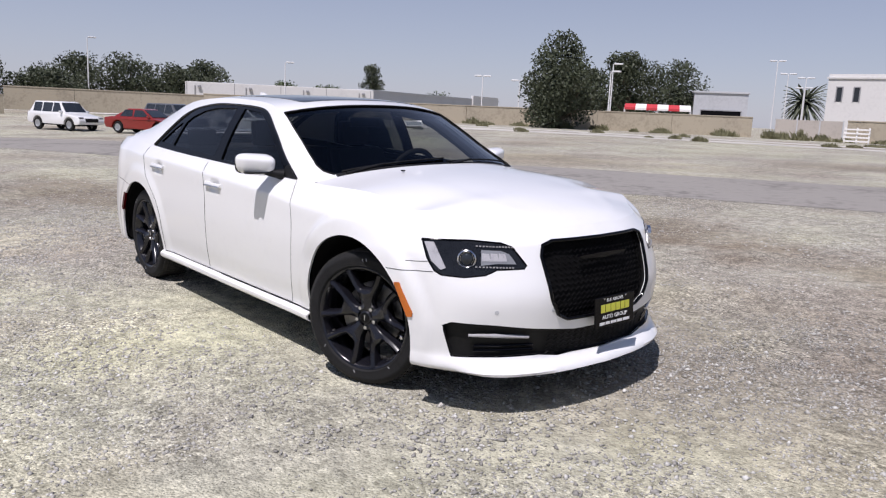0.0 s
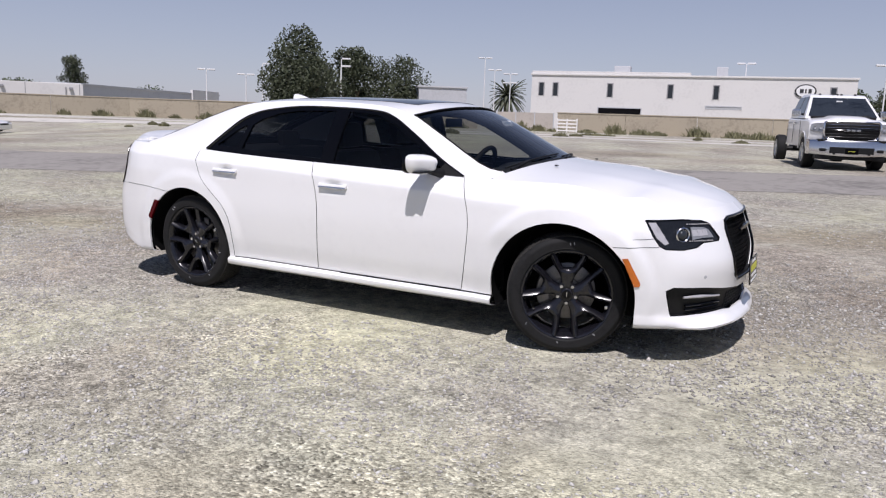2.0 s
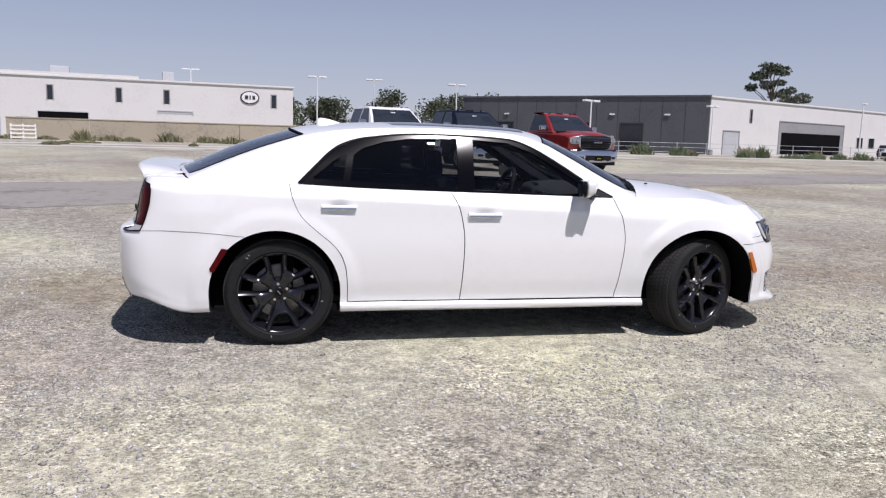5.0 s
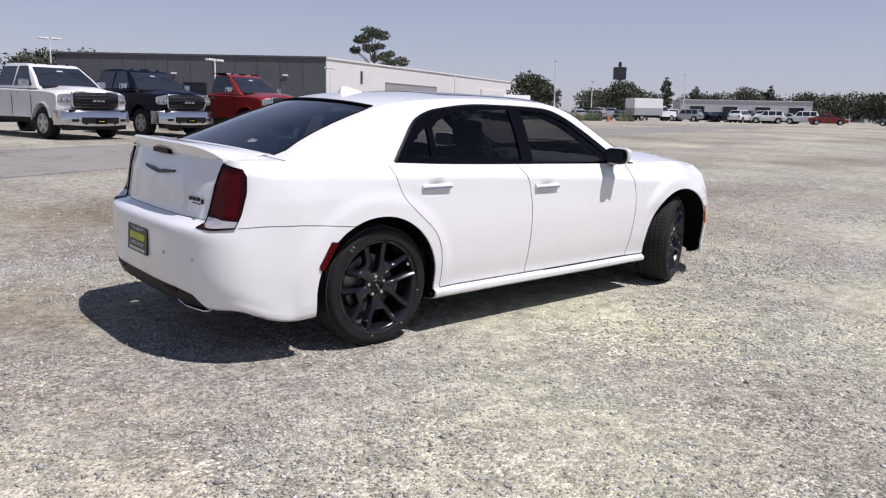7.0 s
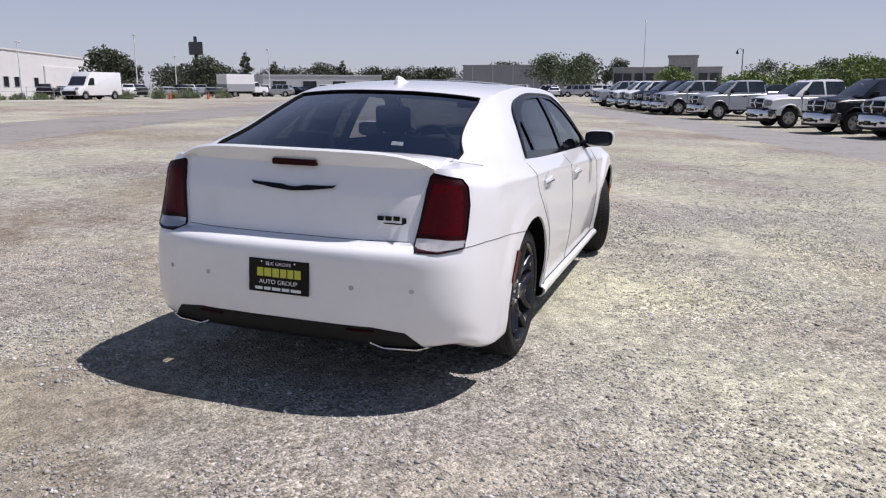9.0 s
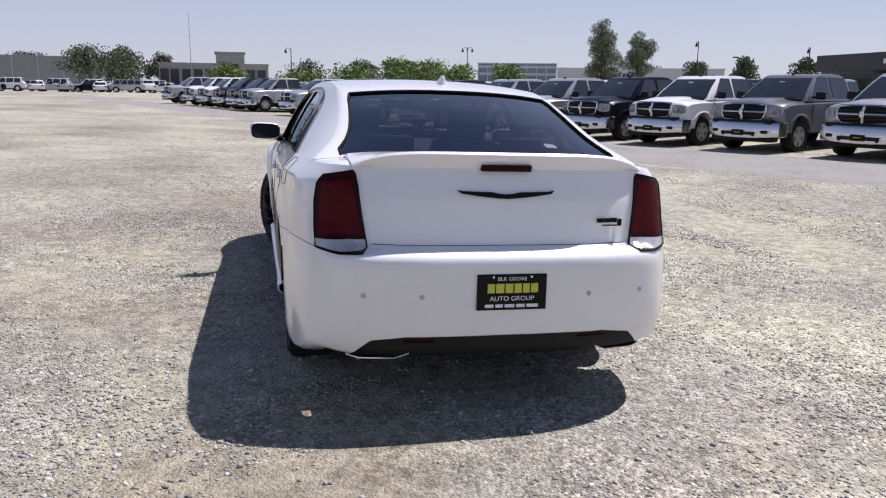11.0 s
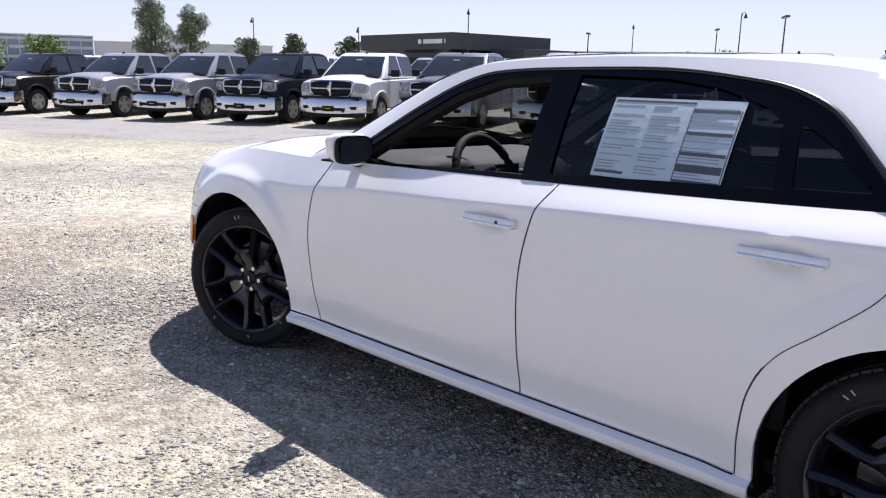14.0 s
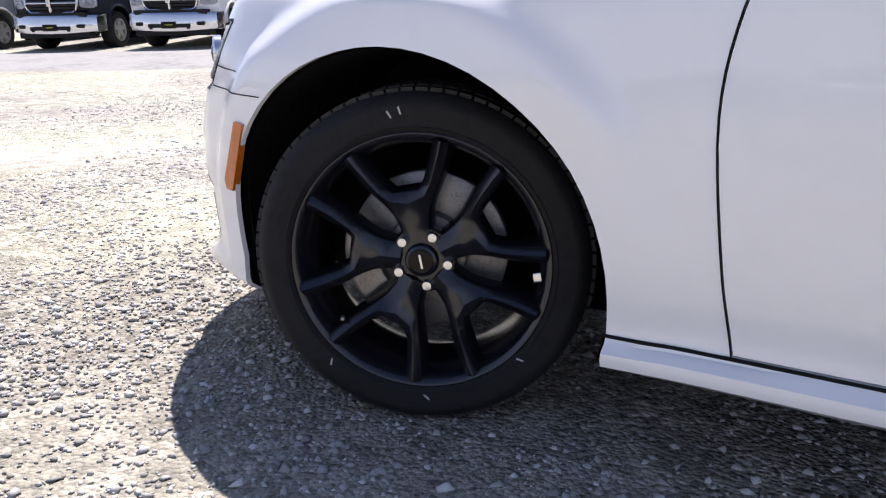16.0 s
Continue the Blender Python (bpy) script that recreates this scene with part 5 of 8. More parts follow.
for side in (1, -1):
    fog = tube([(lambda q: (q.x, q.y * side, q.z))(shell(s, z, -0.012)) for s, z in ((s_nose(0.72), 0.402), (s_nose(0.62), 0.400), (s_nose(0.47), 0.388))], [0.007, 0.011, 0.008], 8)
    part("fog_light", fog, CLEAR_LENS, intake, "slim chrome-lined fog light")
    for z in (0.345, 0.322):
        part("intake_bar", tube([(lambda q: (q.x, q.y * side, q.z))(shell(s, z, -0.018)) for s in (s_nose(0.70), s_nose(0.6), s_nose(0.44))], 0.006, 6), GLOSS_BLACK, intake)
lattice = bmesh.new()
for r in range(5):
    z = 0.292 + 0.022 * r
    ys = np.linspace(-0.36, 0.36, 34)
    tube([Vector((shell(abs(y), z, -0.02).x, y, z + (0.006 if k % 2 else -0.006))) for k, y in enumerate(ys)], 0.0032, 4, lattice)
part("intake_mesh", lattice, BLACK_PLASTIC, intake)


def plate_sign(parent, m, name, label):
    """A black dealer plate with yellow and white print; its face looks along +z of m."""
    holder = part(name, boxed(-0.156, 0.156, -0.078, 0.078, -0.008, 0.0, bevel=0.004), GLOSS_BLACK, parent, label)
    holder.matrix_basis = m
    for words, size, mat, y, stretch in (("ELK GROVE", 0.022, WHITE_PRINT, 0.057, 1.15), ("AUTO GROUP", 0.028, WHITE_PRINT, -0.028, 1.1)):
        text_mesh(words, size, mat, holder, pose(0, y, 0.0005), "lettering", 0.0008, stretch=stretch)
    for x0, x1 in ((-0.110, -0.078), (-0.072, -0.036), (-0.030, 0.004), (0.010, 0.042), (0.048, 0.078), (0.084, 0.116)):
        part("name_bar", boxed(x0, x1, -0.003, 0.037, -0.001, 0.0016, bevel=0.0), YELLOW, holder, "yellow bar")
    for x0, x1 in ((-0.12, -0.082), (-0.074, -0.04), (-0.032, 0.012), (0.02, 0.058), (0.066, 0.118)):
        part("name_bar", boxed(x0, x1, -0.066, -0.052, -0.001, 0.0014), WHITE_PRINT, holder, "white bar")
    for x in (-0.085, 0.085):
        part("screw", lathe([(0.0, -0.001), (0.006, -0.001), (0.005, 0.003), (0.0, 0.0035)], 10, "z"), CHROME, holder).location = (x, 0.066, 0)
    return holder


plate_sign(sedan, pose(2.512, 0.03, 0.475, 90, 0, 90) @ pose(0, 0, 0, -4, 0, 0), "front_plate", "black dealer plate with yellow print")
plate_sign(trunk_lid, pose(-2.614, 0.0, 0.602, 90, 0, -90) @ pose(0, 0, 0, -3, 0, 0), "rear_plate", "black dealer plate with yellow print")

# rear: valance, exhausts, lights, emblem, sensors
bm = bmesh.new()
for f in (False, True):
    lower.mesh({"valance"}, lambda s, z: shell(s, z, 0.002), bm, f, 0.02, shell_in)
bmesh.ops.remove_doubles(bm, verts=bm.verts, dist=0.0006)
valance = part("rear_valance", bm, BLACK_PLASTIC, sedan, "black lower bumper valance", smooth=True)
for side in (1, -1):
    ring = [(-2.50, 0.43, 0.350), (-2.49, 0.46, 0.372), (-2.46, 0.60, 0.372), (-2.425, 0.69, 0.335), (-2.445, 0.64, 0.323), (-2.48, 0.49, 0.325)]
    loop = [Vector((x - 0.050, y * side, z - 0.026)) for x, y, z in ring]
    tip = part("exhaust_tip", tube(loop + loop[:1], 0.0042, 8), CHROME, sedan, "chrome trapezoid exhaust finisher", smooth=True)
    hole = bmesh.new()
    hole.faces.new([hole.verts.new(v + Vector((-0.001, 0, 0.001))) for v in loop])
    part("exhaust_opening", hole, SHADE_FILL, tip)
    part("rear_reflector", tube([(lambda q: (q.x, q.y * side, q.z))(shell(s_tail(y), 0.385, 0.003)) for y in (0.46, 0.40, 0.33)], 0.008, 6), RED_LENS, valance, "slim red reflector")
brake_light = boxed(-2.462, -2.412, -0.113, 0.113, 1.100, 1.128, bevel=0.006)
part("high_brake_light", brake_light, RED_LENS, trunk_lid, "red high-level brake light")
p = shell(S_END, 1.0, 0.003)
wing = bmesh.new()
for sgn in (1, -1):
    pts = [(0.0, 1.003), (0.035, 1.006), (0.06, 1.012), (0.20, 1.016), (0.222, 1.020), (0.205, 1.006), (0.10, 0.992), (0.03, 0.986), (0.0, 0.984)]
    fr = [wing.verts.new((shell(S_END - y, z, 0.008).x, sgn * y, z)) for y, z in pts]
    bk = [wing.verts.new((shell(S_END - y, z, -0.006).x, sgn * y, z)) for y, z in pts]
    wing.faces.new(fr if sgn == 1 else fr[::-1])
    for i in range(len(pts) - 1):
        wing.faces.new((fr[i], fr[i + 1], bk[i + 1], bk[i]))
part("emblem", wing, GLOSS_BLACK, trunk_lid, "dark winged emblem shape")
for y0, y1, z0, z1 in ((-0.462, -0.432, 0.878, 0.898), (-0.498, -0.468, 0.878, 0.898), (-0.534, -0.504, 0.878, 0.898), (-0.562, -0.542, 0.866, 0.892), (-0.555, -0.44, 0.862, 0.868)):
    x = shell(s_tail(-(y0 + y1) / 2), 0.885, 0.0).x
    part("badge_bar", boxed(x - 0.004, x + 0.004, y0, y1, z0, z1, bevel=0.002), GLOSS_BLACK, trunk_lid, "dark badge bar")
for y in (0.39, 0.63, -0.36, -0.63):
    c = shell(s_tail(abs(y)), 0.585, 0.0)
    n = (shell(s_tail(abs(y)), 0.585, 0.05) - c).normalized()
    c.y, n.y = math.copysign(c.y, y), math.copysign(n.y, y)
    bm = lathe([(0.0, -0.004), (0.0115, -0.004), (0.0115, 0.001), (0.0095, 0.0022), (0.0085, 0.001), (0.0, 0.0012)], 20, "z")
    bmesh.ops.transform(bm, matrix=Matrix.Translation(c) @ n.to_track_quat("Z", "Y").to_matrix().to_4x4(), verts=bm.verts)
    part("parking_sensor", bm, LIGHT_GREY, sedan, smooth=True)
for y in (0.62, 0.36, -0.36, -0.62):
    c = shell(s_nose(abs(y)), 0.52, 0.0)
    n = (shell(s_nose(abs(y)), 0.52, 0.05) - c).normalized()
    c.y, n.y = math.copysign(c.y, y), math.copysign(n.y, y)
    bm = lathe([(0.0, -0.004), (0.0105, -0.004), (0.0105, 0.001), (0.008, 0.0015), (0.0, 0.0012)], 20, "z")
    bmesh.ops.transform(bm, matrix=Matrix.Translation(c) @ n.to_track_quat("Z", "Y").to_matrix().to_4x4(), verts=bm.verts)
    part("parking_sensor", bm, LIGHT_GREY, sedan, smooth=True)


# thin shut lines of bumpers, sill and fuel door
def seam(points, side, radius=0.0022, name="shut_line"):
    return part(name, tube([(lambda q: (q.x, q.y * side, q.z))(shell(s, z, 0.0006)) for s, z in dense(list(points), 0.015)], radius, 5), SEAM, sedan)


for side in (1, -1):
    seam([(s_side(x), 0.2925) for x in np.linspace(1.10, -1.06, 60)], side, 0.0042)
    seam([(s_side(x), z) for x, z in ((-1.72, 0.742), (-1.86, 0.756), (-2.05, 0.770), (-2.25, 0.774), (-2.39, 0.766))], side, 0.0013)
    for line in (DOOR_LINE_F, DOOR_LINE_M, DOOR_LINE_B):
        seam([(s_side(x), z) for x, z in line if z < top_z(s_side(x)) - 0.004], side, 0.0014)
    seam([(s_side(1.965), 0.738), (s_side(2.03), 0.742), (s_side(2.085), 0.748)], side, 0.0014)
seam([(s, 0.786) for s in np.linspace(s_tail(0.61), S_END, 30)], 1, 0.0015)
seam([(s, 0.786) for s in np.linspace(s_tail(0.61), S_END, 30)], -1, 0.0015)
fuel = smooth_poly([(-1.545, 0.955), (-1.575, 1.055), (-1.60, 1.078), (-1.72, 1.078), (-1.742, 1.06), (-1.735, 0.975), (-1.712, 0.952), (-1.565, 0.940)], 4)
seam([(s_side(x), z) for x, z in fuel + fuel[:1]], 1, 0.0016, "fuel_door_line")
for side in (1, -1):
    seam([(s_side(2.10), 0.700), (s_side(1.98), 0.694), (s_side(1.862), 0.690)], side, 0.0014)
# cowl, wipers, washer jets, fin
cowl = bmesh.new()
prev = None
for w in np.linspace(-0.86, 0.86, 40):
    a, b = skin(-1.03, w, 0.003), skin(-0.995, w, 0.002)
    ring = [cowl.verts.new(a), cowl.verts.new(b), cowl.verts.new(b - Vector((0, 0, 0.04))), cowl.verts.new(a - Vector((0, 0, 0.04)))]
    if prev:
        for i in range(4):
            cowl.faces.new((prev[i], prev[(i + 1) % 4], ring[(i + 1) % 4], ring[i]))
    prev = ring
part("cowl_panel", cowl, BLACK_PLASTIC, sedan, "black windshield cowl")
for y0, y1 in ((-0.62, 0.02), (0.02, 0.62)):
    ws = [y0 + (y1 - y0) * k / 10 for k in range(11)]
    blade = [skin(-0.990 + 0.03 * k / 10, w / 0.76, 0.006) for k, w in enumerate(ws)]
    wiper = part("wiper", tube(blade, 0.006, 6), BLACK_PLASTIC, sedan, "black wiper blade")
    part("wiper_arm", tube([skin(-1.02, y0 / 0.78, 0.010), skin(-0.985, (y0 + 0.35 * (y1 - y0)) / 0.78, 0.014)], [0.010, 0.006], 6), BLACK_PLASTIC, wiper)
for w in (0.48, -0.48):
    q = hood_net[int(len(hood_net) * 0.5)][-9]
    part("washer_jet", boxed(q.x - 0.011, q.x + 0.011, math.copysign(q.y, w) - 0.009, math.copysign(q.y, w) + 0.009, q.z + 0.006, q.z + 0.014, bevel=0.003), BLACK_PLASTIC, hood)
fin = bmesh.new()
prof = [(-1.04, 0.0), (-1.10, 0.022), (-1.17, 0.050), (-1.205, 0.058), (-1.22, 0.054), (-1.228, 0.03), (-1.235, 0.0)]
rings = []
for x, h in prof:
    zb = skin(-x, 0.0).z - 0.012
    wide = 0.042 * (1 - ((x + 1.15) / 0.16) ** 2 * 0.4)
    rings.append([fin.verts.new((x, y, z)) for y, z in ((-wide, zb + 0.006), (-wide * 0.45, zb + 0.012 + h * 0.35), (-0.006, zb + 0.014 + h), (0.006, zb + 0.014 + h), (wide * 0.45, zb + 0.012 + h * 0.35), (wide, zb + 0.006))])
for a, b in zip(rings, rings[1:]):
    for k in range(5):
        fin.faces.new((a[k], a[k + 1], b[k + 1], b[k]))
fin.faces.new(rings[0]), fin.faces.new(rings[-1][::-1])
part("roof_antenna", fin, PAINT, sedan, "white shark-fin antenna", smooth=True)

# door mirrors: flat rounded housings that sweep back towards their outer ends
for side in (1, -1):
    centre = Vector((0.582, side * 0.976, 1.091))
    sweep = Matrix.Translation(centre) @ Matrix.Rotation(radians(side * 11), 4, "Z")
    shellm = bmesh.new()
    bmesh.ops.create_uvsphere(shellm, u_segments=32, v_segments=20, radius=1.0)
    for v in shellm.verts:
        x, y, z = v.co
        y2 = math.copysign(abs(y) ** 0.5, y)
        z2 = math.copysign(abs(z) ** 0.6, z)
        x2 = x ** 0.7 if x > 0 else x * 0.30
        taper = 0.95 - 0.05 * y2
        v.co = (x2 * 0.092 * (1.0 - 0.35 * y2) * (0.86 + 0.14 * z2), side * y2 * 0.120 * (0.94 + 0.06 * z2), z2 * 0.068 * taper * (1.0 - 0.15 * max(0.0, x2)) + 0.008 * y2)
    bmesh.ops.transform(shellm, matrix=sweep, verts=shellm.verts)
    mirror = part("door_mirror", shellm, PAINT, sedan, "white door mirror housing", smooth=True)
    mirror.data.set_sharp_from_angle(angle=radians(60))

    def oval(half_y, half_z, n=28):
        out = []
        for k in range(n):
            c, q = math.cos(2 * math.pi * k / n), math.sin(2 * math.pi * k / n)
            out.append((side * half_y * math.copysign(abs(c) ** 0.5, c), half_z * math.copysign(abs(q) ** 0.58, q) * (0.92 + 0.08 * c)))
        return out
    # the face uses dark glass: its dark reflection is put into the colour
    for name, half_y, half_z, x0, x1, bevel, mat, label in (("mirror_frame", 0.110, 0.061, -0.036, -0.012, 0.005, GLOSS_BLACK, "black mirror bezel"), ("mirror_face", 0.098, 0.052, -0.039, -0.0345, 0.0, DARK_GLASS, "mirror glass, its dark reflection put into the colour")):
        flat_bm = prism(oval(half_y, half_z), x0, x1, bevel=bevel, axis="x")
        bmesh.ops.transform(flat_bm, matrix=sweep, verts=flat_bm.verts)
        part(name, flat_bm, mat, mirror, label, smooth=True)
    blink = boxed(0.02, 0.085, side * -0.06, side * 0.075, -0.050, -0.041, bevel=0.003)
    bmesh.ops.transform(blink, matrix=sweep, verts=blink.verts)
    part("mirror_trim", blink, BLACK_PLASTIC, mirror, "black lower trim of the mirror")
    part("mirror_arm", tube([(0.68, side * 0.84, 1.032), (0.665, side * 0.885, 1.040), (0.640, side * 0.935, 1.052)], [0.034, 0.026, 0.022], 10), BLACK_PLASTIC, mirror, "black mirror arm", smooth=True)
    sail = bmesh.new()
    pts = [(0.845, 1.018), (0.72, 1.085), (0.695, 1.10), (0.66, 1.052), (0.66, 1.012)]
    fr = [sail.verts.new((lambda q: (q.x, q.y * side, q.z))(upright_z(x, z, 0.004))) for x, z in pts]
    bk = [sail.verts.new((lambda q: (q.x, q.y * side, q.z))(upright_z(x, z, -0.02))) for x, z in pts]
    sail.faces.new(fr), sail.faces.new(bk[::-1])
    for i in range(5):
        sail.faces.new((fr[i], fr[(i + 1) % 5], bk[(i + 1) % 5], bk[i]))
    part("mirror_sail", sail, BLACK_PLASTIC, mirror)


# cabin
def cushion(x0, x1, y0, y1, z0, z1, mat, name, bevel=0.05, lean=0.0, label="", parent=sedan):
    bm = boxed(x0, x1, y0, y1, z0, z1, bevel=bevel)
    for v in bm.verts:
        v.co.x -= lean * (v.co.z - z0)
    return part(name, bm, mat, parent, label, smooth=True)


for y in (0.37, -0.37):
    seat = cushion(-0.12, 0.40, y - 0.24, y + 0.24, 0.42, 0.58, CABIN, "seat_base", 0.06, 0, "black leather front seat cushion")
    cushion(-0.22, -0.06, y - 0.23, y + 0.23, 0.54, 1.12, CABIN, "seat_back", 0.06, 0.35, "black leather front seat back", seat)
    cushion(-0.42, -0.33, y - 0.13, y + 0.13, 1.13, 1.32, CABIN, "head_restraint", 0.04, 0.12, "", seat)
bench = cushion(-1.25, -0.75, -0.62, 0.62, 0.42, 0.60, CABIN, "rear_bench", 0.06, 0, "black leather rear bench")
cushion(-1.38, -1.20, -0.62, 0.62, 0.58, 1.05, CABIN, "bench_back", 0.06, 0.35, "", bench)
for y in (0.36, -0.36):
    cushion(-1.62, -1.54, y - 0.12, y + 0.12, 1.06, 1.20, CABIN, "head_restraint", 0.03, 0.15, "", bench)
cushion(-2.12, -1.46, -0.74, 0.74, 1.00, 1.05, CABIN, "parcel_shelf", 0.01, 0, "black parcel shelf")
dash_pts = [(1.12, 0.85), (1.08, 1.00), (0.92, 1.045), (0.74, 1.03), (0.62, 0.985), (0.58, 0.90), (0.62, 0.78), (0.75, 0.66), (0.95, 0.60)]
dash_bm = bmesh.new()
prev = None
for y in np.linspace(-0.71, 0.71, 45):
    ends = max(0.0, abs(y) - 0.48) / 0.23
    brow = math.exp(-((y - 0.37) / 0.17) ** 4)
    ring = []
    for x, z in smooth_poly(dash_pts, 4):
        lift = 0.030 * brow * math.exp(-((x - 0.64) / 0.09) ** 2) - 0.075 * ends ** 2 * ease(0.80, 1.0, z)
        ring.append(dash_bm.verts.new((x - 0.05 * brow * ease(0.90, 1.0, z) * math.exp(-((x - 0.60) / 0.06) ** 2) + 0.05 * ends ** 2 * (x < 0.8), y, z + lift)))
    if prev:
        for i in range(len(ring)):
            dash_bm.faces.new((prev[i], prev[(i + 1) % len(ring)], ring[(i + 1) % len(ring)], ring[i]))
    else:
        dash_bm.faces.new(ring[::-1])
    prev = ring
dash_bm.faces.new(prev)
dash = part("dashboard", dash_bm, CABIN_GREY, sedan, "dark grey dashboard", smooth=True)
part("instrument_panel", boxed(0.560, 0.580, 0.26, 0.48, 0.890, 0.950, bevel=0.004), DARK_GLASS, dash)
part("centre_screen", boxed(0.575, 0.60, -0.12, 0.12, 0.86, 0.99, bevel=0.006), DARK_GLASS, dash)
for y in (0.165, -0.165, 0.60, -0.60):
    part("air_vent", boxed(0.565, 0.60, y - 0.05, y + 0.05, 0.90, 0.96, bevel=0.01), CHROME, dash)
part("centre_console", boxed(-0.30, 0.62, -0.12, 0.12, 0.40, 0.68, bevel=0.03), CABIN, sedan)
wheel_m = pose(0.372, 0.37, 0.968, 0, 24, 0)
steer_bm = bmesh.new()
ring = [Vector((0, 0.185 * math.cos(a), 0.185 * math.sin(a))) for a in [2 * math.pi * k / 40 for k in range(41)]]
tube(ring, 0.020, 10, steer_bm)
bmesh.ops.transform(steer_bm, matrix=wheel_m, verts=steer_bm.verts)
steering = part("steering_wheel", steer_bm, CABIN, sedan, "black leather steering wheel", smooth=True)
hub = bmesh.new()
box(hub, -0.01, 0.05, -0.075, 0.075, -0.075, 0.06, bevel=0.02)
for a, b in (((0, 0.07, 0.01), (0, 0.175, 0.02)), ((0, -0.07, 0.01), (0, -0.175, 0.02)), ((0, 0.0, -0.07), (0, 0.0, -0.175))):
    tube([a, b], 0.017, 8, hub)
bmesh.ops.transform(hub, matrix=wheel_m, verts=hub.verts)
part("steering_hub", hub, CABIN_GREY, steering, smooth=True)
for side in (1, -1):
    for x0, x1 in ((-0.24, 0.82), (-1.15, -0.30)):
        panel = boxed(x0, x1, side * 0.80, side * 0.825, 0.42, 1.0, bevel=0.01)
        part("door_card", panel, CABIN, sedan, "black inner door panel")
        part("armrest", boxed(x0 + 0.12, x1 - 0.25, side * 0.74, side * 0.81, 0.70, 0.76, bevel=0.02), CABIN_GREY, sedan)
for side in (1, -1):
    edge_line = [(0.74, 1.03)] + glass_front[:5]
    lining = bmesh.new()
    prev = None
    for x, z in dense(edge_line, 0.04):
        ring = [lining.verts.new((q.x, q.y * side, q.z)) for q in (upright_z(x, z + 0.012, -0.016), upright_z(x, z - 0.022, -0.045), upright_z(x, z - 0.034, -0.085), upright_z(x, z + 0.02, -0.095))]
        if prev:
            for i in range(3):
                lining.faces.new((prev[i], prev[i + 1], ring[i + 1], ring[i]))
        prev = ring
    part("pillar_trim", lining, CABIN, sedan, "black inner pillar trim", smooth=True)
part("cabin_floor", boxed(-1.3, 1.1, -0.80, 0.80, 0.28, 0.32), CABIN, sedan)
part("rear_view_mirror", boxed(0.30, 0.325, -0.12, 0.12, 1.30, 1.365, bevel=0.012), BLACK_PLASTIC, sedan, "black inside mirror")
for side in (1, -1):
    part("sun_visor", boxed(0.16, 0.34, side * 0.12, side * 0.52, 1.405, 1.42, bevel=0.006), HEADLINER, sedan)
tagset = boxed(-0.001, 0.001, -0.075, 0.075, -0.022, 0.022)
stock_tag = part("stock_tag", tagset, WHITE_PRINT, sedan, "white paper stock tag behind the windshield")
q = skin(-0.55, 0.2, -0.02)
stock_tag.matrix_basis = Matrix.Translation(q) @ pose(0, 0, 0, 0, -35, 0)
for k in range(7):
    bar = part("tag_bar", boxed(0.001, 0.0016, -0.062 + 0.018 * k, -0.05 + 0.018 * k, -0.012, 0.012), INK, stock_tag)

# price sheet set just outside the rear left glass to look bright from the camera, and a small label on the rear glass
def sheet_at(x0, x1, z0, z1, side, mat, name, label, parent, off=-0.016):
    """A thin leaf that follows the side window's curve."""
    bm = bmesh.new()
    steps = max(1, round((z1 - z0) / 0.03))
    prev = None
    for k in range(steps + 1):
        z = z0 + (z1 - z0) * k / steps
        q = [upright_z(x0, z, off), upright_z((x0 + x1) / 2, z, off), upright_z(x1, z, off)]
        row = [bm.verts.new((p.x, p.y * side, p.z)) for p in q] + [bm.verts.new((p.x, (p.y - 0.0008) * side, p.z)) for p in q[::-1]]
        if prev:
            for i in range(6):
                bm.faces.new((prev[i], prev[(i + 1) % 6], row[(i + 1) % 6], row[i]))
        else:
            bm.faces.new(row)
        prev = row
    bm.faces.new(prev[::-1])
    return part(name, bm, mat, parent, label)


price = sheet_at(-0.455, -0.895, 1.086, 1.335, 1, PAPER, "price_sheet", "pale blue printed price sheet over the window", sedan, -0.003)
rng = random.Random(5)
sheet_at(-0.462, -0.74, 1.322, 1.328, 1, DARK_INK, "print_bar", "", price, -0.0022)
for col, (xa, xb) in enumerate(((-0.465, -0.585), (-0.605, -0.715), (-0.735, -0.885))):
    z = 1.312
    while z > 1.105:
        if rng.random() < 0.86:
            sheet_at(xa, xa - (xa - xb) * (0.55 + 0.45 * rng.random()), z - 0.004, z, 1, INK, "print_bar", "", price, -0.0022)
        z -= 0.0095 if rng.random() < 0.85 else 0.020
for x0, x1, z0, z1 in ((-0.74, -0.885, 1.298, 1.308), (-0.74, -0.885, 1.232, 1.242), (-0.74, -0.885, 1.172, 1.182), (-0.74, -0.885, 1.124, 1.146), (-0.465, -0.57, 1.098, 1.106), (-0.74, -0.885, 1.094, 1.102)):
    sheet_at(x0, x1, z0, z1, 1, DARK_INK, "print_block", "", price, -0.0021)
for x in (-0.738, -0.888):
    sheet_at(x, x - 0.003, 1.094, 1.308, 1, DARK_INK, "print_line", "", price, -0.0021)
small = bmesh.new()
small.faces.new([small.verts.new(skin(u, w, -0.010)) for u, w in ((1.94, -0.52), (1.94, -0.44), (1.975, -0.44), (1.975, -0.52))])
part("glass_label", small, WHITE_PRINT, sedan, "small white label on the rear window")


# ---- the edges of the lot: walls and buildings ----
def face_frame(a, b):
    """The pose of a facade: x runs from a to b along the ground, y goes back from it, z up."""
    d = Vector((b[0] - a[0], b[1] - a[1], 0))
    turn = math.degrees(math.atan2(d.y, d.x))
    return pose(a[0], a[1], ground_z(*a) - 0.05, 0, 0, turn), d.length


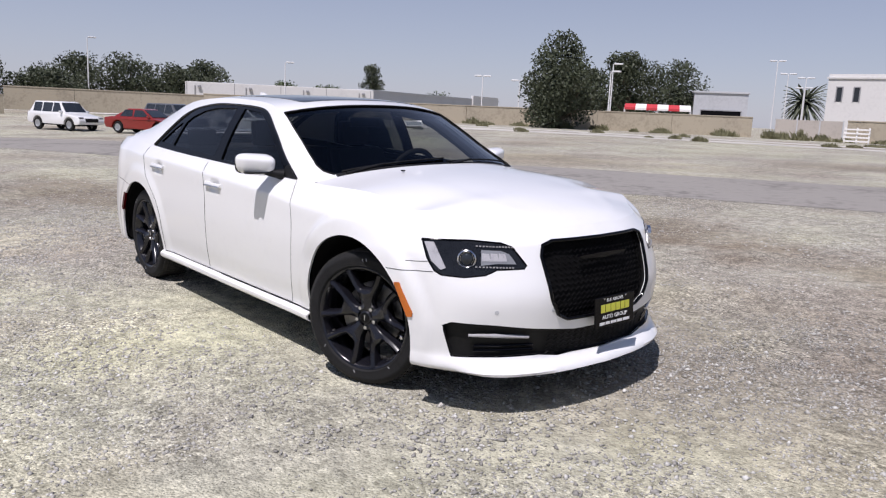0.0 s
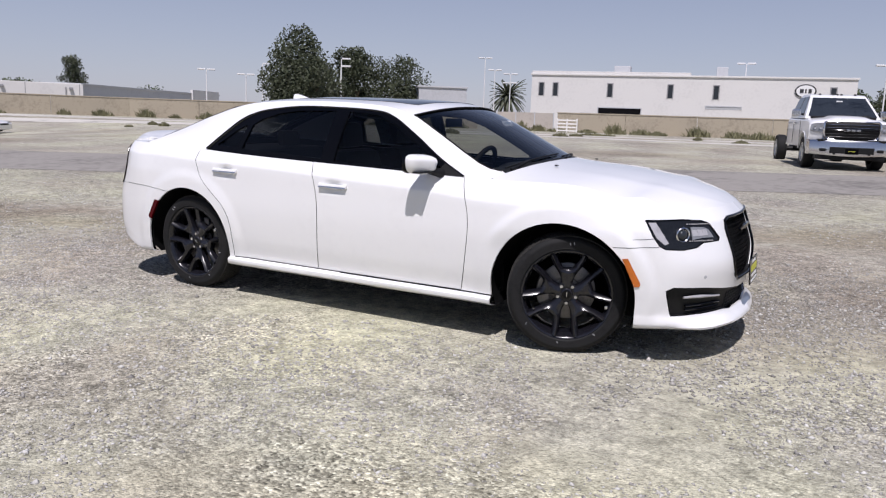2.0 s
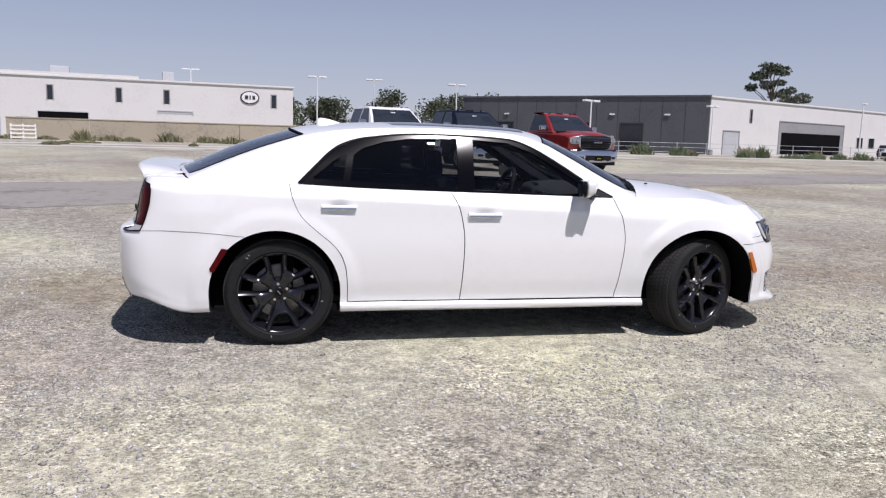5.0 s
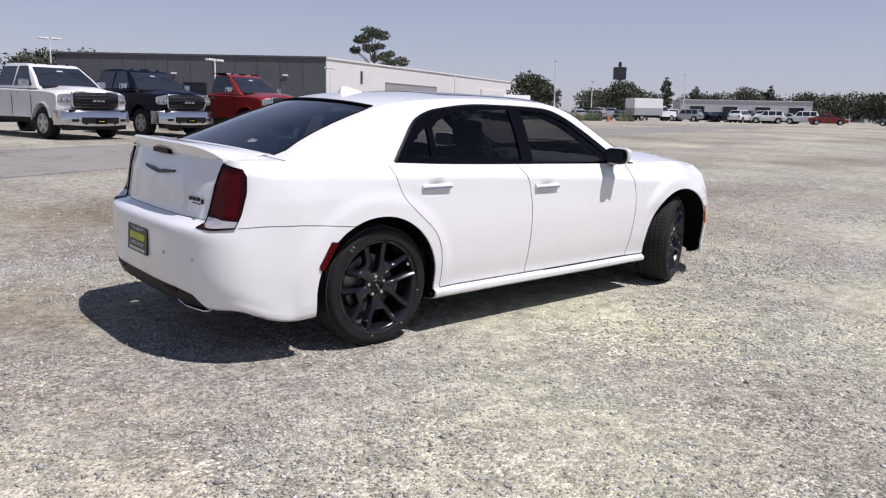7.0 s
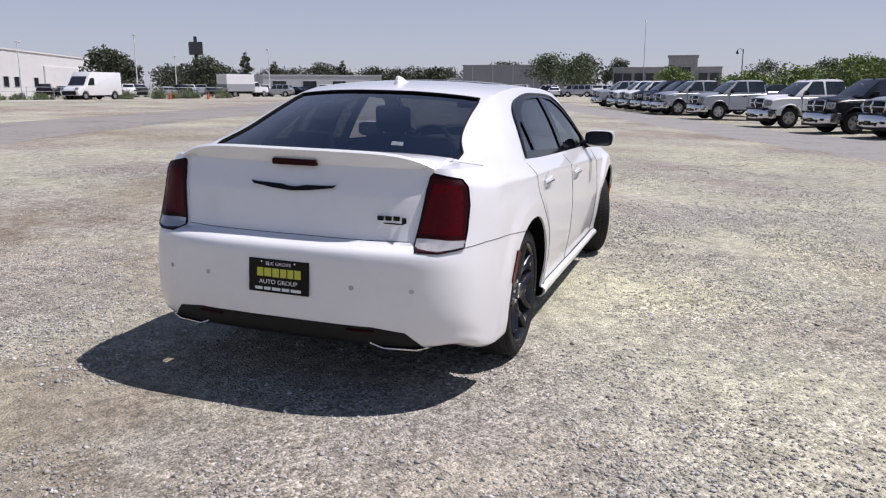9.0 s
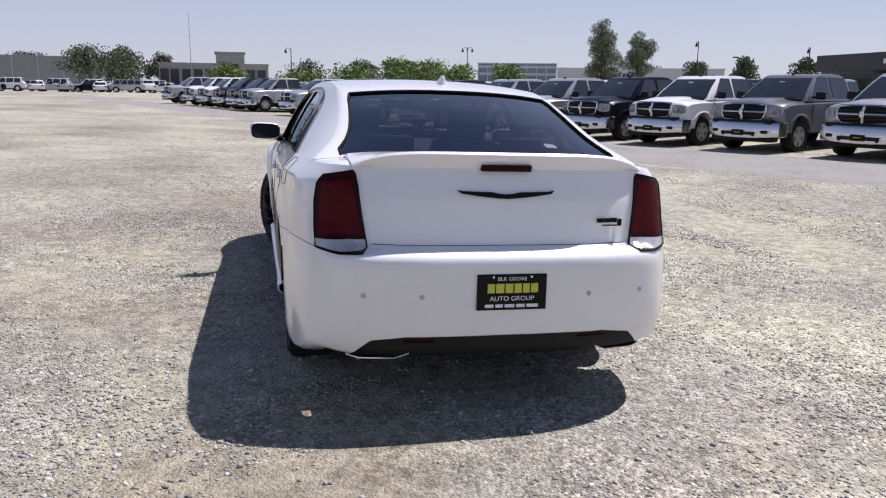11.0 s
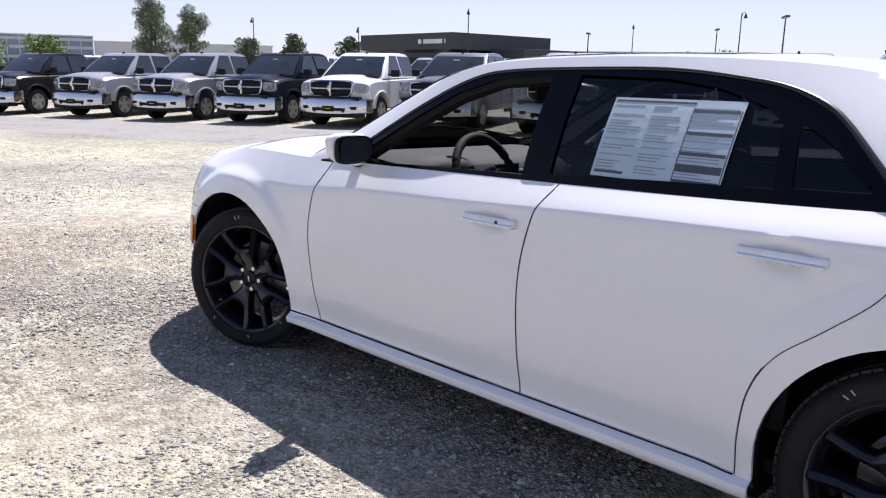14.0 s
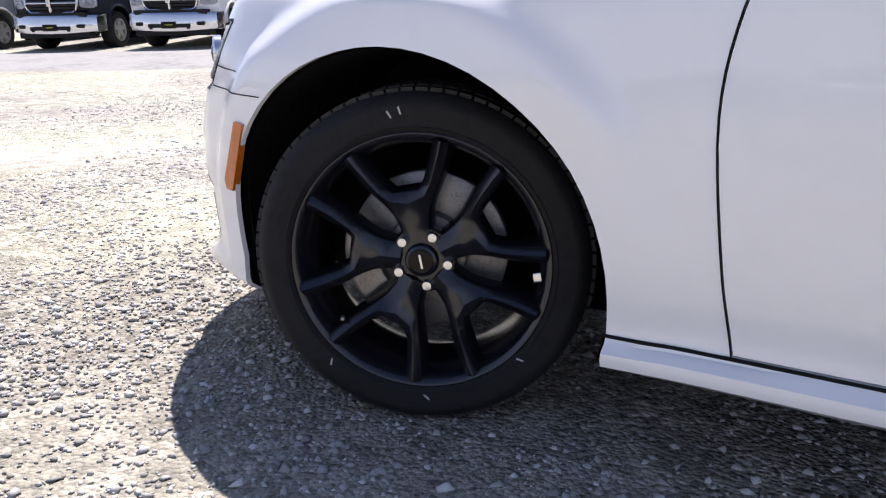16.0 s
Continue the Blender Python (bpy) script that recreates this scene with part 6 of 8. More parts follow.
def building(name, a, b, depth, height, mat, label, category="building", back=1, plinth=None, roof_trim=None):
    """A block behind the line from a to b (its back lies to the left of that way if back is 1)."""
    m, length = face_frame(a, b)
    t = thing(name, m, label, category)
    part("wall", boxed(0, length, 0, back * depth, 0, height), mat, t)
    part("roof", boxed(-0.15, length + 0.15, -0.15 * back, back * (depth + 0.15), height, height + 0.22, bevel=0.03), roof_trim or mat, t, "parapet cap")
    return t, length


def panel(t, name, x0, x1, z0, z1, mat, label="", proud=0.08, back=1, y=0.0, parent=None):
    return part(name, boxed(x0, x1, y - proud * back, y + 0.05 * back, z0, z1, bevel=0.01), mat, parent or t, label)


def opening(t, name, x0, x1, z0, z1, mat, frame_mat, label="", back=1, frame_w=0.12):
    """A pane, or a dark panel for a shaded opening, with a frame that stands proud of the wall."""
    w = panel(t, name, x0, x1, z0, z1, mat, label, 0.03, back)
    for nm, q in (("jamb", (x0 - frame_w, x0, z0, z1 + frame_w)), ("jamb", (x1, x1 + frame_w, z0, z1 + frame_w)), ("lintel", (x0, x1, z1, z1 + frame_w))):
        panel(t, nm, *q, frame_mat, "", 0.09, back, parent=w)
    return w


def lot_wall(points, height, mat, label):
    for (x0, y0), (x1, y1) in zip(points, points[1:]):
        m, length = face_frame((x0, y0), (x1, y1))
        t = thing("perimeter_wall", m, label, "wall", "walls round the lot", "structure")
        n = max(1, round(length / 6))
        for k in range(n):
            part("panel", boxed(length * k / n, length * (k + 1) / n - 0.03, -0.1, 0.1, -0.3, height, bevel=0.008), mat, t)
        part("coping", boxed(0, length, -0.14, 0.14, height, height + 0.1, bevel=0.015), mat, t, "darker wall coping")


lot_wall([(34, 74), (1, 69.5), (-23.5, 64.6)], 1.75, WALL_PAINT, "long tan painted perimeter wall with dusty base")
lot_wall([(-31, 63.0), (-43.5, 57.0), (-60, 46.5), (-72, 30), (-77, 13), (-80, -10)], 1.75, WALL_PAINT, "long tan painted perimeter wall with dusty base")
m, length = face_frame((-29.5, 64.2), (-24.2, 65.5))
gate_wall = thing("gate_panel", m, "pale pink-grey metal gate panel closing the wall", "gate", kind="structure")
part("panel", boxed(0, length, -0.06, 0.06, 0.05, 1.75, bevel=0.01), material("pale_gate_paint", (0.42, 0.38, 0.34), 0.7, grain=0.1, scale=0.8), gate_wall)
for k in range(4):
    part("post", boxed(length * k / 3 - 0.05, length * k / 3 + 0.05, -0.1, -0.06, 0, 1.8), LIGHT_GREY, gate_wall)

# white dealership hall with slot windows
t, length = building("dealership_hall", (0.2, 98.6), (-37.6, 91.6), 30, 7.0, WHITE_PAINT_WALL, "large white rendered dealership hall with slot windows", back=-1)
part("raised_wall", boxed(18.6, length, -0.05, -29, 6.8, 7.55, bevel=0.02), WHITE_PAINT_WALL, t, "higher parapet part")
for x in (2.2, 15.2, 20.6, 28.0, 35.0, length - 1.6):
    opening(t, "window", x, x + 0.55, 4.4, 6.0, DARK_GLASS, GREY_RENDER, "tall narrow slot window", -1)
opening(t, "door", 24.3, 29.6, 0.1, 3.0, SHADE_FILL, LIGHT_GREY, "grey roller door", -1)
opening(t, "window", 30.6, 31.8, 1.5, 2.2, DARK_GLASS, GREY_RENDER, "small window", -1)
opening(t, "window", 12.5, 16.5, 3.2, 3.5, LIGHT_GREY, LIGHT_GREY, "thin sign bar", -1)
for x0, x1 in ((26.5, 28.6), (14.2, 15.6)):
    unit = part("roof_unit", boxed(x0, x1, -6, -8, 7.5, 8.7, bevel=0.06), LIGHT_GREY, t, "grey roof air unit")
sign = lathe([(0.0, 0.0), (1.12, 0.0), (1.12, 0.12), (0.95, 0.14), (0.0, 0.14)], 40)
bmesh.ops.scale(sign, vec=(1.06, 1, 0.72), verts=sign.verts)
bmesh.ops.translate(sign, vec=(5.5, 0.0, 5.6), verts=sign.verts)
oval = part("oval_sign", sign, POLE_DARK, t, "dark oval sign")
face = lathe([(0.0, 0.0), (1.0, 0.0), (1.0, 0.16), (0.0, 0.16)], 40)
bmesh.ops.scale(face, vec=(1.02, 1, 0.68), verts=face.verts)
bmesh.ops.translate(face, vec=(5.5, 0.0, 5.6), verts=face.verts)
part("sign_face", face, WHITE_PRINT, oval, "white oval sign face")
for x0, x1, z0, z1 in ((4.85, 5.20, 5.35, 5.85), (5.40, 5.56, 5.35, 5.85), (5.72, 6.12, 5.35, 5.85)):
    part("sign_bar", boxed(x0, x1, 0.15, 0.18, z0, z1), POLE_DARK, oval, "dark sign bar")

# grey booth with a wide dark opening, and the striped awning beside it
t, length = building("service_booth", (-43.2, 84.0), (-48.2, 80.6), 9, 4.75, LIGHT_GREY, "grey concrete service booth with wide dark opening", back=-1)
opening(t, "opening", 0.7, length - 0.9, 0.6, 2.7, SHADE_FILL, GREY_RENDER, "dark open bay", -1)
m, length = face_frame((-44.5, 74.2), (-50.3, 70.2))
awning = thing("striped_awning", m, "red and white striped canvas awning on posts", "awning")
count = 6
for k in range(count):
    x0, x1 = length * k / count, length * (k + 1) / count
    bm = prism([(0.0, 3.0), (1.9, 2.55), (1.9, 2.30), (1.84, 2.30), (1.84, 2.50), (0.0, 2.94)], x0, x1, axis="x")
    part("stripe", bm, RED_CLOTH if k % 2 else WHITE_CLOTH, awning, "red stripe" if k % 2 else "white stripe")
for k in range(3):
    part("post", tube([(length * k / 2, 1.8, 0), (length * k / 2, 1.8, 2.5)], 0.06, 8), POLE_WHITE, awning)
    part("post", tube([(length * k / 2, -0.05, 0), (length * k / 2, -0.05, 2.95)], 0.06, 8), POLE_WHITE, awning)

# long low hall: white face, grey side
t, length = building("low_showroom", (-85.4, 59.7), (-97.0, 38.6), 22, 3.45, WHITE_PAINT_WALL, "long low white showroom with grey receding side", back=-1)
part("fascia", boxed(-0.4, length + 0.2, 0.0, 0.7, 1.95, 3.62, bevel=0.02), WHITE_PAINT_WALL, t, "white overhanging fascia band")
for k in range(5):
    part("fascia_joint", boxed(length * k / 4 - 0.04, length * k / 4 + 0.04, 0.69, 0.712, 2.0, 3.6), GREY_RENDER, t)
for x in (1.0, 8.5, 16.0, 22.5):
    part("downpipe", boxed(x + 0.5, x + 0.62, 0.70, 0.80, 1.95, 3.2), GREY_RENDER, t)
    part("wall_lamp", boxed(x - 0.2, x + 0.2, 0.70, 1.0, 2.9, 3.2, bevel=0.05), GREY_RENDER, t)
t, length = building("showroom_wing", (-102.9, 101.2), (-85.6, 60.1), 14, 3.6, LIGHT_GREY, "grey metal-clad showroom wing with glass front", back=-1)
panel(t, "fascia", 1, 12, 2.0, 4.3, WHITE_PAINT_WALL, "white fascia box", 0.4, -1)
for x in (1.2, 4.2, 7.2, 10.2, 14, 17, 20, 23, 26, 29, 32, 35, 38):
    opening(t, "window", x, x + 2.4, 0.6, 2.2, BLUE_GLASS, LIGHT_GREY, "blue-grey shop window", -1)

# charcoal hall and its white wing
t, length = building("charcoal_hall", (48.9, 80.2), (24.0, 103.2), 40, 6.9, GREY_CLADDING, "large charcoal metal-clad hall", back=-1)
n = 12
for k in range(1, n):
    part("panel_joint", boxed(length * k / n - 0.02, length * k / n + 0.02, 0.0, 0.02, 0.2, 6.8), CHARCOAL, t)
for x in (8.0, 15.0, 26.0):
    opening(t, "door", x, x + 2.8, 0.1, 3.6, DARK_GLASS, CHARCOAL, "tall dark glazed door", -1)
for x in (5, 12, 19, 27):
    part("wall_lamp", boxed(x - 0.35, x + 0.35, 0.0, 0.16, 4.65, 4.85, bevel=0.03), POLE_WHITE, t)
t, length = building("white_wing", (122, 117), (49.1, 80.3), 30, 6.9, WHITE_PAINT_WALL, "long white rendered wing with a wide loading bay", back=-1)
part("lower_block", boxed(-10, 26, 0.3, -18, 0.0, 5.0, bevel=0.02), WHITE_PAINT_WALL, t, "lower white block")
opening(t, "bay_frame", length - 34.5, length - 16.2, 0.3, 4.6, GREY_RENDER, GREY_RENDER, "grey bay surround", -1)
panel(t, "bay", length - 33.5, length - 16.8, 0.3, 3.2, SHADE_FILL, "dark loading bay", 0.06, -1)
opening(t, "door", length - 6.5, length - 3.0, 0.1, 3.0, LIGHT_GREY, GREY_RENDER, "grey service door", -1)
opening(t, "window", length - 9.2, length - 8.8, 4.2, 5.8, DARK_GLASS, GREY_RENDER, "slot window", -1)
for x in (length - 45, length - 41, length - 53):
    opening(t, "window", x, x + 2.0, 1.4, 3.0, DARK_GLASS, WHITE_PAINT_WALL, "dark paned window", -1)

# far side: warehouse, shopping parade, glass showroom, charcoal showroom
t, length = building("warehouse", (191, 34.6), (187.7, 60), 30, 7.0, GREY_RENDER, "grey windowless warehouse with panel joints", back=-1)
for k in range(5):
    part("joint", boxed(length * (k + 0.5) / 5, length * (k + 0.5) / 5 + 0.15, 0.0, 0.08, 0, 6.9), LIGHT_GREY, t)
parade_grey = material("grey_stucco", (0.30, 0.30, 0.30), 0.85, grain=0.15, scale=0.3)
t, length = building("shopping_parade", (144.7, -2.0), (144.0, 17.0), 16, 4.9, parade_grey, "grey stucco shopping parade with raised entrance", back=-1)
part("tower", boxed(4.2, 9.2, 0.3, -6, 0, 6.8, bevel=0.05), parade_grey, t, "raised entrance tower")
part("cornice", boxed(4.0, 9.4, 0.5, -6.2, 6.8, 7.15, bevel=0.05), GREY_RENDER, t)
for x in (0.5, 2.4, 9.6, 11.6, 13.6, 15.6, 17.3):
    opening(t, "window", x, x + 1.5, 0.4, 4.0, DARK_GLASS, GREY_RENDER, "dark shop window", -1)
part("entrance", boxed(5.3, 8.1, 0.3, 0.36, 0.2, 5.0), DARK_GLASS, t, "tall dark entrance glass")
t, length = building("glass_showroom", (143.5, -57.8), (149, -43.3), 18, 6.2, BLUE_GLASS, "two-storey blue-grey glass showroom", back=-1, roof_trim=LIGHT_GREY)
for k in range(9):
    part("mullion", boxed(length * k / 8 - 0.08, length * k / 8 + 0.08, 0, 0.15, 0, 6.1), LIGHT_GREY, t)
for z in (2.3, 4.0, 5.4):
    part("floor_band", boxed(0, length, 0, 0.18, z, z + 0.5), LIGHT_GREY, t)
t, length = building("white_showroom", (129, -86), (143.4, -58), 20, 5.4, material("pale_grey_panel", (0.55, 0.56, 0.57), 0.5, grain=0.05, scale=0.3), "pale grey panelled showroom with round badge", back=-1)
badge = lathe([(0.0, 0.0), (0.75, 0.0), (0.75, 0.1), (0.5, 0.12), (0.0, 0.12)], 28)
bmesh.ops.translate(badge, vec=(length - 9.0, 0, 4.2), verts=badge.verts)
part("round_badge", badge, CHARCOAL, t, "dark round badge")
for k, wide in enumerate((0.5, 0.4, 0.3, 0.45, 0.6, 0.5, 0.5)):
    part("sign_bar", boxed(length - 10.6 - 0.85 * k, length - 10.6 - 0.85 * k + wide, 0, 0.1, 3.9, 4.5), CHARCOAL, t, "dark sign bar")
for k in range(7):
    part("sign_bar", boxed(6.0 - 0.7 * k, 6.45 - 0.7 * k, 0, 0.1, 3.9, 4.4), GREY_RENDER, t, "grey sign bar")
t, length = building("charcoal_showroom", (67.8, -71.75), (88.7, -73.5), 20, 3.6, CHARCOAL, "low charcoal showroom with glass front", back=-1)
part("fascia", boxed(-0.3, length * 0.93, 0.6, -18, 4.2, 6.3, bevel=0.05), CHARCOAL, t, "deep charcoal fascia")
part("upper_glass", boxed(1, length * 0.9, 0.1, -16, 3.6, 4.2), DARK_GLASS, t)
part("grey_block", boxed(-6.5, -0.2, -6, -18, 0, 4.4, bevel=0.03), CHARCOAL, t, "low charcoal side block")
for k in range(7):
    opening(t, "window", 2.0 + 2.6 * k, 4.1 + 2.6 * k, 0.3, 3.2, DARK_GLASS, CHARCOAL, "dark shop window", -1)
for k, wide in enumerate((0.75, 0.18, 0.62, 0.62, 0.62, 0.62, 0.62, 0.7, 0.16)):
    part("sign_bar", boxed(5.9 - 0.60 * k, 5.9 - 0.60 * k + 0.75 * wide, 0.58, 0.68, 4.95, 5.5), WHITE_PRINT, t, "pale sign bar")
t, length = building("grey_annex", (50, -92), (60.7, -88.8), 14, 4.2, GREY_RENDER, "grey stepped annex beside the showroom", back=-1)


def far_hall(a, b, h, mat, label):
    t, length = building("distant_hall", a, b, 12, h, mat, label, back=-1, roof_trim=LIGHT_GREY)
    n = max(2, int(length / 6))
    for k in range(n):
        opening(t, "window", length * (k + 0.25) / n, length * (k + 0.7) / n, 0.8, min(3.0, h - 1), DARK_GLASS, LIGHT_GREY, "dark window", -1)


far_hall((168, 74), (150, 95), 4.2, LIGHT_GREY, "distant low canopy building beyond parked cars")
far_hall((205, 62), (196, 74), 4.0, WHITE_PAINT_WALL, "distant pale block among trees")
far_hall((35, -112), (72, -120), 4.0, GREY_RENDER, "distant low grey shops")
far_hall((-12, -118), (22, -116), 3.6, LIGHT_GREY, "distant low pale shops")


# ---- poles and signs ----
def light_pole(x, y, h, arms=1, mat=POLE_WHITE, turn=0.0, label="tall white parking lot light pole"):
    t = thing("light_pole", stand(x, y, turn), label, "light pole", "light poles round the lot")
    part("pole", tube([(0, 0, 0), (0, 0, h)], [0.10, 0.06], 8), mat, t)
    part("base", lathe([(0.0, 0), (0.28, 0), (0.28, 0.6), (0.0, 0.6)], 14, "z"), GREY_RENDER, t)
    for k in range(arms):
        sgn = 1 if k % 2 == 0 else -1
        head = part("lamp_head", boxed(sgn * 0.1 if sgn > 0 else -1.15, 1.15 if sgn > 0 else -0.1, -0.22, 0.22, h - 0.02, h + 0.16, bevel=0.05), mat, t)
        part("lamp_glass", boxed(sgn * 0.3 if sgn > 0 else -1.05, 1.05 if sgn > 0 else -0.3, -0.16, 0.16, h - 0.05, h - 0.02), LAMP_LENS, head)
    return t


for x, y, h, arms, turn in ((-56.3, 75.2, 7.7, 1, 30), (-75.7, 71.7, 6.2, 2, 40), (-72.2, 75.4, 5.8, 2, 40), (-54.2, 111.3, 10.8, 2, 30), (-53.0, 112.6, 9.0, 2, 20), (-49.0, 110.0, 8.2, 2, 20), (-52.5, 70.0, 6.4, 1, 20),
                            (-46.5, 104.5, 6.5, 2, 15), (-40.0, 105, 7.0, 2, 10), (-110, 30, 9.0, 1, 80), (3.0, 92.0, 8.0, 2, 10), (11, 101, 8.6, 2, 0), (20.0, 90.0, 7.6, 2, 0), (28, 66, 4.9, 2, 30), (46, 74.5, 5.3, 2, 30),
                            (64, 73, 6.2, 1, 40), (89, 78, 8.6, 2, 40), (103, 82, 6.2, 2, 40), (120, 75, 8.0, 1, 40), (-88, 48, 6.5, 1, 60), (-13.0, 104, 9.2, 2, 0), (-95, 104, 9.5, 1, 30)):
    light_pole(x, y, h, arms, POLE_WHITE, turn)


def street_lamp(x, y, h, arms, turn):
    t = thing("street_lamp", stand(x, y, turn), "dark ornamental street lamp with hanging heads", "street lamp", "dark street lamps")
    part("pole", tube([(0, 0, 0), (0, 0, 0.9), (0, 0, h)], [0.14, 0.09, 0.05], 10), POLE_DARK, t)
    for k in range(arms):
        s = 1 if k == 0 else -1
        part("arm", tube([(0, 0, h - 0.5), (s * 0.25, 0, h - 0.02), (s * 0.55, 0, h), (s * 0.75, 0, h - 0.15)], 0.035, 6), POLE_DARK, t)
        bm = lathe([(0.0, h - 0.15), (0.08, h - 0.18), (0.12, h - 0.35), (0.20, h - 0.62), (0.16, h - 0.68), (0.0, h - 0.68)], 14, "z")
        bmesh.ops.translate(bm, vec=(s * 0.75, 0, 0), verts=bm.verts)
        part("lamp_head", bm, POLE_DARK, t)


for x, y, h, arms, turn in ((61, -66.7, 8.5, 1, 130), (89, -56, 7.7, 1, 130), (111.2, -30.7, 7.3, 2, 60), (58.8, -99.6, 8.4, 1, 120), (110, -4.5, 6.6, 1, 80), (38, -88, 8.6, 1, 150), (12, -84, 9.5, 1, 170), (24, -105, 8, 1, 150), (75, -62, 6.5, 1, 130), (100, -48, 5.8, 1, 100), (-8, -70, 8.4, 2, 180)):
    street_lamp(x, y, h, arms, turn)
for x, y, h, arms in ((28, -75, 7.0, 2), (45, -97, 7.2, 2), (5, -96, 8.0, 2), (52, -78, 6.0, 2), (70, -75, 6.2, 2), (118, -58, 6.5, 1), (95, -66, 6.0, 1)):
    light_pole(x, y, h, arms, POLE_DARK, 120, "slim dark parking lot light pole")

tower = thing("sign_tower", stand(167.7, 125.4, 40), "dark tall roadside sign tower with box signs", "sign tower")
part("column", boxed(-0.45, 0.45, -0.4, 0.4, 0, 14.3, bevel=0.05), POLE_DARK, tower)
part("upper_box", boxed(-2.3, 2.3, -1.6, 1.6, 9.8, 12.9, bevel=0.08), CHARCOAL, tower, "dark blank sign box")
part("lower_box", boxed(-2.0, 2.0, -0.8, 0.8, 6.6, 8.6, bevel=0.08), GREY_RENDER, tower)
mast = thing("radio_mast", stand(144, 11.5, 0), "slim pale radio mast with a top frame", "mast")
part("pole", tube([(0, 0, 0), (0, 0, 13.5)], [0.09, 0.035], 8), LIGHT_GREY, mast)
part("top_frame", boxed(-0.5, 0.5, -0.06, 0.06, 12.9, 13.3), POLE_WHITE, mast)
for x, y in ((58.5, 48.5), (62.5, 47.0)):
    cone = thing("traffic_cone", stand(x, y), "orange traffic cone standing on the lot", "cone", "traffic cones")
    part("cone", lathe([(0.0, 0.03), (0.16, 0.03), (0.03, 0.72), (0.0, 0.72)], 16, "z"), AMBER, cone)
    part("foot", boxed(-0.2, 0.2, -0.2, 0.2, 0, 0.035, bevel=0.01), AMBER, cone)


# ---- trees and plants ----
def foliage(blobs, count, size, seed, flat=0.75):
    """Small tilted leaf clumps in and on a few lumpy blobs, thinner inside, with gaps."""
    r = np.random.RandomState(seed)
    weights = np.array([b[3] * b[3] for b in blobs])
    weights = weights / weights.sum()
    verts, faces = [], []
    for k in range(count):
        bx, by, bz, br = blobs[r.choice(len(blobs), p=weights)]
        d = r.normal(size=3)
        d /= np.linalg.norm(d)
        lump = 1 + 0.28 * noise.noise((bx + d[0] * 2.2, by + d[1] * 2.2, bz + d[2] * 2.2 + seed))
        rad = br * lump * (1.12 - 0.62 * r.rand() ** 1.4)
        c = np.array((bx + d[0] * rad, by + d[1] * rad, bz + d[2] * rad * flat))
        a = r.normal(size=3)
        a /= np.linalg.norm(a)
        b = np.cross(a, r.normal(size=3))
        b /= np.linalg.norm(b)
        s = size * (0.4 + 0.75 * r.rand())
        i = len(verts)
        verts += [tuple(c - a * s), tuple(c + b * s * 0.55), tuple(c + a * s), tuple(c - b * s * 0.55)]
        faces.append((i, i + 1, i + 2, i + 3))
    return verts, faces


def tree(x, y, h, w, leaf, seed, name="tree", label="", trunk_share=0.3, count=2600, size=0.30, group="trees round the lot"):
    r = random.Random(seed)
    t = thing(name, stand(x, y, r.uniform(0, 360)), label, "tree", group)
    base = h * trunk_share
    bm = tube([(0, 0, -0.1), (0.05 * w, 0.02 * w, base * 0.6), (0.02 * w, -0.03 * w, base * 1.3), (0, 0, h * 0.7)], [0.035 * h, 0.027 * h, 0.02 * h, 0.008 * h], 8)
    for k in range(6):
        a = 2 * math.pi * k / 6 + r.uniform(-0.4, 0.4)
        z0 = base * r.uniform(0.7, 1.5)
        tube([(0, 0, z0), (0.18 * w * math.cos(a), 0.18 * w * math.sin(a), z0 + 0.12 * h), (0.36 * w * math.cos(a), 0.36 * w * math.sin(a), z0 + 0.26 * h)], [0.014 * h, 0.010 * h, 0.004 * h], 6, bm)
    part("trunk", bm, BARK, t)
    blobs = []
    for k in range(26):
        a, q = r.uniform(0, 2 * math.pi), r.uniform(0.0, 0.36) ** 0.8 * w
        up = r.uniform(0.10, 0.86)
        q *= math.sqrt(max(0.1, 1 - (2 * up - 0.85) ** 2))
        blobs.append((q * math.cos(a), q * math.sin(a), base + (h - base) * up, w * r.uniform(0.12, 0.22)))
    blobs.append((0, 0, h - 0.13 * w, 0.15 * w))
    blobs.append((0, 0, base + 0.55 * (h - base), 0.30 * w))
    v, f = foliage(blobs, int(count * 2.6), size * 0.68, seed)
    crown_ob = raw_mesh("crown", v, f, [leaf])
    crown_ob.parent = t
    return t


def open_oak(x, y, h, w, seed):
    """A tall oak whose crown breaks into separate flat clumps on bare limbs."""
    r = random.Random(seed)
    t = thing("tree", stand(x, y, 0), "tall open-crowned oak with separate leaf clumps", "tree", "trees round the lot")
    bm = tube([(0, 0, -0.1), (0.1, 0, h * 0.3), (-0.1, 0.1, h * 0.55), (0.1, 0, h * 0.85)], [0.34, 0.28, 0.2, 0.06], 8)
    blobs = []
    for k in range(17):
        a, up = k * 2.399, 0.60 + 0.40 * ((k * 7) % 17) / 16
        q = w * (0.16 + 0.32 * r.random()) * (1.25 - 0.7 * (up - 0.60) / 0.40)
        c = (q * math.cos(a), q * math.sin(a), h * up - 0.3)
        tube([(0, 0, h * (up - 0.26)), (c[0] * 0.5, c[1] * 0.5, h * (up - 0.12)), c], [0.10, 0.07, 0.03], 5, bm)
        blobs.append((*c, w * r.uniform(0.075, 0.125)))
    part("trunk", bm, BARK, t)
    v, f = foliage(blobs, 4200, 0.24, seed, 0.6)
    crown_ob = raw_mesh("crown", v, f, [LEAF_DARK])
    crown_ob.parent = t
    return t


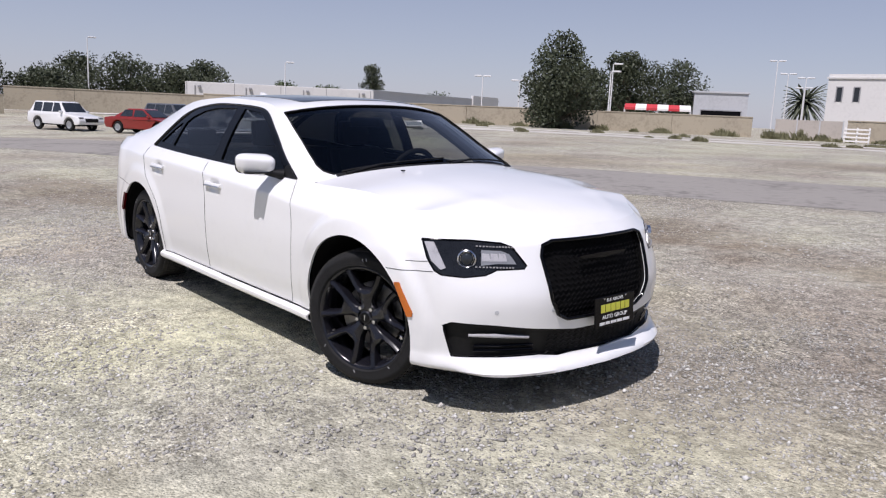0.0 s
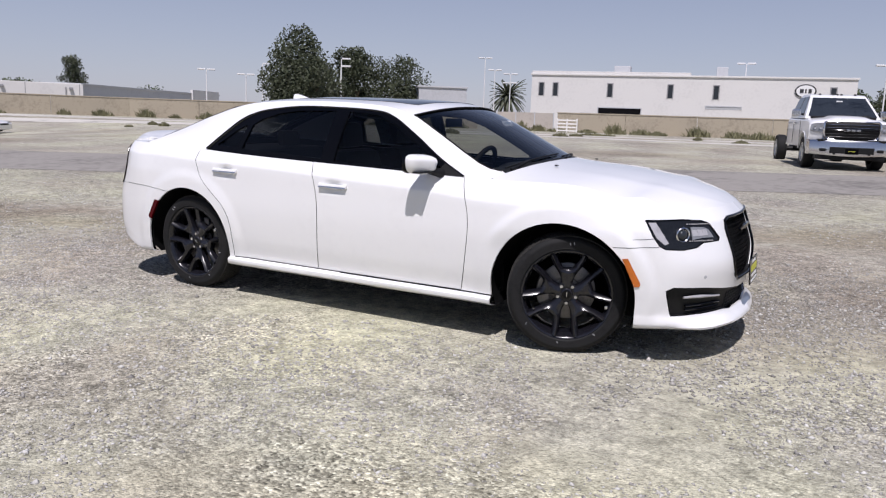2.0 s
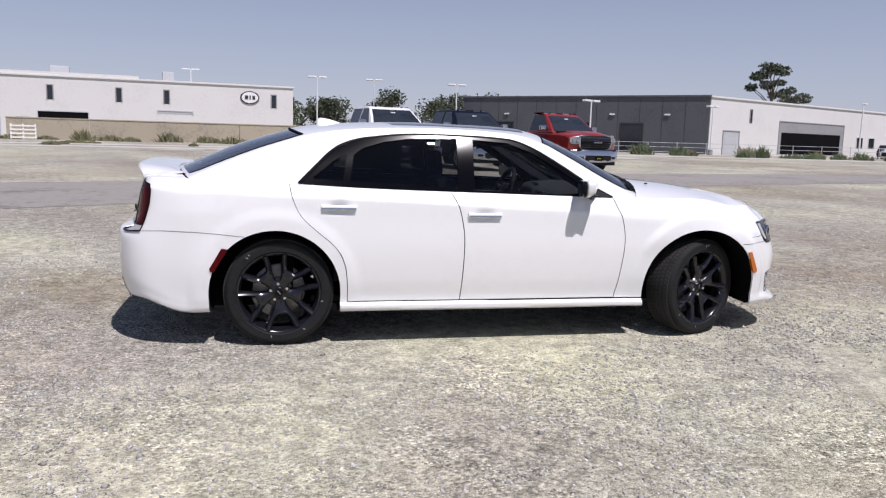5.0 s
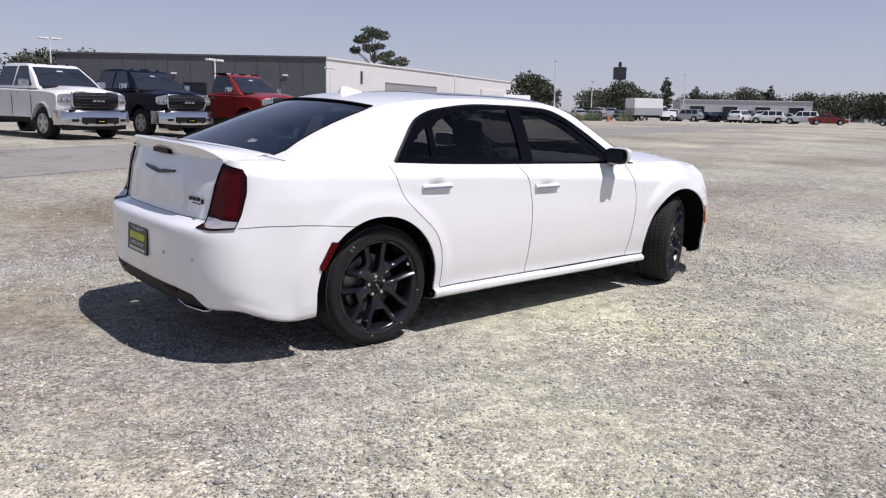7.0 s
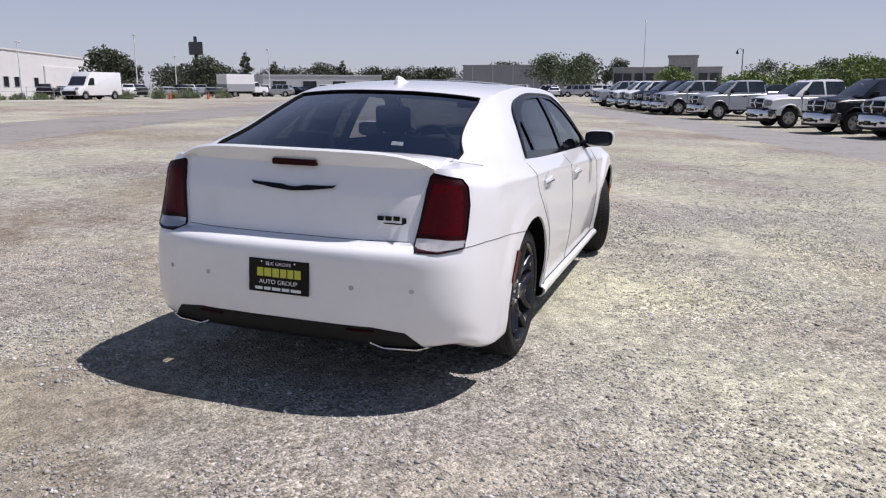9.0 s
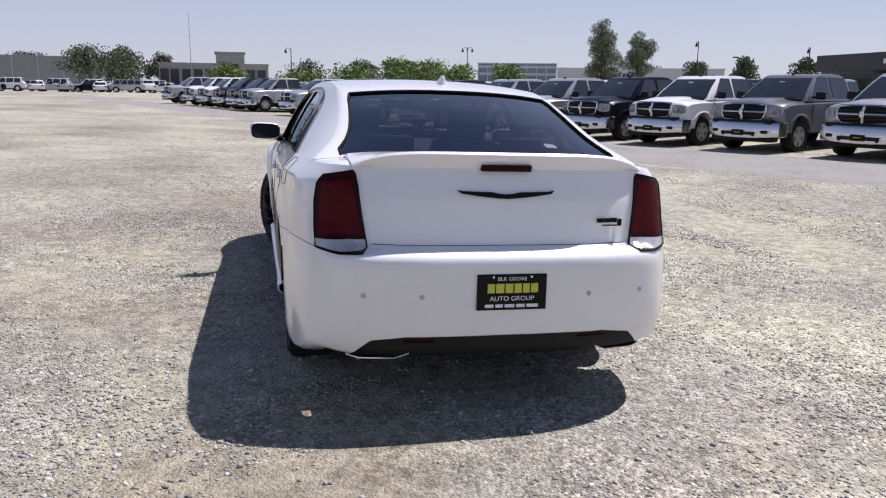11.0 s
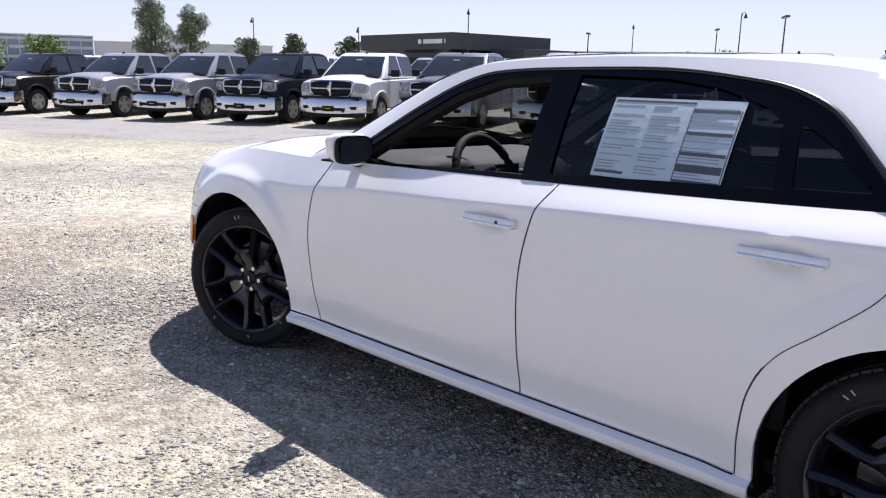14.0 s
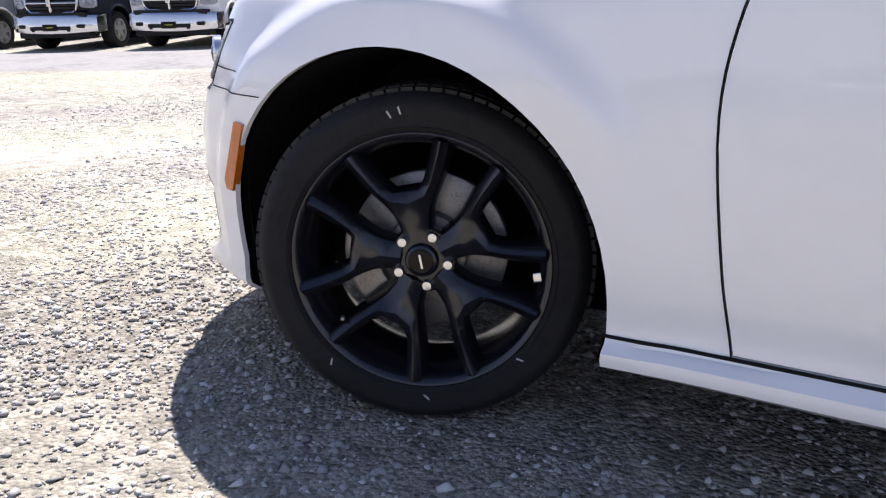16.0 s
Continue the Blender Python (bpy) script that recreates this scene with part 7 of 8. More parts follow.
OAK = "dense dark green oak with a broken outline"
tree(-43.1, 51.1, 8.6, 8.4, LEAF_DARK, 11, label="tall dense dark tree over the perimeter wall", trunk_share=0.10, count=5200, size=0.26)
tree(-43.2, 49.6, 4.4, 7.2, LEAF_DARK, 12, label="broad dark shrubby tree at the wall", trunk_share=0.05, count=3000, size=0.24)
tree(-57.8, 80.2, 9.8, 9.0, LEAF_DARK, 13, label=OAK, trunk_share=0.15, count=3200)
tree(-53.0, 85.0, 9.2, 10.5, LEAF_DARK, 14, label=OAK, trunk_share=0.12, count=3600)
tree(-61.5, 77.5, 7.6, 8.0, LEAF_DARK, 15, label=OAK, trunk_share=0.12)
tree(-59, 84, 4.6, 8, LEAF_MID, 16, label="low green tree behind the wall", trunk_share=0.1)
tree(-64, 88, 4.9, 7, LEAF_MID, 17, label="low green tree behind the wall", trunk_share=0.1)
for k, (x, y, h, w) in enumerate(((-112.6, 17.5, 6.6, 9), (-112, 25, 4.2, 9), (-120, 31.5, 7.0, 11), (-118, 38.5, 7.2, 11), (-115, 44.0, 6.2, 9), (-115, 48.5, 7.2, 10), (-112, 9, 5.8, 9))):
    tree(x, y, h, w, LEAF_DARK, 20 + k, label="dark green tree in the row beyond the wall", trunk_share=0.1, count=2200, size=0.36)
tree(-126.2, 88.6, 10.2, 5.2, LEAF_DARK, 31, label="dark conifer rising behind the showroom", trunk_share=0.2, count=1600, size=0.34)
for k, (x, y, h, w) in enumerate(((-128, 70, 5.4, 7), (-135, 84, 5.2, 8), (-121, 101, 4.8, 8))):
    tree(x, y, h, w, LEAF_MID, 33 + k, label="green tree top behind the low showroom", trunk_share=0.3, count=1300, size=0.36)
for k, (x, y, h, w) in enumerate(((-1, 108, 6.8, 9), (5, 106, 6.4, 8), (13, 103, 7.8, 8), (20.5, 104, 6.4, 8), (25, 112, 8.2, 9), (33, 120, 9.0, 12))):
    tree(x, y, h, w, LEAF_DARK if k != 0 else LEAF_MID, 40 + k, label="dark green tree between the halls", trunk_share=0.12, count=2000, size=0.34)
open_oak(71.6, 101.6, 13.4, 9.4, 50)
for k, (x, y, h, w) in enumerate(((118, 88, 7.2, 9), (128, 92, 6.0, 8), (145, 108, 6, 10), (176, 120, 6, 12), (185, 108, 6.5, 12), (196, 100, 6, 12), (190, 86, 6.5, 12), (200, 84, 6, 12), (205, 70, 7, 12), (200, 52, 8, 13), (172, 26.8, 9.0, 9), (174, 20, 8.2, 9),
                                  (165, 60, 5.5, 10), (215, 90, 7, 12), (182, 98, 7.5, 12), (206, 93, 7, 13), (211, 80, 7.6, 13), (214, 66, 7, 13), (212, 58, 8, 12), (190, 115, 7, 13), (170, 126, 7, 12), (160, 128, 6.4, 12), (204, 104, 7.4, 13))):
    tree(x, y, h, w, LEAF_DARK, 60 + k, label="distant dark green tree on the skyline", trunk_share=0.12, count=1200, size=0.5)
tree(89.0, 83.2, 7.0, 8.0, LEAF_DARK, 58, label="dark green tree behind the white wing", trunk_share=0.12, count=1600, size=0.4)
tree(93.5, 84.2, 6.0, 6.0, LEAF_DARK, 59, label="dark green tree behind the white wing", trunk_share=0.12, count=1200, size=0.4)
for k, (x, y, h) in enumerate(((162, 117, 9), (171, 113, 10.5), (180, 110, 8.5), (186, 100, 8), (178, 117, 8), (192, 96, 9))):
    tree(x, y, h, 3.6, LEAF_DARK, 80 + k, label="slim dark conifer on the skyline", trunk_share=0.08, count=700, size=0.4)
for k, (x, y, h, w) in enumerate(((82, -9.5, 3.6, 6), (83.3, -14.6, 4.6, 6), (85, -19, 4.2, 6.5), (88, -23.5, 3.8, 6), (90, -30, 4.4, 5), (112, 4, 4.4, 6), (79, -4, 3.0, 6))):
    tree(x, y, h, w, LEAF_BRIGHT, 90 + k, label="bright green young tree behind the pickups", trunk_share=0.15, count=1500, size=0.28)
tree(104, -49.4, 11.6, 6.2, LEAF_POPLAR, 100, label="tall light green poplar behind the pickups", trunk_share=0.14, count=6000, size=0.20)
tree(101.8, -54, 9.9, 5.6, LEAF_POPLAR, 101, label="light green poplar behind the pickups", trunk_share=0.14, count=5000, size=0.20)
for k, (x, y, h, w) in enumerate(((112, -70, 6, 6), (108, -76, 7, 5), (135, 22, 7, 9), (140, 28, 7.5, 9), (96, -78, 6.5, 5), (150, -20, 6, 9), (155, -10, 6.5, 9), (152, -28, 5.6, 8), (30, -125, 6, 9), (-2, -122, 5, 8), (55, -122, 5.5, 8), (140, -75, 7, 7), (-18, -95, 5.6, 7))):
    tree(x, y, h, w, LEAF_MID, 110 + k, label="green tree among the far showrooms", trunk_share=0.15, count=1200, size=0.36)
palm = thing("palm_tree", stand(-59.1, 131.4), "date palm with a rounded fan of fronds", "palm", "trees round the lot")
part("trunk", tube([(0, 0, 0), (0, 0, 5.6)], [0.40, 0.32], 10), BARK, palm)
for k in range(78):
    a, up = k * 2.399, 1.5 - 2.2 * (k / 78)
    pts = [Vector((math.cos(a) * q, math.sin(a) * q, 5.6 + q * up - 0.17 * q * q)) for q in (0, 0.9, 1.8, 2.7, 3.5)]
    side = Vector((-math.sin(a), math.cos(a), 0))
    bm = bmesh.new()
    rows = [(bm.verts.new(p - side * w + Vector((0, 0, -0.12))), bm.verts.new(p), bm.verts.new(p + side * w + Vector((0, 0, -0.12)))) for p, w in zip(pts, (0.07, 0.24, 0.28, 0.22, 0.03))]
    for r0, r1 in zip(rows, rows[1:]):
        bm.faces.new((r0[0], r0[1], r1[1], r1[0])), bm.faces.new((r0[1], r0[2], r1[2], r1[1]))
    part("frond", bm, LEAF_PALM, palm)


def weed_clump(x, y, w, h, seed, mat=DRY_WEED, label="dry grey-green weed clump growing from the ground"):
    r = np.random.RandomState(seed)
    verts, faces = [], []
    for k in range(150):
        a, q = r.rand() * 6.283, w * 0.5 * r.rand() ** 0.7
        bx, by = q * math.cos(a), q * math.sin(a) * 0.7
        hh = h * (0.35 + 0.65 * r.rand()) * (1 - 0.5 * (q / (w * 0.5)) ** 2)
        lx, ly = r.normal(size=2) * 0.25 * h
        s = 0.03 + 0.04 * r.rand()
        i = len(verts)
        verts += [(bx - s, by, 0), (bx + s, by + s * 0.5, 0), (bx + lx * 0.5 + s, by + ly * 0.5, hh * 0.6), (bx + lx, by + ly, hh)]
        faces += [(i, i + 1, i + 2), (i, i + 2, i + 3)]
    t = raw_mesh("weed_clump", verts, faces, [mat])
    t.matrix_basis = stand(x, y)
    return tagged(t, label, "weeds", "weeds along the wall")


fence_frame, fence_length = face_frame((27, 63.5), (76, 54.5))
fence = thing("metal_fence", fence_frame, "low grey metal rail fence along the verge", "fence")
for k in range(19):
    x = fence_length * k / 18
    part("post", tube([(x, 0, 0), (x, 0, 1.25)], 0.03, 6), LIGHT_GREY, fence)
for z in (0.35, 0.8, 1.2):
    part("rail", tube([(0, 0, z), (fence_length, 0, z)], 0.022, 6), LIGHT_GREY, fence)


wr = random.Random(3)
for k in range(46):
    q = k / 45
    x = 20 - 85 * q + wr.uniform(-1.5, 1.5)
    y = float(np.interp(x, [-72, -60, -43.5, -31, -23.5, 1, 34], [30, 46.5, 57, 63, 64.6, 69.5, 74])) - wr.uniform(1.2, 5.5)
    weed_clump(x, y, wr.uniform(0.8, 2.6), wr.uniform(0.4, 1.1), 300 + k)
for k in range(26):
    x = wr.uniform(-40, 22)
    y = 0.32 * x + 46 + wr.uniform(-9, 6)
    weed_clump(x, y, wr.uniform(0.5, 1.2), wr.uniform(0.15, 0.4), 360 + k)
for k in range(24):
    q = k / 23
    weed_clump(30 + 44 * q + wr.uniform(-1, 1), 60 - 8 * q + wr.uniform(-3, 2), wr.uniform(1.2, 2.8), wr.uniform(0.6, 1.5), 400 + k, LEAF_MID if k % 3 else DRY_WEED, "green shrub clump in the verge")
pallet = thing("wooden_pallet", stand(-21, 60.5, 15), "weathered white wooden pallet frame leaning upright", "pallet")
for z in (0.1, 0.4, 0.7, 1.0):
    part("slat", boxed(-0.9, 0.9, -0.03, 0.03, z, z + 0.12), WHITE_CLOTH, pallet)
for x in (-0.85, 0.0, 0.85):
    part("upright", boxed(x - 0.06, x + 0.06, 0.03, 0.12, 0, 1.2), WHITE_CLOTH, pallet)


# ---- pickups and other parked vehicles ----
def truck_wheel(parent, x, y, r, wide, rim_mat, side, spokes=5):
    w = new("wheel")
    w.parent = parent
    w.matrix_basis = pose(x, y, r, 0, 0, 0 if side > 0 else 180)
    part("tyre", lathe_open([(r * 0.60, -wide / 2), (r * 0.70, -wide / 2 - 0.01), (r * 0.93, -wide / 2), (r, -wide / 2 + 0.05), (r, wide / 2 - 0.05), (r * 0.93, wide / 2), (r * 0.70, wide / 2 + 0.01), (r * 0.60, wide / 2)], 28), TYRE, w, smooth=True)
    h = wide / 2
    rim = part("rim", lathe([(r * 0.615, h - 0.02), (r * 0.61, h + 0.004), (r * 0.575, h + 0.002), (r * 0.555, h - 0.03), (r * 0.54, h - 0.10), (0.0, h - 0.10)], 28), rim_mat if not spokes else BRAKE, w, smooth=True)
    if spokes:
        part("rim_lip", lathe_open([(r * 0.615, h - 0.01), (r * 0.61, h + 0.006), (r * 0.575, h + 0.005), (r * 0.555, h - 0.028)], 28), rim_mat, rim, smooth=True)
        part("brake_disc", lathe([(0.0, h - 0.085), (r * 0.50, h - 0.085), (r * 0.50, h - 0.08), (0.0, h - 0.08)], 20), LINER, w)
    for k in range(spokes):
        bm = prism([(-0.060, r * 0.10), (-0.045, r * 0.30), (-0.058, r * 0.58), (-0.020, r * 0.585), (-0.012, r * 0.42), (0.012, r * 0.42), (0.020, r * 0.585), (0.058, r * 0.58), (0.045, r * 0.30), (0.060, r * 0.10)], h - 0.05, h - 0.005)
        bmesh.ops.transform(bm, matrix=Matrix.Rotation(2 * math.pi * k / spokes, 4, "Y"), verts=bm.verts)
        part("spoke", bm, rim_mat, rim)
    part("centre_cap", lathe([(0.0, h + 0.004), (r * 0.14, h + 0.002), (r * 0.17, h - 0.02), (r * 0.17, h - 0.08), (0.0, h - 0.08)], 16), rim_mat, rim, smooth=True)
    return w


def arc_notch(xc, zc, r, z0, n=10):
    """The edge of a wheel opening in a side outline, going towards +x along the bottom."""
    a0 = math.asin(max(-1, (z0 - zc) / r))
    return [(xc - r * math.cos(a0 + (math.pi - 2 * a0) * k / n), zc + r * math.sin(a0 + (math.pi - 2 * a0) * k / n)) for k in range(n + 1)]


def tapered(outline, y0, y1, z0, z1, bevel=0.03):
    """A cabin block: the side outline drawn out between half-widths y0 at z0 and y1 at z1."""
    bm = bmesh.new()
    def wide(z):
        return y0 + (y1 - y0) * (z - z0) / (z1 - z0)
    a, b = [bm.verts.new((x, wide(z), z)) for x, z in outline], [bm.verts.new((x, -wide(z), z)) for x, z in outline]
    bm.faces.new(a), bm.faces.new(b[::-1])
    n = len(outline)
    for i in range(n):
        bm.faces.new((a[i], b[i], b[(i + 1) % n], a[(i + 1) % n]))
    bmesh.ops.recalc_face_normals(bm, faces=bm.faces)
    if bevel:
        es = [e for e in bm.edges if len(e.link_faces) == 2 and e.calc_face_angle() > 0.25]
        bmesh.ops.bevel(bm, geom=es, offset=bevel, segments=2, affect="EDGES", profile=0.6)
    return bm


def pane(points, out):
    """A thin glass panel over 3D corner points, pushed out along its normal."""
    pts = [Vector(p) for p in points]
    n = (pts[1] - pts[0]).cross(pts[2] - pts[0]).normalized()
    bm = bmesh.new()
    a, b = [bm.verts.new(p + n * out) for p in pts], [bm.verts.new(p - n * 0.012) for p in pts]
    bm.faces.new(a), bm.faces.new(b[::-1])
    for i in range(len(pts)):
        j = (i + 1) % len(pts)
        bm.faces.new((a[i], b[i], b[j], a[j]))
    return bm


def rounded(points, radius=0.05, n=4):
    """A closed outline with its corners rounded."""
    out = []
    pts = [Vector(p) for p in points]
    for i, p in enumerate(pts):
        a, b = (pts[i - 1] - p), (pts[(i + 1) % len(pts)] - p)
        a, b = p + a.normalized() * min(radius, a.length / 2), p + b.normalized() * min(radius, b.length / 2)
        out += [tuple(a * (1 - t) ** 2 + p * 2 * t * (1 - t) + b * t * t) for t in [k / n for k in range(n + 1)]]
    return out


def pickup(m, paint, label, crew=True, bed=True, heavy=False, group="pickups parked in a row"):
    """A pickup that faces +x with its grille at x = 0."""
    t = thing("pickup_truck", m, label, "pickup truck", group)
    r = 0.405 if not heavy else 0.42
    up = 0.0 if not heavy else 0.07
    fx, back = -0.98, (-3.42 if crew else -2.72)
    rx = -4.60 if crew else -4.35
    sill, belt, roof_z = 0.50 + up, 1.27 + up, 1.93 + up
    end = -5.80 if bed else back
    nose = [(-0.10, sill + 0.05), (-0.03, 0.80 + up), (0.0, 0.95 + up), (-0.015, 1.10 + up), (-0.05, 1.185 + up), (-0.12, 1.228 + up), (-0.28, 1.255 + up), (-0.50, 1.272 + up), (-0.75, 1.286 + up), (-1.05, 1.298 + up), (-1.38, 1.305 + up)]
    top = [(back, belt)]
    if bed:
        top += [(back - 0.02, belt + 0.10), (end, belt + 0.10), (end, 0.66 + up)]
        bottom = [(end + 0.25, sill + 0.02)] + arc_notch(rx, r, 0.50, sill)
    else:
        top += [(back, sill)]
        bottom = []
    bottom += arc_notch(fx, r, 0.52, sill)

    def bend(x, y, z):
        w = abs(y) / 0.99
        x2 = x - 0.25 * w ** 2.6 * max(0.0, min(1.0, (x + 1.0) / 0.9))
        z2 = z
        if x > -1.6 and z > belt - 0.20:
            z2 -= 0.085 * w ** 2.2 * min(1.0, (z - belt + 0.20) / 0.15)
            z2 += 0.042 * (1 - ease(0.36, 0.52, abs(y))) * ease(0.10, 0.40, -x) * ease(belt - 0.10, belt, z)
        edge = ease(0.90, 0.99, abs(y))
        if z > belt - 0.3:
            z2 -= 0.035 * edge ** 2
        return Vector((x2, y - math.copysign(0.03, y) * ease(belt - 0.25, belt + 0.05, z) * edge, z2))
    ys = [-0.99, -0.975, -0.94, -0.86, -0.74, -0.60, -0.52, -0.44, -0.36, -0.18, 0, 0.18, 0.36, 0.44, 0.52, 0.60, 0.74, 0.86, 0.94, 0.975, 0.99]
    outline = nose + top + bottom
    body_bm = bmesh.new()
    rings = [[body_bm.verts.new(bend(x, y, z)) for x, z in outline] for y in ys]
    n = len(outline)
    for r0, r1 in zip(rings, rings[1:]):
        for i in range(n):
            body_bm.faces.new((r0[i], r0[(i + 1) % n], r1[(i + 1) % n], r1[i]))
    body_bm.faces.new(rings[0]), body_bm.faces.new(rings[-1][::-1])
    body = part("body", body_bm, paint, t, smooth=True)

    def front(y, z, out=0.0):
        x = float(np.interp(z, [q[1] for q in nose[:6]], [q[0] for q in nose[:6]]))
        p = bend(x, y, z)
        return Vector((p.x + out, y, z))

    def on_front(points, out, deep=0.05):
        bm = bmesh.new()
        fr, bk = [bm.verts.new(front(y, z, out)) for y, z in points], [bm.verts.new(front(y, z, -deep)) for y, z in points]
        bm.faces.new(fr), bm.faces.new(bk[::-1])
        for i in range(len(points)):
            j = (i + 1) % len(points)
            bm.faces.new((fr[i], bk[i], bk[j], fr[j]))
        return bm
    cab_side = [(-1.18, belt - 0.03), (-1.55, belt + 0.30), (-1.93, roof_z - 0.09), (-2.05, roof_z - 0.025), (-2.25, roof_z), (-2.8, roof_z + 0.012), (back + 0.32, roof_z), (back + 0.15, roof_z - 0.05), (back + 0.02, belt)]
    z0, z1 = belt, roof_z
    cab = part("cab", tapered(cab_side, 0.94, 0.70, z0, z1, 0.045), paint, t, smooth=True)

    def wide(z):
        return 0.94 + (0.70 - 0.94) * (z - z0) / (z1 - z0)
    a, b = belt + 0.045, roof_z - 0.10

    def wsx(z):
        return float(np.interp(z, [belt - 0.03, belt + 0.30, roof_z - 0.09], [-1.18, -1.55, -1.93]))
    screen = bmesh.new()
    grid = []
    for k in range(5):
        z = a + (b - a) * k / 4
        grid.append([screen.verts.new((wsx(z) + 0.022 + 0.05 * (1 - w * w), w * (wide(z) - 0.075), z)) for w in (-1, -0.9, -0.6, -0.3, 0, 0.3, 0.6, 0.9, 1)])
    for g0, g1 in zip(grid, grid[1:]):
        for k in range(8):
            screen.faces.new((g0[k], g0[k + 1], g1[k + 1], g1[k]))
    part("windshield", screen, CAR_GLASS, cab, "dark windshield", smooth=True)
    for y in (-0.45, 0.2):
        part("wiper", tube([(wsx(a) + 0.085, y, a + 0.0), (wsx(a) + 0.075, y + 0.45, a + 0.03)], 0.012, 5), BLACK_PLASTIC, cab)
    part("cowl", boxed(-1.34, -1.10, -0.80, 0.80, belt - 0.02, belt + 0.045, bevel=0.012), BLACK_PLASTIC, cab, "black cowl panel")
    cuts = [(-1.52, -2.42, -1.97), (-2.50, back + 0.12, -2.50)] if crew else [(-1.52, back + 0.12, -1.97)]
    for side in (1, -1):
        for xa, xb, xt in cuts:
            q = [(xa, side * wide(a + 0.02), a + 0.02), (xb, side * wide(a + 0.02), a + 0.02), (xb + 0.03, side * wide(b + 0.02), b + 0.02), (xt, side * wide(b + 0.02), b + 0.02)]
            part("side_window", pane(q if side < 0 else q[::-1], 0.008), CAR_GLASS, cab, "dark side window")
        door_x = [-1.48, -2.46, back + 0.06] if crew else [-1.48, back + 0.06]
        for x in door_x:
            part("door_line", boxed(x - 0.006, x + 0.006, side * 0.985, side * 0.993, sill + 0.08, belt - 0.10), SEAM, body)
        for x in door_x[1:]:
            part("door_handle", boxed(x + 0.10, x + 0.30, side * 0.975, side * 1.012, belt - 0.17, belt - 0.12, bevel=0.01), BLACK_PLASTIC if not heavy else CHROME, body)
        mirror = part("mirror", boxed(-1.62, -1.50, side * 0.99, side * 1.22, belt + 0.03, belt + 0.22, bevel=0.04), CHROME if heavy else BLACK_PLASTIC, cab, "large door mirror")
        part("mirror_arm", boxed(-1.58, -1.52, side * 0.86, side * 1.0, belt + 0.06, belt + 0.11), BLACK_PLASTIC, mirror)
        shape = [(0.655, 1.13), (0.86, 1.12), (0.955, 1.085), (0.965, 0.93), (0.90, 0.885), (0.76, 0.88), (0.64, 0.91)]
        lamp = part("headlamp", on_front([(side * y, z + up) for y, z in rounded(shape, 0.03, 2)], 0.022), HEAD_LENS, t, "clear headlamp in dark bezel")
        for y, rad in ((0.735, 0.045), (0.865, 0.038)):
            bowl = lathe([(0.0, 0.006), (rad * 0.5, 0.010), (rad, 0.022), (rad * 1.05, 0.010), (rad * 1.05, -0.01), (0.0, -0.01)], 14, "x")
            bmesh.ops.translate(bowl, vec=front(side * y, 1.005 + up, 0.020), verts=bowl.verts)
            part("reflector_bowl", bowl, LAMP_LENS, lamp)
        part("indicator", on_front([(side * y, z + up) for y, z in ((0.92, 1.07), (0.957, 1.06), (0.957, 0.95), (0.92, 0.93))], 0.027), LAMP_LENS, lamp)
        for xc, rad in ((fx, 0.535),) + (((rx, 0.515),) if bed else ()):
            part("arch_lip", tube([(xc + rad * math.cos(u), side * 0.985, r + rad * math.sin(u)) for u in np.linspace(0.18, math.pi - 0.18, 14)], 0.025, 5), paint, body)
            part("arch_lining", boxed(xc - 0.49, xc + 0.49, side * 0.55, side * 0.62, 0.35, 0.95), LINER, t)
        if bed:
            part("tail_lamp", boxed(end - 0.01, end + 0.08, side * 0.86, side * 0.985, belt - 0.38, belt + 0.02, bevel=0.01), RED_LENS, t)
    # grille: a rounded bright frame with a cross, dark mesh behind
    gz0, gz1, gw, gb = (0.785, 1.175, 0.60, 0.52) if not heavy else (0.775, 1.238, 0.66, 0.60)
    ring = rounded([(-gw, gz1), (gw, gz1), (gw, gz0 + 0.16), (gb, gz0), (-gb, gz0), (-gw, gz0 + 0.16)], 0.09, 4)
    back_bm = bmesh.new()
    cols = []
    for y in np.linspace(-gw, gw, 15):
        low = gz0 + 0.16 * max(0.0, (abs(y) - gb) / (gw - gb))
        cols.append([back_bm.verts.new(front(y, low + (gz1 - low) * k / 6, 0.012)) for k in range(7)])
    for c0, c1 in zip(cols, cols[1:]):
        for k in range(6):
            back_bm.faces.new((c0[k], c1[k], c1[k + 1], c0[k + 1]))
    g = part("grille", back_bm, BLACK_PLASTIC, t, "dark grille mesh")
    for k in range(1, 6):
        zb = gz0 + (gz1 - gz0) * k / 6
        part("grille_slat", tube([front(y, zb, 0.018) for y in np.linspace(-gb, gb, 7)], 0.007, 4), GLOSS_BLACK if not heavy else CHROME, g)
    trim = CHROME
    part("grille_frame", tube([front(y, z, 0.018) for y, z in ring + ring[:2]], 0.027, 6), trim, g, "chrome grille frame", smooth=True)
    zc = (gz0 + gz1) / 2 + 0.015
    part("grille_bar", tube([front(y, zc, 0.022) for y in np.linspace(-gw + 0.02, gw - 0.02, 9)], 0.021, 6), trim if not heavy else GLOSS_BLACK, g, "grille crossbar", smooth=True)
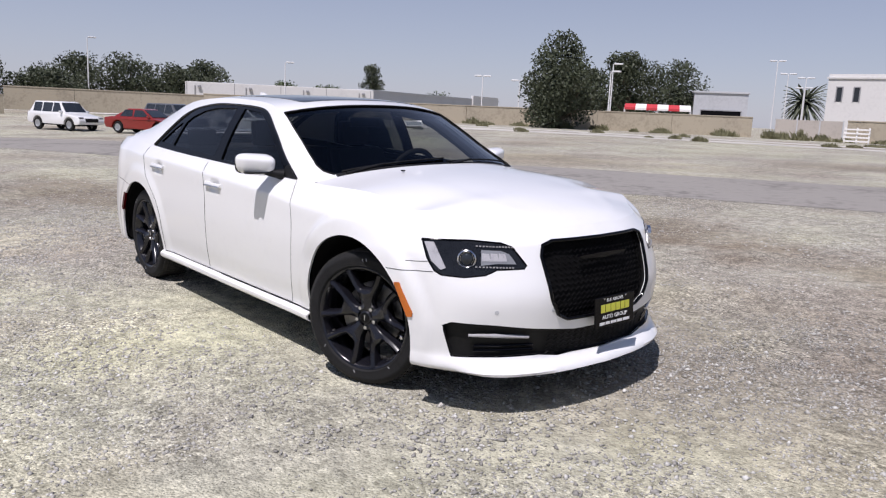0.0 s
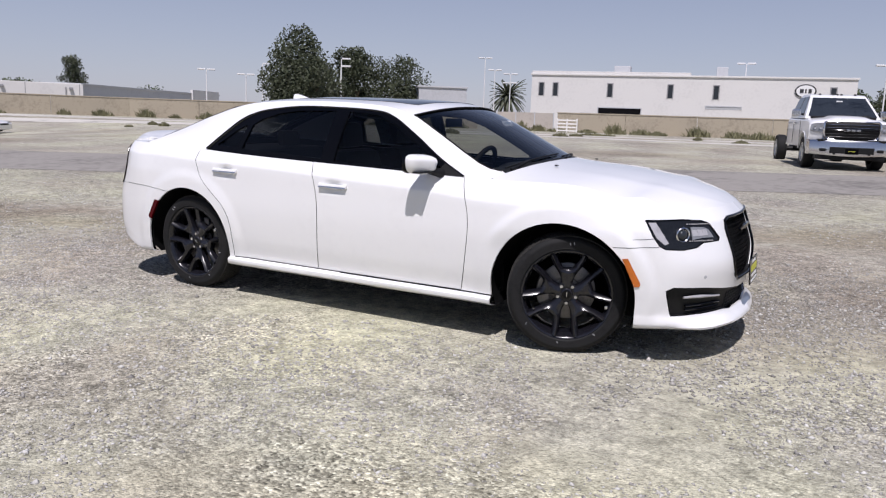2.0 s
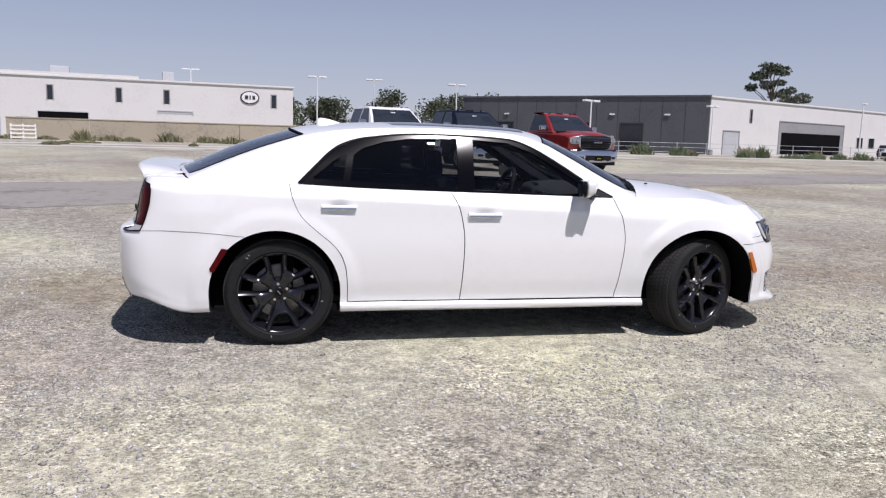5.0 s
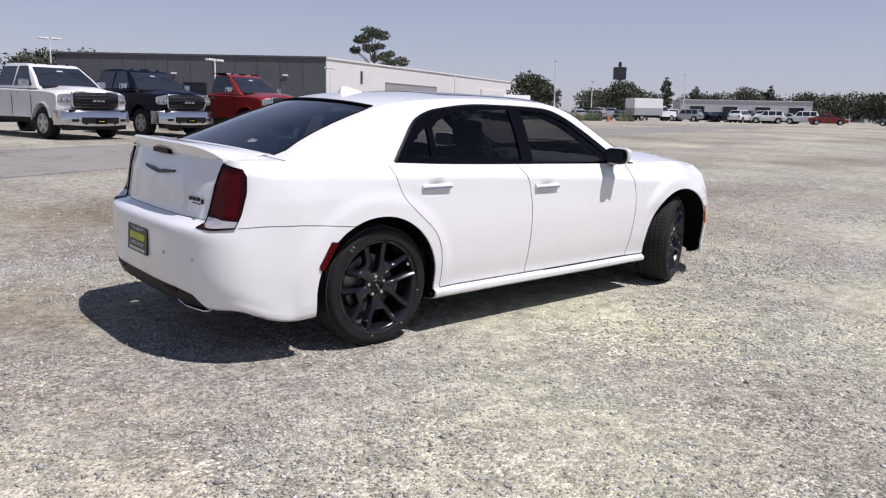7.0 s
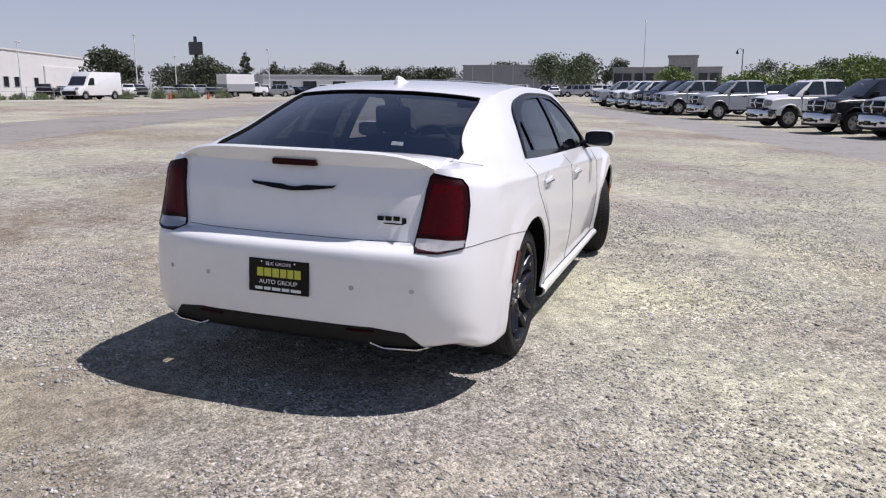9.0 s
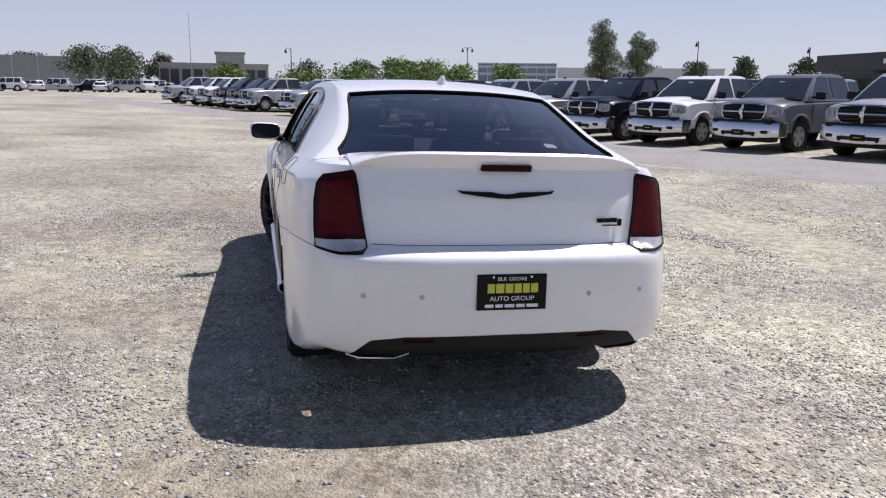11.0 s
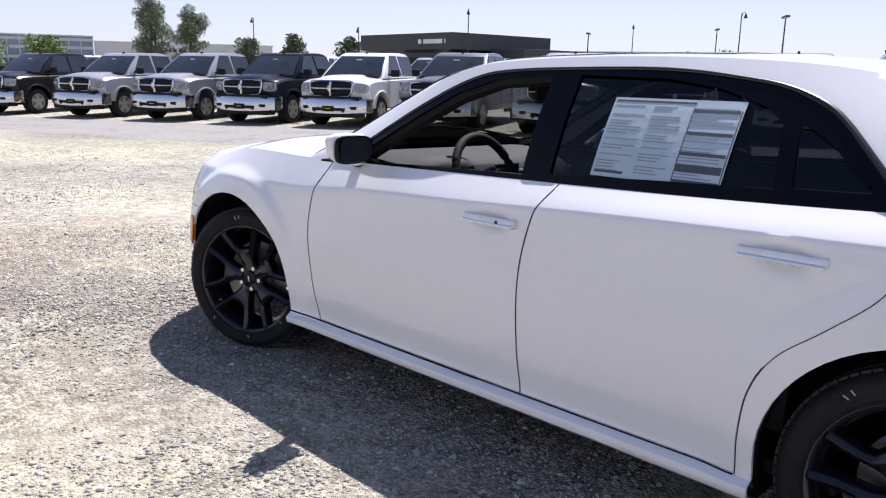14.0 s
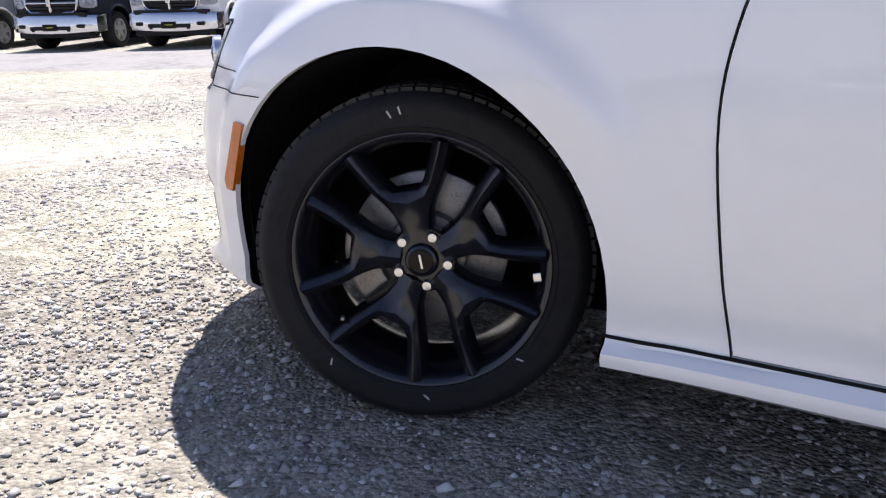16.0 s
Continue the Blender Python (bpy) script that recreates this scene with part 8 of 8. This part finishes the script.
    if heavy:
        for k in range(3):
            part("name_bar", boxed(0.03, 0.062, -0.16 + 0.12 * k, -0.07 + 0.12 * k, zc - 0.028, zc + 0.028, bevel=0.006), CHROME, g, "bright name bar")
    else:
        part("grille_post", tube([front(0, z, 0.022) for z in (gz0 + 0.02, zc, gz1 - 0.02)], 0.030, 6), trim, g, "grille centre post", smooth=True)
        part("emblem", boxed(0.03, 0.062, -0.05, 0.05, zc - 0.075, zc + 0.075, bevel=0.02), CHROME, g, "small shield shape")
    # bumper: bright wrap-round bar with a low opening and fog lamp pockets
    bz0, bz1 = 0.345, 0.735 + 0.4 * up
    plan = [-1.0, -0.97, -0.90, -0.75, -0.55, -0.3, 0, 0.3, 0.55, 0.75, 0.90, 0.97, 1.0]
    bump = bmesh.new()
    prev = None
    for y in plan:
        w = abs(y)
        xf = 0.13 - 0.24 * w ** 3 - (0.16 if w > 0.99 else 0.0)
        rise = 0.05 * w ** 2
        sec = [(xf - 0.06, bz0 + rise), (xf - 0.015, bz0 + 0.02 + rise), (xf, bz0 + 0.10 + rise), (xf - 0.01, bz1 - 0.05), (xf - 0.045, bz1), (xf - 0.16, bz1 + 0.012), (xf - 0.16, bz0 + rise)]
        ring2 = [bump.verts.new((x, y, z)) for x, z in sec]
        if prev:
            for i in range(len(ring2)):
                j = (i + 1) % len(ring2)
                bump.faces.new((prev[i], prev[j], ring2[j], ring2[i]))
        else:
            bump.faces.new(ring2)
        prev = ring2
    bump.faces.new(prev[::-1])
    bumper = part("front_bumper", bump, CHROME, t, "chrome front bumper", smooth=True)
    part("bumper_opening", boxed(0.04, 0.133, -0.52 if heavy else -0.46, 0.52 if heavy else 0.46, bz0 + 0.09, bz0 + (0.25 if heavy else 0.17), bevel=0.012), BLACK_PLASTIC, bumper)
    for y in (0.66, -0.66):
        part("fog_lamp", boxed(-0.02, 0.078, y - 0.095, y + 0.095, bz0 + 0.13, bz0 + 0.21, bevel=0.025), BLACK_PLASTIC, bumper)
        part("tow_hook", boxed(0.03, 0.125, y * 0.62 - 0.03, y * 0.62 + 0.03, bz0 + 0.06, bz0 + 0.10, bevel=0.01), BLACK_PLASTIC, bumper)
    plate = part("plate", boxed(0.128, 0.146, -0.155, 0.155, bz0 + 0.075, bz0 + 0.215), GLOSS_BLACK, bumper, "dark dealer plate")
    part("plate_bar", boxed(0.146, 0.149, -0.08, 0.08, bz0 + 0.142, bz0 + 0.154), YELLOW, plate, "yellow bar")
    part("bumper_gap", boxed(-0.30, 0.03, -0.80, 0.80, bz1 - 0.02, gz0 + 0.01), BLACK_PLASTIC, t)
    part("air_dam", boxed(-0.35, 0.0, -0.82, 0.82, 0.27, bz0 + 0.05, bevel=0.03), BLACK_PLASTIC, t, "black air dam")
    part("chassis", boxed(-5.6 if bed else -6.0, -0.6, -0.45, 0.45, 0.42, 0.58, bevel=0.02), BLACK_PLASTIC, t, "black chassis rails")
    part("stock_tag", boxed(wsx(b - 0.1) + 0.075, wsx(b - 0.1) + 0.085, -0.10, 0.06, b - 0.13, b - 0.08), WHITE_PRINT, t, "white paper tag")
    for y in ((0, 0.1, -0.1, 0.45, -0.45) if heavy else (0,)):
        part("roof_marker", boxed(-2.14, -2.07, y - 0.025, y + 0.025, roof_z - 0.02, roof_z + (0.035 if not heavy else 0.022), bevel=0.008), BLACK_PLASTIC, cab)
    if bed:
        part("tailgate", boxed(end - 0.02, end + 0.03, -0.80, 0.80, 0.72 + up, belt + 0.08, bevel=0.015), paint, t)
        part("rear_bumper", boxed(end - 0.12, end + 0.06, -0.95, 0.95, 0.50, 0.70, bevel=0.03), CHROME, t)
        part("bed_floor", boxed(end + 0.05, back - 0.05, -0.85, 0.85, belt + 0.085, belt + 0.108), BLACK_PLASTIC, t, "black bed liner")
    else:
        for y in (0.40, -0.40):
            part("frame_rail", boxed(-6.3, back + 0.2, y - 0.05, y + 0.05, 0.68, 0.86, bevel=0.01), BLACK_PLASTIC, t, "bare black frame rail")
        part("crossmember", boxed(-6.3, -6.2, -0.45, 0.45, 0.70, 0.86), BLACK_PLASTIC, t)
        part("fuel_tank", boxed(-5.9, -5.1, -0.32, 0.32, 0.42, 0.68, bevel=0.04), BLACK_PLASTIC, t)
        part("rear_axle", tube([(-5.2 if crew else -4.6, -0.8, r), (-5.2 if crew else -4.6, 0.8, r)], 0.08, 8), BLACK_PLASTIC, t)
        part("cab_rear_window", boxed(back - 0.012, back + 0.1, -0.55, 0.55, belt + 0.08, roof_z - 0.16), CAR_GLASS, cab)
    rear_x = rx if bed else (-5.2 if crew else -4.6)
    for x, y in ((fx, 0.84), (rear_x, 0.84)):
        for side in (1, -1):
            truck_wheel(t, x, side * y, r, 0.27, STEEL, side)
    return t


def row_spot(k):
    x, y = 21.4 + 0.926 * k, -6.7 + 0.377 * k
    return x, y


WORDS = {"white": "white crew-cab pickup with chrome grille and bumper", "silver": "silver crew-cab pickup with chrome grille and bumper", "grey": "dark silver crew-cab pickup with chrome grille and bumper",
         "navy": "dark navy crew-cab pickup with chrome grille and bumper", "black": "black crew-cab pickup with chrome grille and bumper", "red": "red crew-cab pickup with chrome grille"}
models = {}
row = [(-21.2, "grey"), (-18.7, "grey"), (-16.25, "silver"), (-13.55, "silver"), (-10.6, "grey"), (-7.8, "white"), (-5.1, "navy"), (-2.2, "silver"), (0.8, "silver"), (4.3, "black"), (9.0, "white"), (16.2, "silver"), (22.0, "silver"), (23.9, "navy"),
       (26.4, "navy"), (29.3, "white"), (32.2, "white"), (36.9, "silver")]
for k, colour in row:
    x, y = row_spot(k)
    m = stand(x, y, 112.2 + random.Random(k).uniform(-1.2, 1.2))
    if colour not in models:
        models[colour] = pickup(m, PAINTS[colour], WORDS[colour])
    else:
        copy_thing(models[colour], m)
back_row = [(-19, "black"), (-16.2, "white"), (-13.2, "white"), (-10.2, "black"), (-7.4, "silver"), (-4.6, "silver"), (-1.6, "navy"), (1.2, "white"), (6.8, "white"), (11.8, "silver"), (14.6, "white"), (19, "white"), (25, "silver"), (31, "white"), (39, "black"), (43, "white"), (46, "silver"), (50, "black"), (54, "white"), (58, "grey")]
for k, colour in back_row:
    x, y = row_spot(k)
    x, y = x + 0.377 * 12.5, y - 0.926 * 12.5
    copy_thing(models[colour], stand(x, y, 112 + random.Random(k + 90).uniform(-2, 2)))

pickup(stand(2.5, 17.35, -75), PAINTS["white"], "white heavy crew-cab truck with bare black chassis rails", True, False, True, "heavy trucks beside the lane")
pickup(stand(5.4, 18.35, -76), PAINTS["navy"], "dark navy heavy crew-cab truck with chrome bumper", True, False, True, "heavy trucks beside the lane")
pickup(stand(8.8, 18.4, -73), PAINTS["red"], "red heavy regular-cab truck with bare chassis rails", False, False, True, "heavy trucks beside the lane")


def parked_car(m, paint, label, kind="sedan", group="cars parked far off"):
    """A small car that faces +x, centred on its origin."""
    t = thing("parked_car", m, label, "car", group)
    r = 0.33 if kind == "sedan" else 0.37
    belt, roof_z, half = (0.92, 1.43, 0.88) if kind == "sedan" else (1.05, 1.72, 0.90)
    sill = 0.26 if kind == "sedan" else 0.36
    fx, rx = 1.38, -1.36
    nose = [(2.28, sill + 0.05), (2.32, 0.62), (2.20, belt - 0.20), (1.1, belt - 0.02)]
    tail = [(-1.75, belt + 0.02), (-2.25, belt - 0.05), (-2.30, 0.55), (-2.2, sill + 0.05)] if kind == "sedan" else [(-2.2, belt + 0.02), (-2.28, 0.6), (-2.2, sill + 0.05)]
    bm = prism(nose + tail + arc_notch(rx, r, r + 0.07, sill, 8) + arc_notch(fx, r, r + 0.07, sill, 8), -half, half, bevel=0.07)
    body = part("body", bm, paint, t, smooth=True)
    if kind == "sedan":
        side = [(1.05, belt - 0.03), (0.25, roof_z - 0.03), (-0.1, roof_z), (-0.75, roof_z - 0.02), (-1.65, belt)]
        panes = [(0.78, -0.28, 0.25), (-0.36, -1.20, -0.40)]
    else:
        side = [(1.05, belt - 0.03), (0.40, roof_z - 0.04), (0.2, roof_z), (-1.75, roof_z - 0.02), (-2.1, belt)]
        panes = [(0.78, -0.05, 0.40), (-0.13, -0.95, -0.13), (-1.03, -1.75, -1.03)]
    cab = part("cabin", tapered(side, half - 0.05, half - 0.24, belt, roof_z, 0.04), paint, t, smooth=True)

    def wide(z):
        return half - 0.05 - 0.19 * (z - belt) / (roof_z - belt)
    a, b = belt + 0.04, roof_z - 0.09
    for sgn in (1, -1):
        for xa, xb, xt in panes:
            q = [(xa, sgn * wide(a), a), (xb, sgn * wide(a), a), (xb + (0.25 if kind == "sedan" and xb < -1 else 0.02), sgn * wide(b), b), (xt, sgn * wide(b), b)]
            part("side_window", pane(q if sgn < 0 else q[::-1], 0.012), CAR_GLASS, cab)
        for x in (fx, rx):
            truck_wheel(t, x, sgn * (half - 0.12), r, 0.2, STEEL, sgn, 0)
        part("headlamp", boxed(2.10, 2.26, sgn * (half - 0.36), sgn * (half - 0.04), belt - 0.34, belt - 0.20, bevel=0.03), LAMP_LENS, t)
        part("tail_lamp", boxed(-2.29, -2.18, sgn * (half - 0.32), sgn * (half - 0.03), belt - 0.26, belt - 0.10, bevel=0.02), RED_LENS, t)
        part("mirror", boxed(0.72, 0.86, sgn * (half - 0.06), sgn * (half + 0.14), belt + 0.01, belt + 0.13, bevel=0.03), paint, cab)
    (x0, _), (x1, _) = side[0], side[1]
    part("windshield", pane([(x0 - 0.10, -wide(a) + 0.10, a), (x0 - 0.10, wide(a) - 0.10, a), (x1 + 0.09, wide(b) - 0.08, b), (x1 + 0.09, -wide(b) + 0.08, b)], 0.03), CAR_GLASS, cab)
    (x0, _), (x1, _) = side[-1], side[-2]
    part("rear_window", pane([(x0 + 0.08, wide(a) - 0.10, a), (x0 + 0.08, -wide(a) + 0.10, a), (x1 - 0.05, -wide(b) + 0.08, b), (x1 - 0.05, wide(b) - 0.08, b)], 0.03), CAR_GLASS, cab)
    part("grille", boxed(2.24, 2.325, -0.45, 0.45, 0.55, belt - 0.28, bevel=0.02), BLACK_PLASTIC, t)
    part("underside", boxed(-1.9, 1.9, -half + 0.25, half - 0.25, sill - 0.06, sill + 0.1), LINER, t)
    return t


car_models = {}
def place_car(x, y, turn, colour, kind, label, group="cars parked far off"):
    key = (colour, kind, label, group)
    m = stand(x, y, turn)
    if key not in car_models:
        car_models[key] = parked_car(m, PAINTS[colour], label, kind, group)
    else:
        copy_thing(car_models[key], m)


place_car(-47.0, 10.4, 24, "white", "suv", "white old sport utility with dark windows by the wall", "cars by the wall")
place_car(-41.2, 13.3, 32, "red", "sedan", "faded red older sedan parked in the dirt", "cars by the wall")
place_car(-45.4, 16.6, 22, "grey", "suv", "dark grey older sport utility near the wall", "cars by the wall")
place_car(-47.5, 1.0, -25, "white", "sedan", "white older sedan with grey trim by the wall", "cars by the wall")
place_car(-39.8, 19.0, 32, "white", "sedan", "white older sedan in the dirt by the wall", "cars by the wall")
far = random.Random(8)
SEDAN_WORDS = {"white": "white car in the far parking rows", "silver": "silver car in the far parking rows", "grey": "grey car in the far parking rows", "black": "black car in the far parking rows", "red": "red car in the far parking rows", "navy": "navy car in the far parking rows"}
place_car(98.4, 40.1, -62, "red", "sedan", SEDAN_WORDS["red"])
place_car(97.3, 47.6, 118, "white", "suv", SEDAN_WORDS["white"])
place_car(99.5, 44.0, 112, "white", "suv", SEDAN_WORDS["white"])
for k in range(40):
    q = k / 39
    x, y = 92 + 18 * q + far.uniform(-2, 2), 60 - 52 * q + far.uniform(-0.8, 0.8)
    if math.hypot(x - 101.4, y - 41.1) < 7:
        continue
    place_car(x + 4, y, 95 + far.uniform(-8, 8) if k % 3 else far.uniform(0, 20), far.choice(("white", "silver", "grey", "black", "white", "silver", "navy")), far.choice(("sedan", "suv")), "parked car in the far rows of the lot")
for k in range(16):
    q = k / 15
    place_car(72 + 24 * q + far.uniform(-1.5, 1.5), 64 + 12 * (1 - q) + far.uniform(-2, 2), far.uniform(30, 60), far.choice(("white", "silver", "black", "grey")), far.choice(("sedan", "suv")), "parked car in the far rows of the lot")


def panel_van(m, label):
    t = thing("panel_van", m, label, "van")
    bm = prism([(2.75, 0.4), (2.9, 0.75), (2.7, 1.05), (1.95, 1.25), (1.35, 2.15), (1.1, 2.5), (-2.85, 2.5), (-2.9, 0.45)] + arc_notch(-1.9, 0.36, 0.44, 0.4, 8) + arc_notch(1.9, 0.36, 0.44, 0.4, 8), -1.0, 1.0, bevel=0.08)
    body = part("body", bm, PAINTS["white"], t, smooth=True)
    part("windshield", pane([(1.93, -0.85, 1.32), (1.93, 0.85, 1.32), (1.42, 0.80, 2.08), (1.42, -0.80, 2.08)], 0.03), CAR_GLASS, body)
    for sgn in (1, -1):
        q = [(1.6, sgn * 1.0, 1.3), (0.75, sgn * 1.0, 1.3), (0.75, sgn * 1.0, 1.95), (1.25, sgn * 1.0, 1.95)]
        part("side_window", pane(q if sgn < 0 else q[::-1], 0.012), CAR_GLASS, body)
        for x in (1.9, -1.9):
            truck_wheel(t, x, sgn * 0.86, 0.36, 0.22, STEEL, sgn)
        part("headlamp", boxed(2.55, 2.80, sgn * 0.62, sgn * 0.96, 0.85, 1.10, bevel=0.03), LAMP_LENS, t)
    part("grille", boxed(2.80, 2.93, -0.75, 0.75, 0.45, 0.80, bevel=0.03), BLACK_PLASTIC, t, "black bumper and grille")
    part("underside", boxed(-2.6, 2.5, -0.7, 0.7, 0.3, 0.5), LINER, t)


panel_van(stand(53.2, 53.0, 182), "white high-roof panel van with black bumper")


def box_truck(m):
    t = thing("box_truck", m, "white utility truck with a tall box body", "truck")
    part("box", boxed(-4.6, 0.0, -1.15, 1.15, 0.9, 3.05, bevel=0.05), PAINTS["white"], t, "white box body")
    part("box_band", boxed(-4.6, 0.0, -1.17, 1.17, 0.75, 1.75, bevel=0.03), PAINTS["silver"], t, "grey lower band")
    cab = part("cab", tapered([(2.5, 0.6), (2.5, 1.3), (1.35, 1.4), (0.8, 2.05), (0.1, 2.05), (0.1, 0.6)], 1.0, 0.82, 0.6, 2.05), PAINTS["white"], t, smooth=True)
    for sgn in (1, -1):
        q = [(1.15, sgn * 0.93, 1.42), (0.25, sgn * 0.93, 1.42), (0.25, sgn * 0.86, 1.92), (0.85, sgn * 0.86, 1.92)]
        part("side_window", pane(q if sgn < 0 else q[::-1], 0.015), CAR_GLASS, cab)
        for x in (1.7, -3.2):
            truck_wheel(t, x, sgn * 0.88, 0.42, 0.25, STEEL, sgn)
    part("chassis", boxed(-4.4, 2.3, -0.5, 0.5, 0.45, 0.76), BLACK_PLASTIC, t)


box_truck(stand(91, 60.5, -20))


# ---- loose stones: scattered on the gravel along the walk ----
def stones(name, count, spots, size, seed, label):
    r = np.random.RandomState(seed)
    base = np.array([(1, 0, 0), (-1, 0, 0), (0, 1, 0), (0, -1, 0), (0, 0, 1), (0, 0, -1)], float)
    tri = np.array([(0, 2, 4), (2, 1, 4), (1, 3, 4), (3, 0, 4), (2, 0, 5), (1, 2, 5), (3, 1, 5), (0, 3, 5)])
    n = count
    which = r.randint(0, len(spots), n)
    sp = np.array(spots)[which]
    rad, ang = sp[:, 2] * np.sqrt(r.rand(n)), r.rand(n) * 2 * np.pi
    x, y = sp[:, 0] + rad * np.cos(ang), sp[:, 1] + rad * np.sin(ang)
    keep = np.array([noise.noise((a * 0.8, b * 0.8, 3.0)) + 0.5 * noise.noise((a * 2.7, b * 2.7, 9.0)) for a, b in zip(x, y)]) > -0.12 + 0.5 * (r.rand(n) - 0.5)
    x, y, n = x[keep], y[keep], int(keep.sum())
    s = size * (0.35 + 0.5 * r.rand(n) + 1.1 * r.rand(n) ** 7)
    turn = r.rand(n) * 2 * np.pi
    shape = base[None] * (0.65 + 0.7 * r.rand(n, 6, 1)) + 0.22 * r.normal(size=(n, 6, 3))
    shape *= np.stack([s, s * (0.6 + 0.4 * r.rand(n)), s * (0.45 + 0.3 * r.rand(n))], 1)[:, None, :]
    c, q = np.cos(turn)[:, None], np.sin(turn)[:, None]
    px, py = shape[:, :, 0] * c - shape[:, :, 1] * q, shape[:, :, 0] * q + shape[:, :, 1] * c
    z = np.where(y > -4.5, SLOPE * y, -SLOPE * 4.5 + 0.022 * (-4.5 - y)) + 0.10 * s
    v = np.stack([px + x[:, None], py + y[:, None], shape[:, :, 2] + z[:, None]], 2).reshape(-1, 3)
    f = (tri[None] + 6 * np.arange(n)[:, None, None]).reshape(-1, 3)
    me = bpy.data.meshes.new(name)
    me.vertices.add(len(v)), me.loops.add(len(f) * 3), me.polygons.add(len(f))
    me.vertices.foreach_set("co", v.ravel())
    me.loops.foreach_set("vertex_index", f.ravel().astype(np.int32))
    me.polygons.foreach_set("loop_start", np.arange(0, len(f) * 3, 3, dtype=np.int32))
    me.update(calc_edges=True)
    me.materials.append(STONE)
    return tagged(new(name, me), label, "gravel", kind="stuff")


def stone_material():
    m = bpy.data.materials.new("loose_stone")
    m.use_nodes = True
    nt, nodes = m.node_tree, m.node_tree.nodes
    p = nodes["Principled BSDF"]
    socket(p, "Roughness", 0.9), socket(p, "Specular IOR Level", 0.25)
    geo, ramp = nodes.new("ShaderNodeNewGeometry"), nodes.new("ShaderNodeValToRGB")
    tones = [(0.0, (0.22, 0.212, 0.196)), (0.25, (0.34, 0.328, 0.305)), (0.6, (0.40, 0.387, 0.356)), (0.9, (0.50, 0.487, 0.455)), (1.0, (0.66, 0.65, 0.62))]
    while len(ramp.color_ramp.elements) < len(tones):
        ramp.color_ramp.elements.new(0.5)
    for e, (at, c) in zip(ramp.color_ramp.elements, tones):
        e.position, e.color = at, (*c, 1)
    grain, mix = nodes.new("ShaderNodeTexNoise"), nodes.new("ShaderNodeMix")
    socket(grain, "Scale", 220.0)
    mix.data_type, mix.blend_type = "RGBA", "OVERLAY"
    mix.inputs[0].default_value = 0.35
    nt.links.new(geo.outputs["Random Per Island"], ramp.inputs[0])
    nt.links.new(geo.outputs["Position"], grain.inputs["Vector"])
    nt.links.new(ramp.outputs[0], mix.inputs[6])
    nt.links.new(grain.outputs["Fac"], mix.inputs[7])
    nt.links.new(mix.outputs[2], p.inputs["Base Color"])
    return m


STONE = stone_material()
stones("loose_gravel", 95000, [(2.6, -2.8, 2.6), (1.0, -3.4, 2.6), (-1.2, -3.6, 2.6), (-3.4, -2.4, 2.4), (-3.8, -0.6, 2.2), (-3.2, 1.6, 2.2), (-1.4, 2.0, 1.8), (3.2, -0.5, 2.0)], 0.0106, 1, "loose crushed gravel stones scattered round the sedan")
stones("loose_gravel", 17000, [(1.6, 1.4, 1.3), (0.6, 1.5, 1.2), (2.4, 1.4, 1.4), (-0.4, 1.7, 1.2), (3.2, 1.6, 1.6)], 0.0095, 2, "loose crushed gravel stones beside the front wheel")
stones("loose_gravel", 95000, [(5, 3, 5), (6, -3, 5), (-6, -6, 5), (0, -7, 5), (-5, 4, 5), (1, 6, 5), (9, 0, 5), (-8, 0, 5), (4.5, -6, 4)], 0.012, 3, "loose crushed gravel stones over the lot")
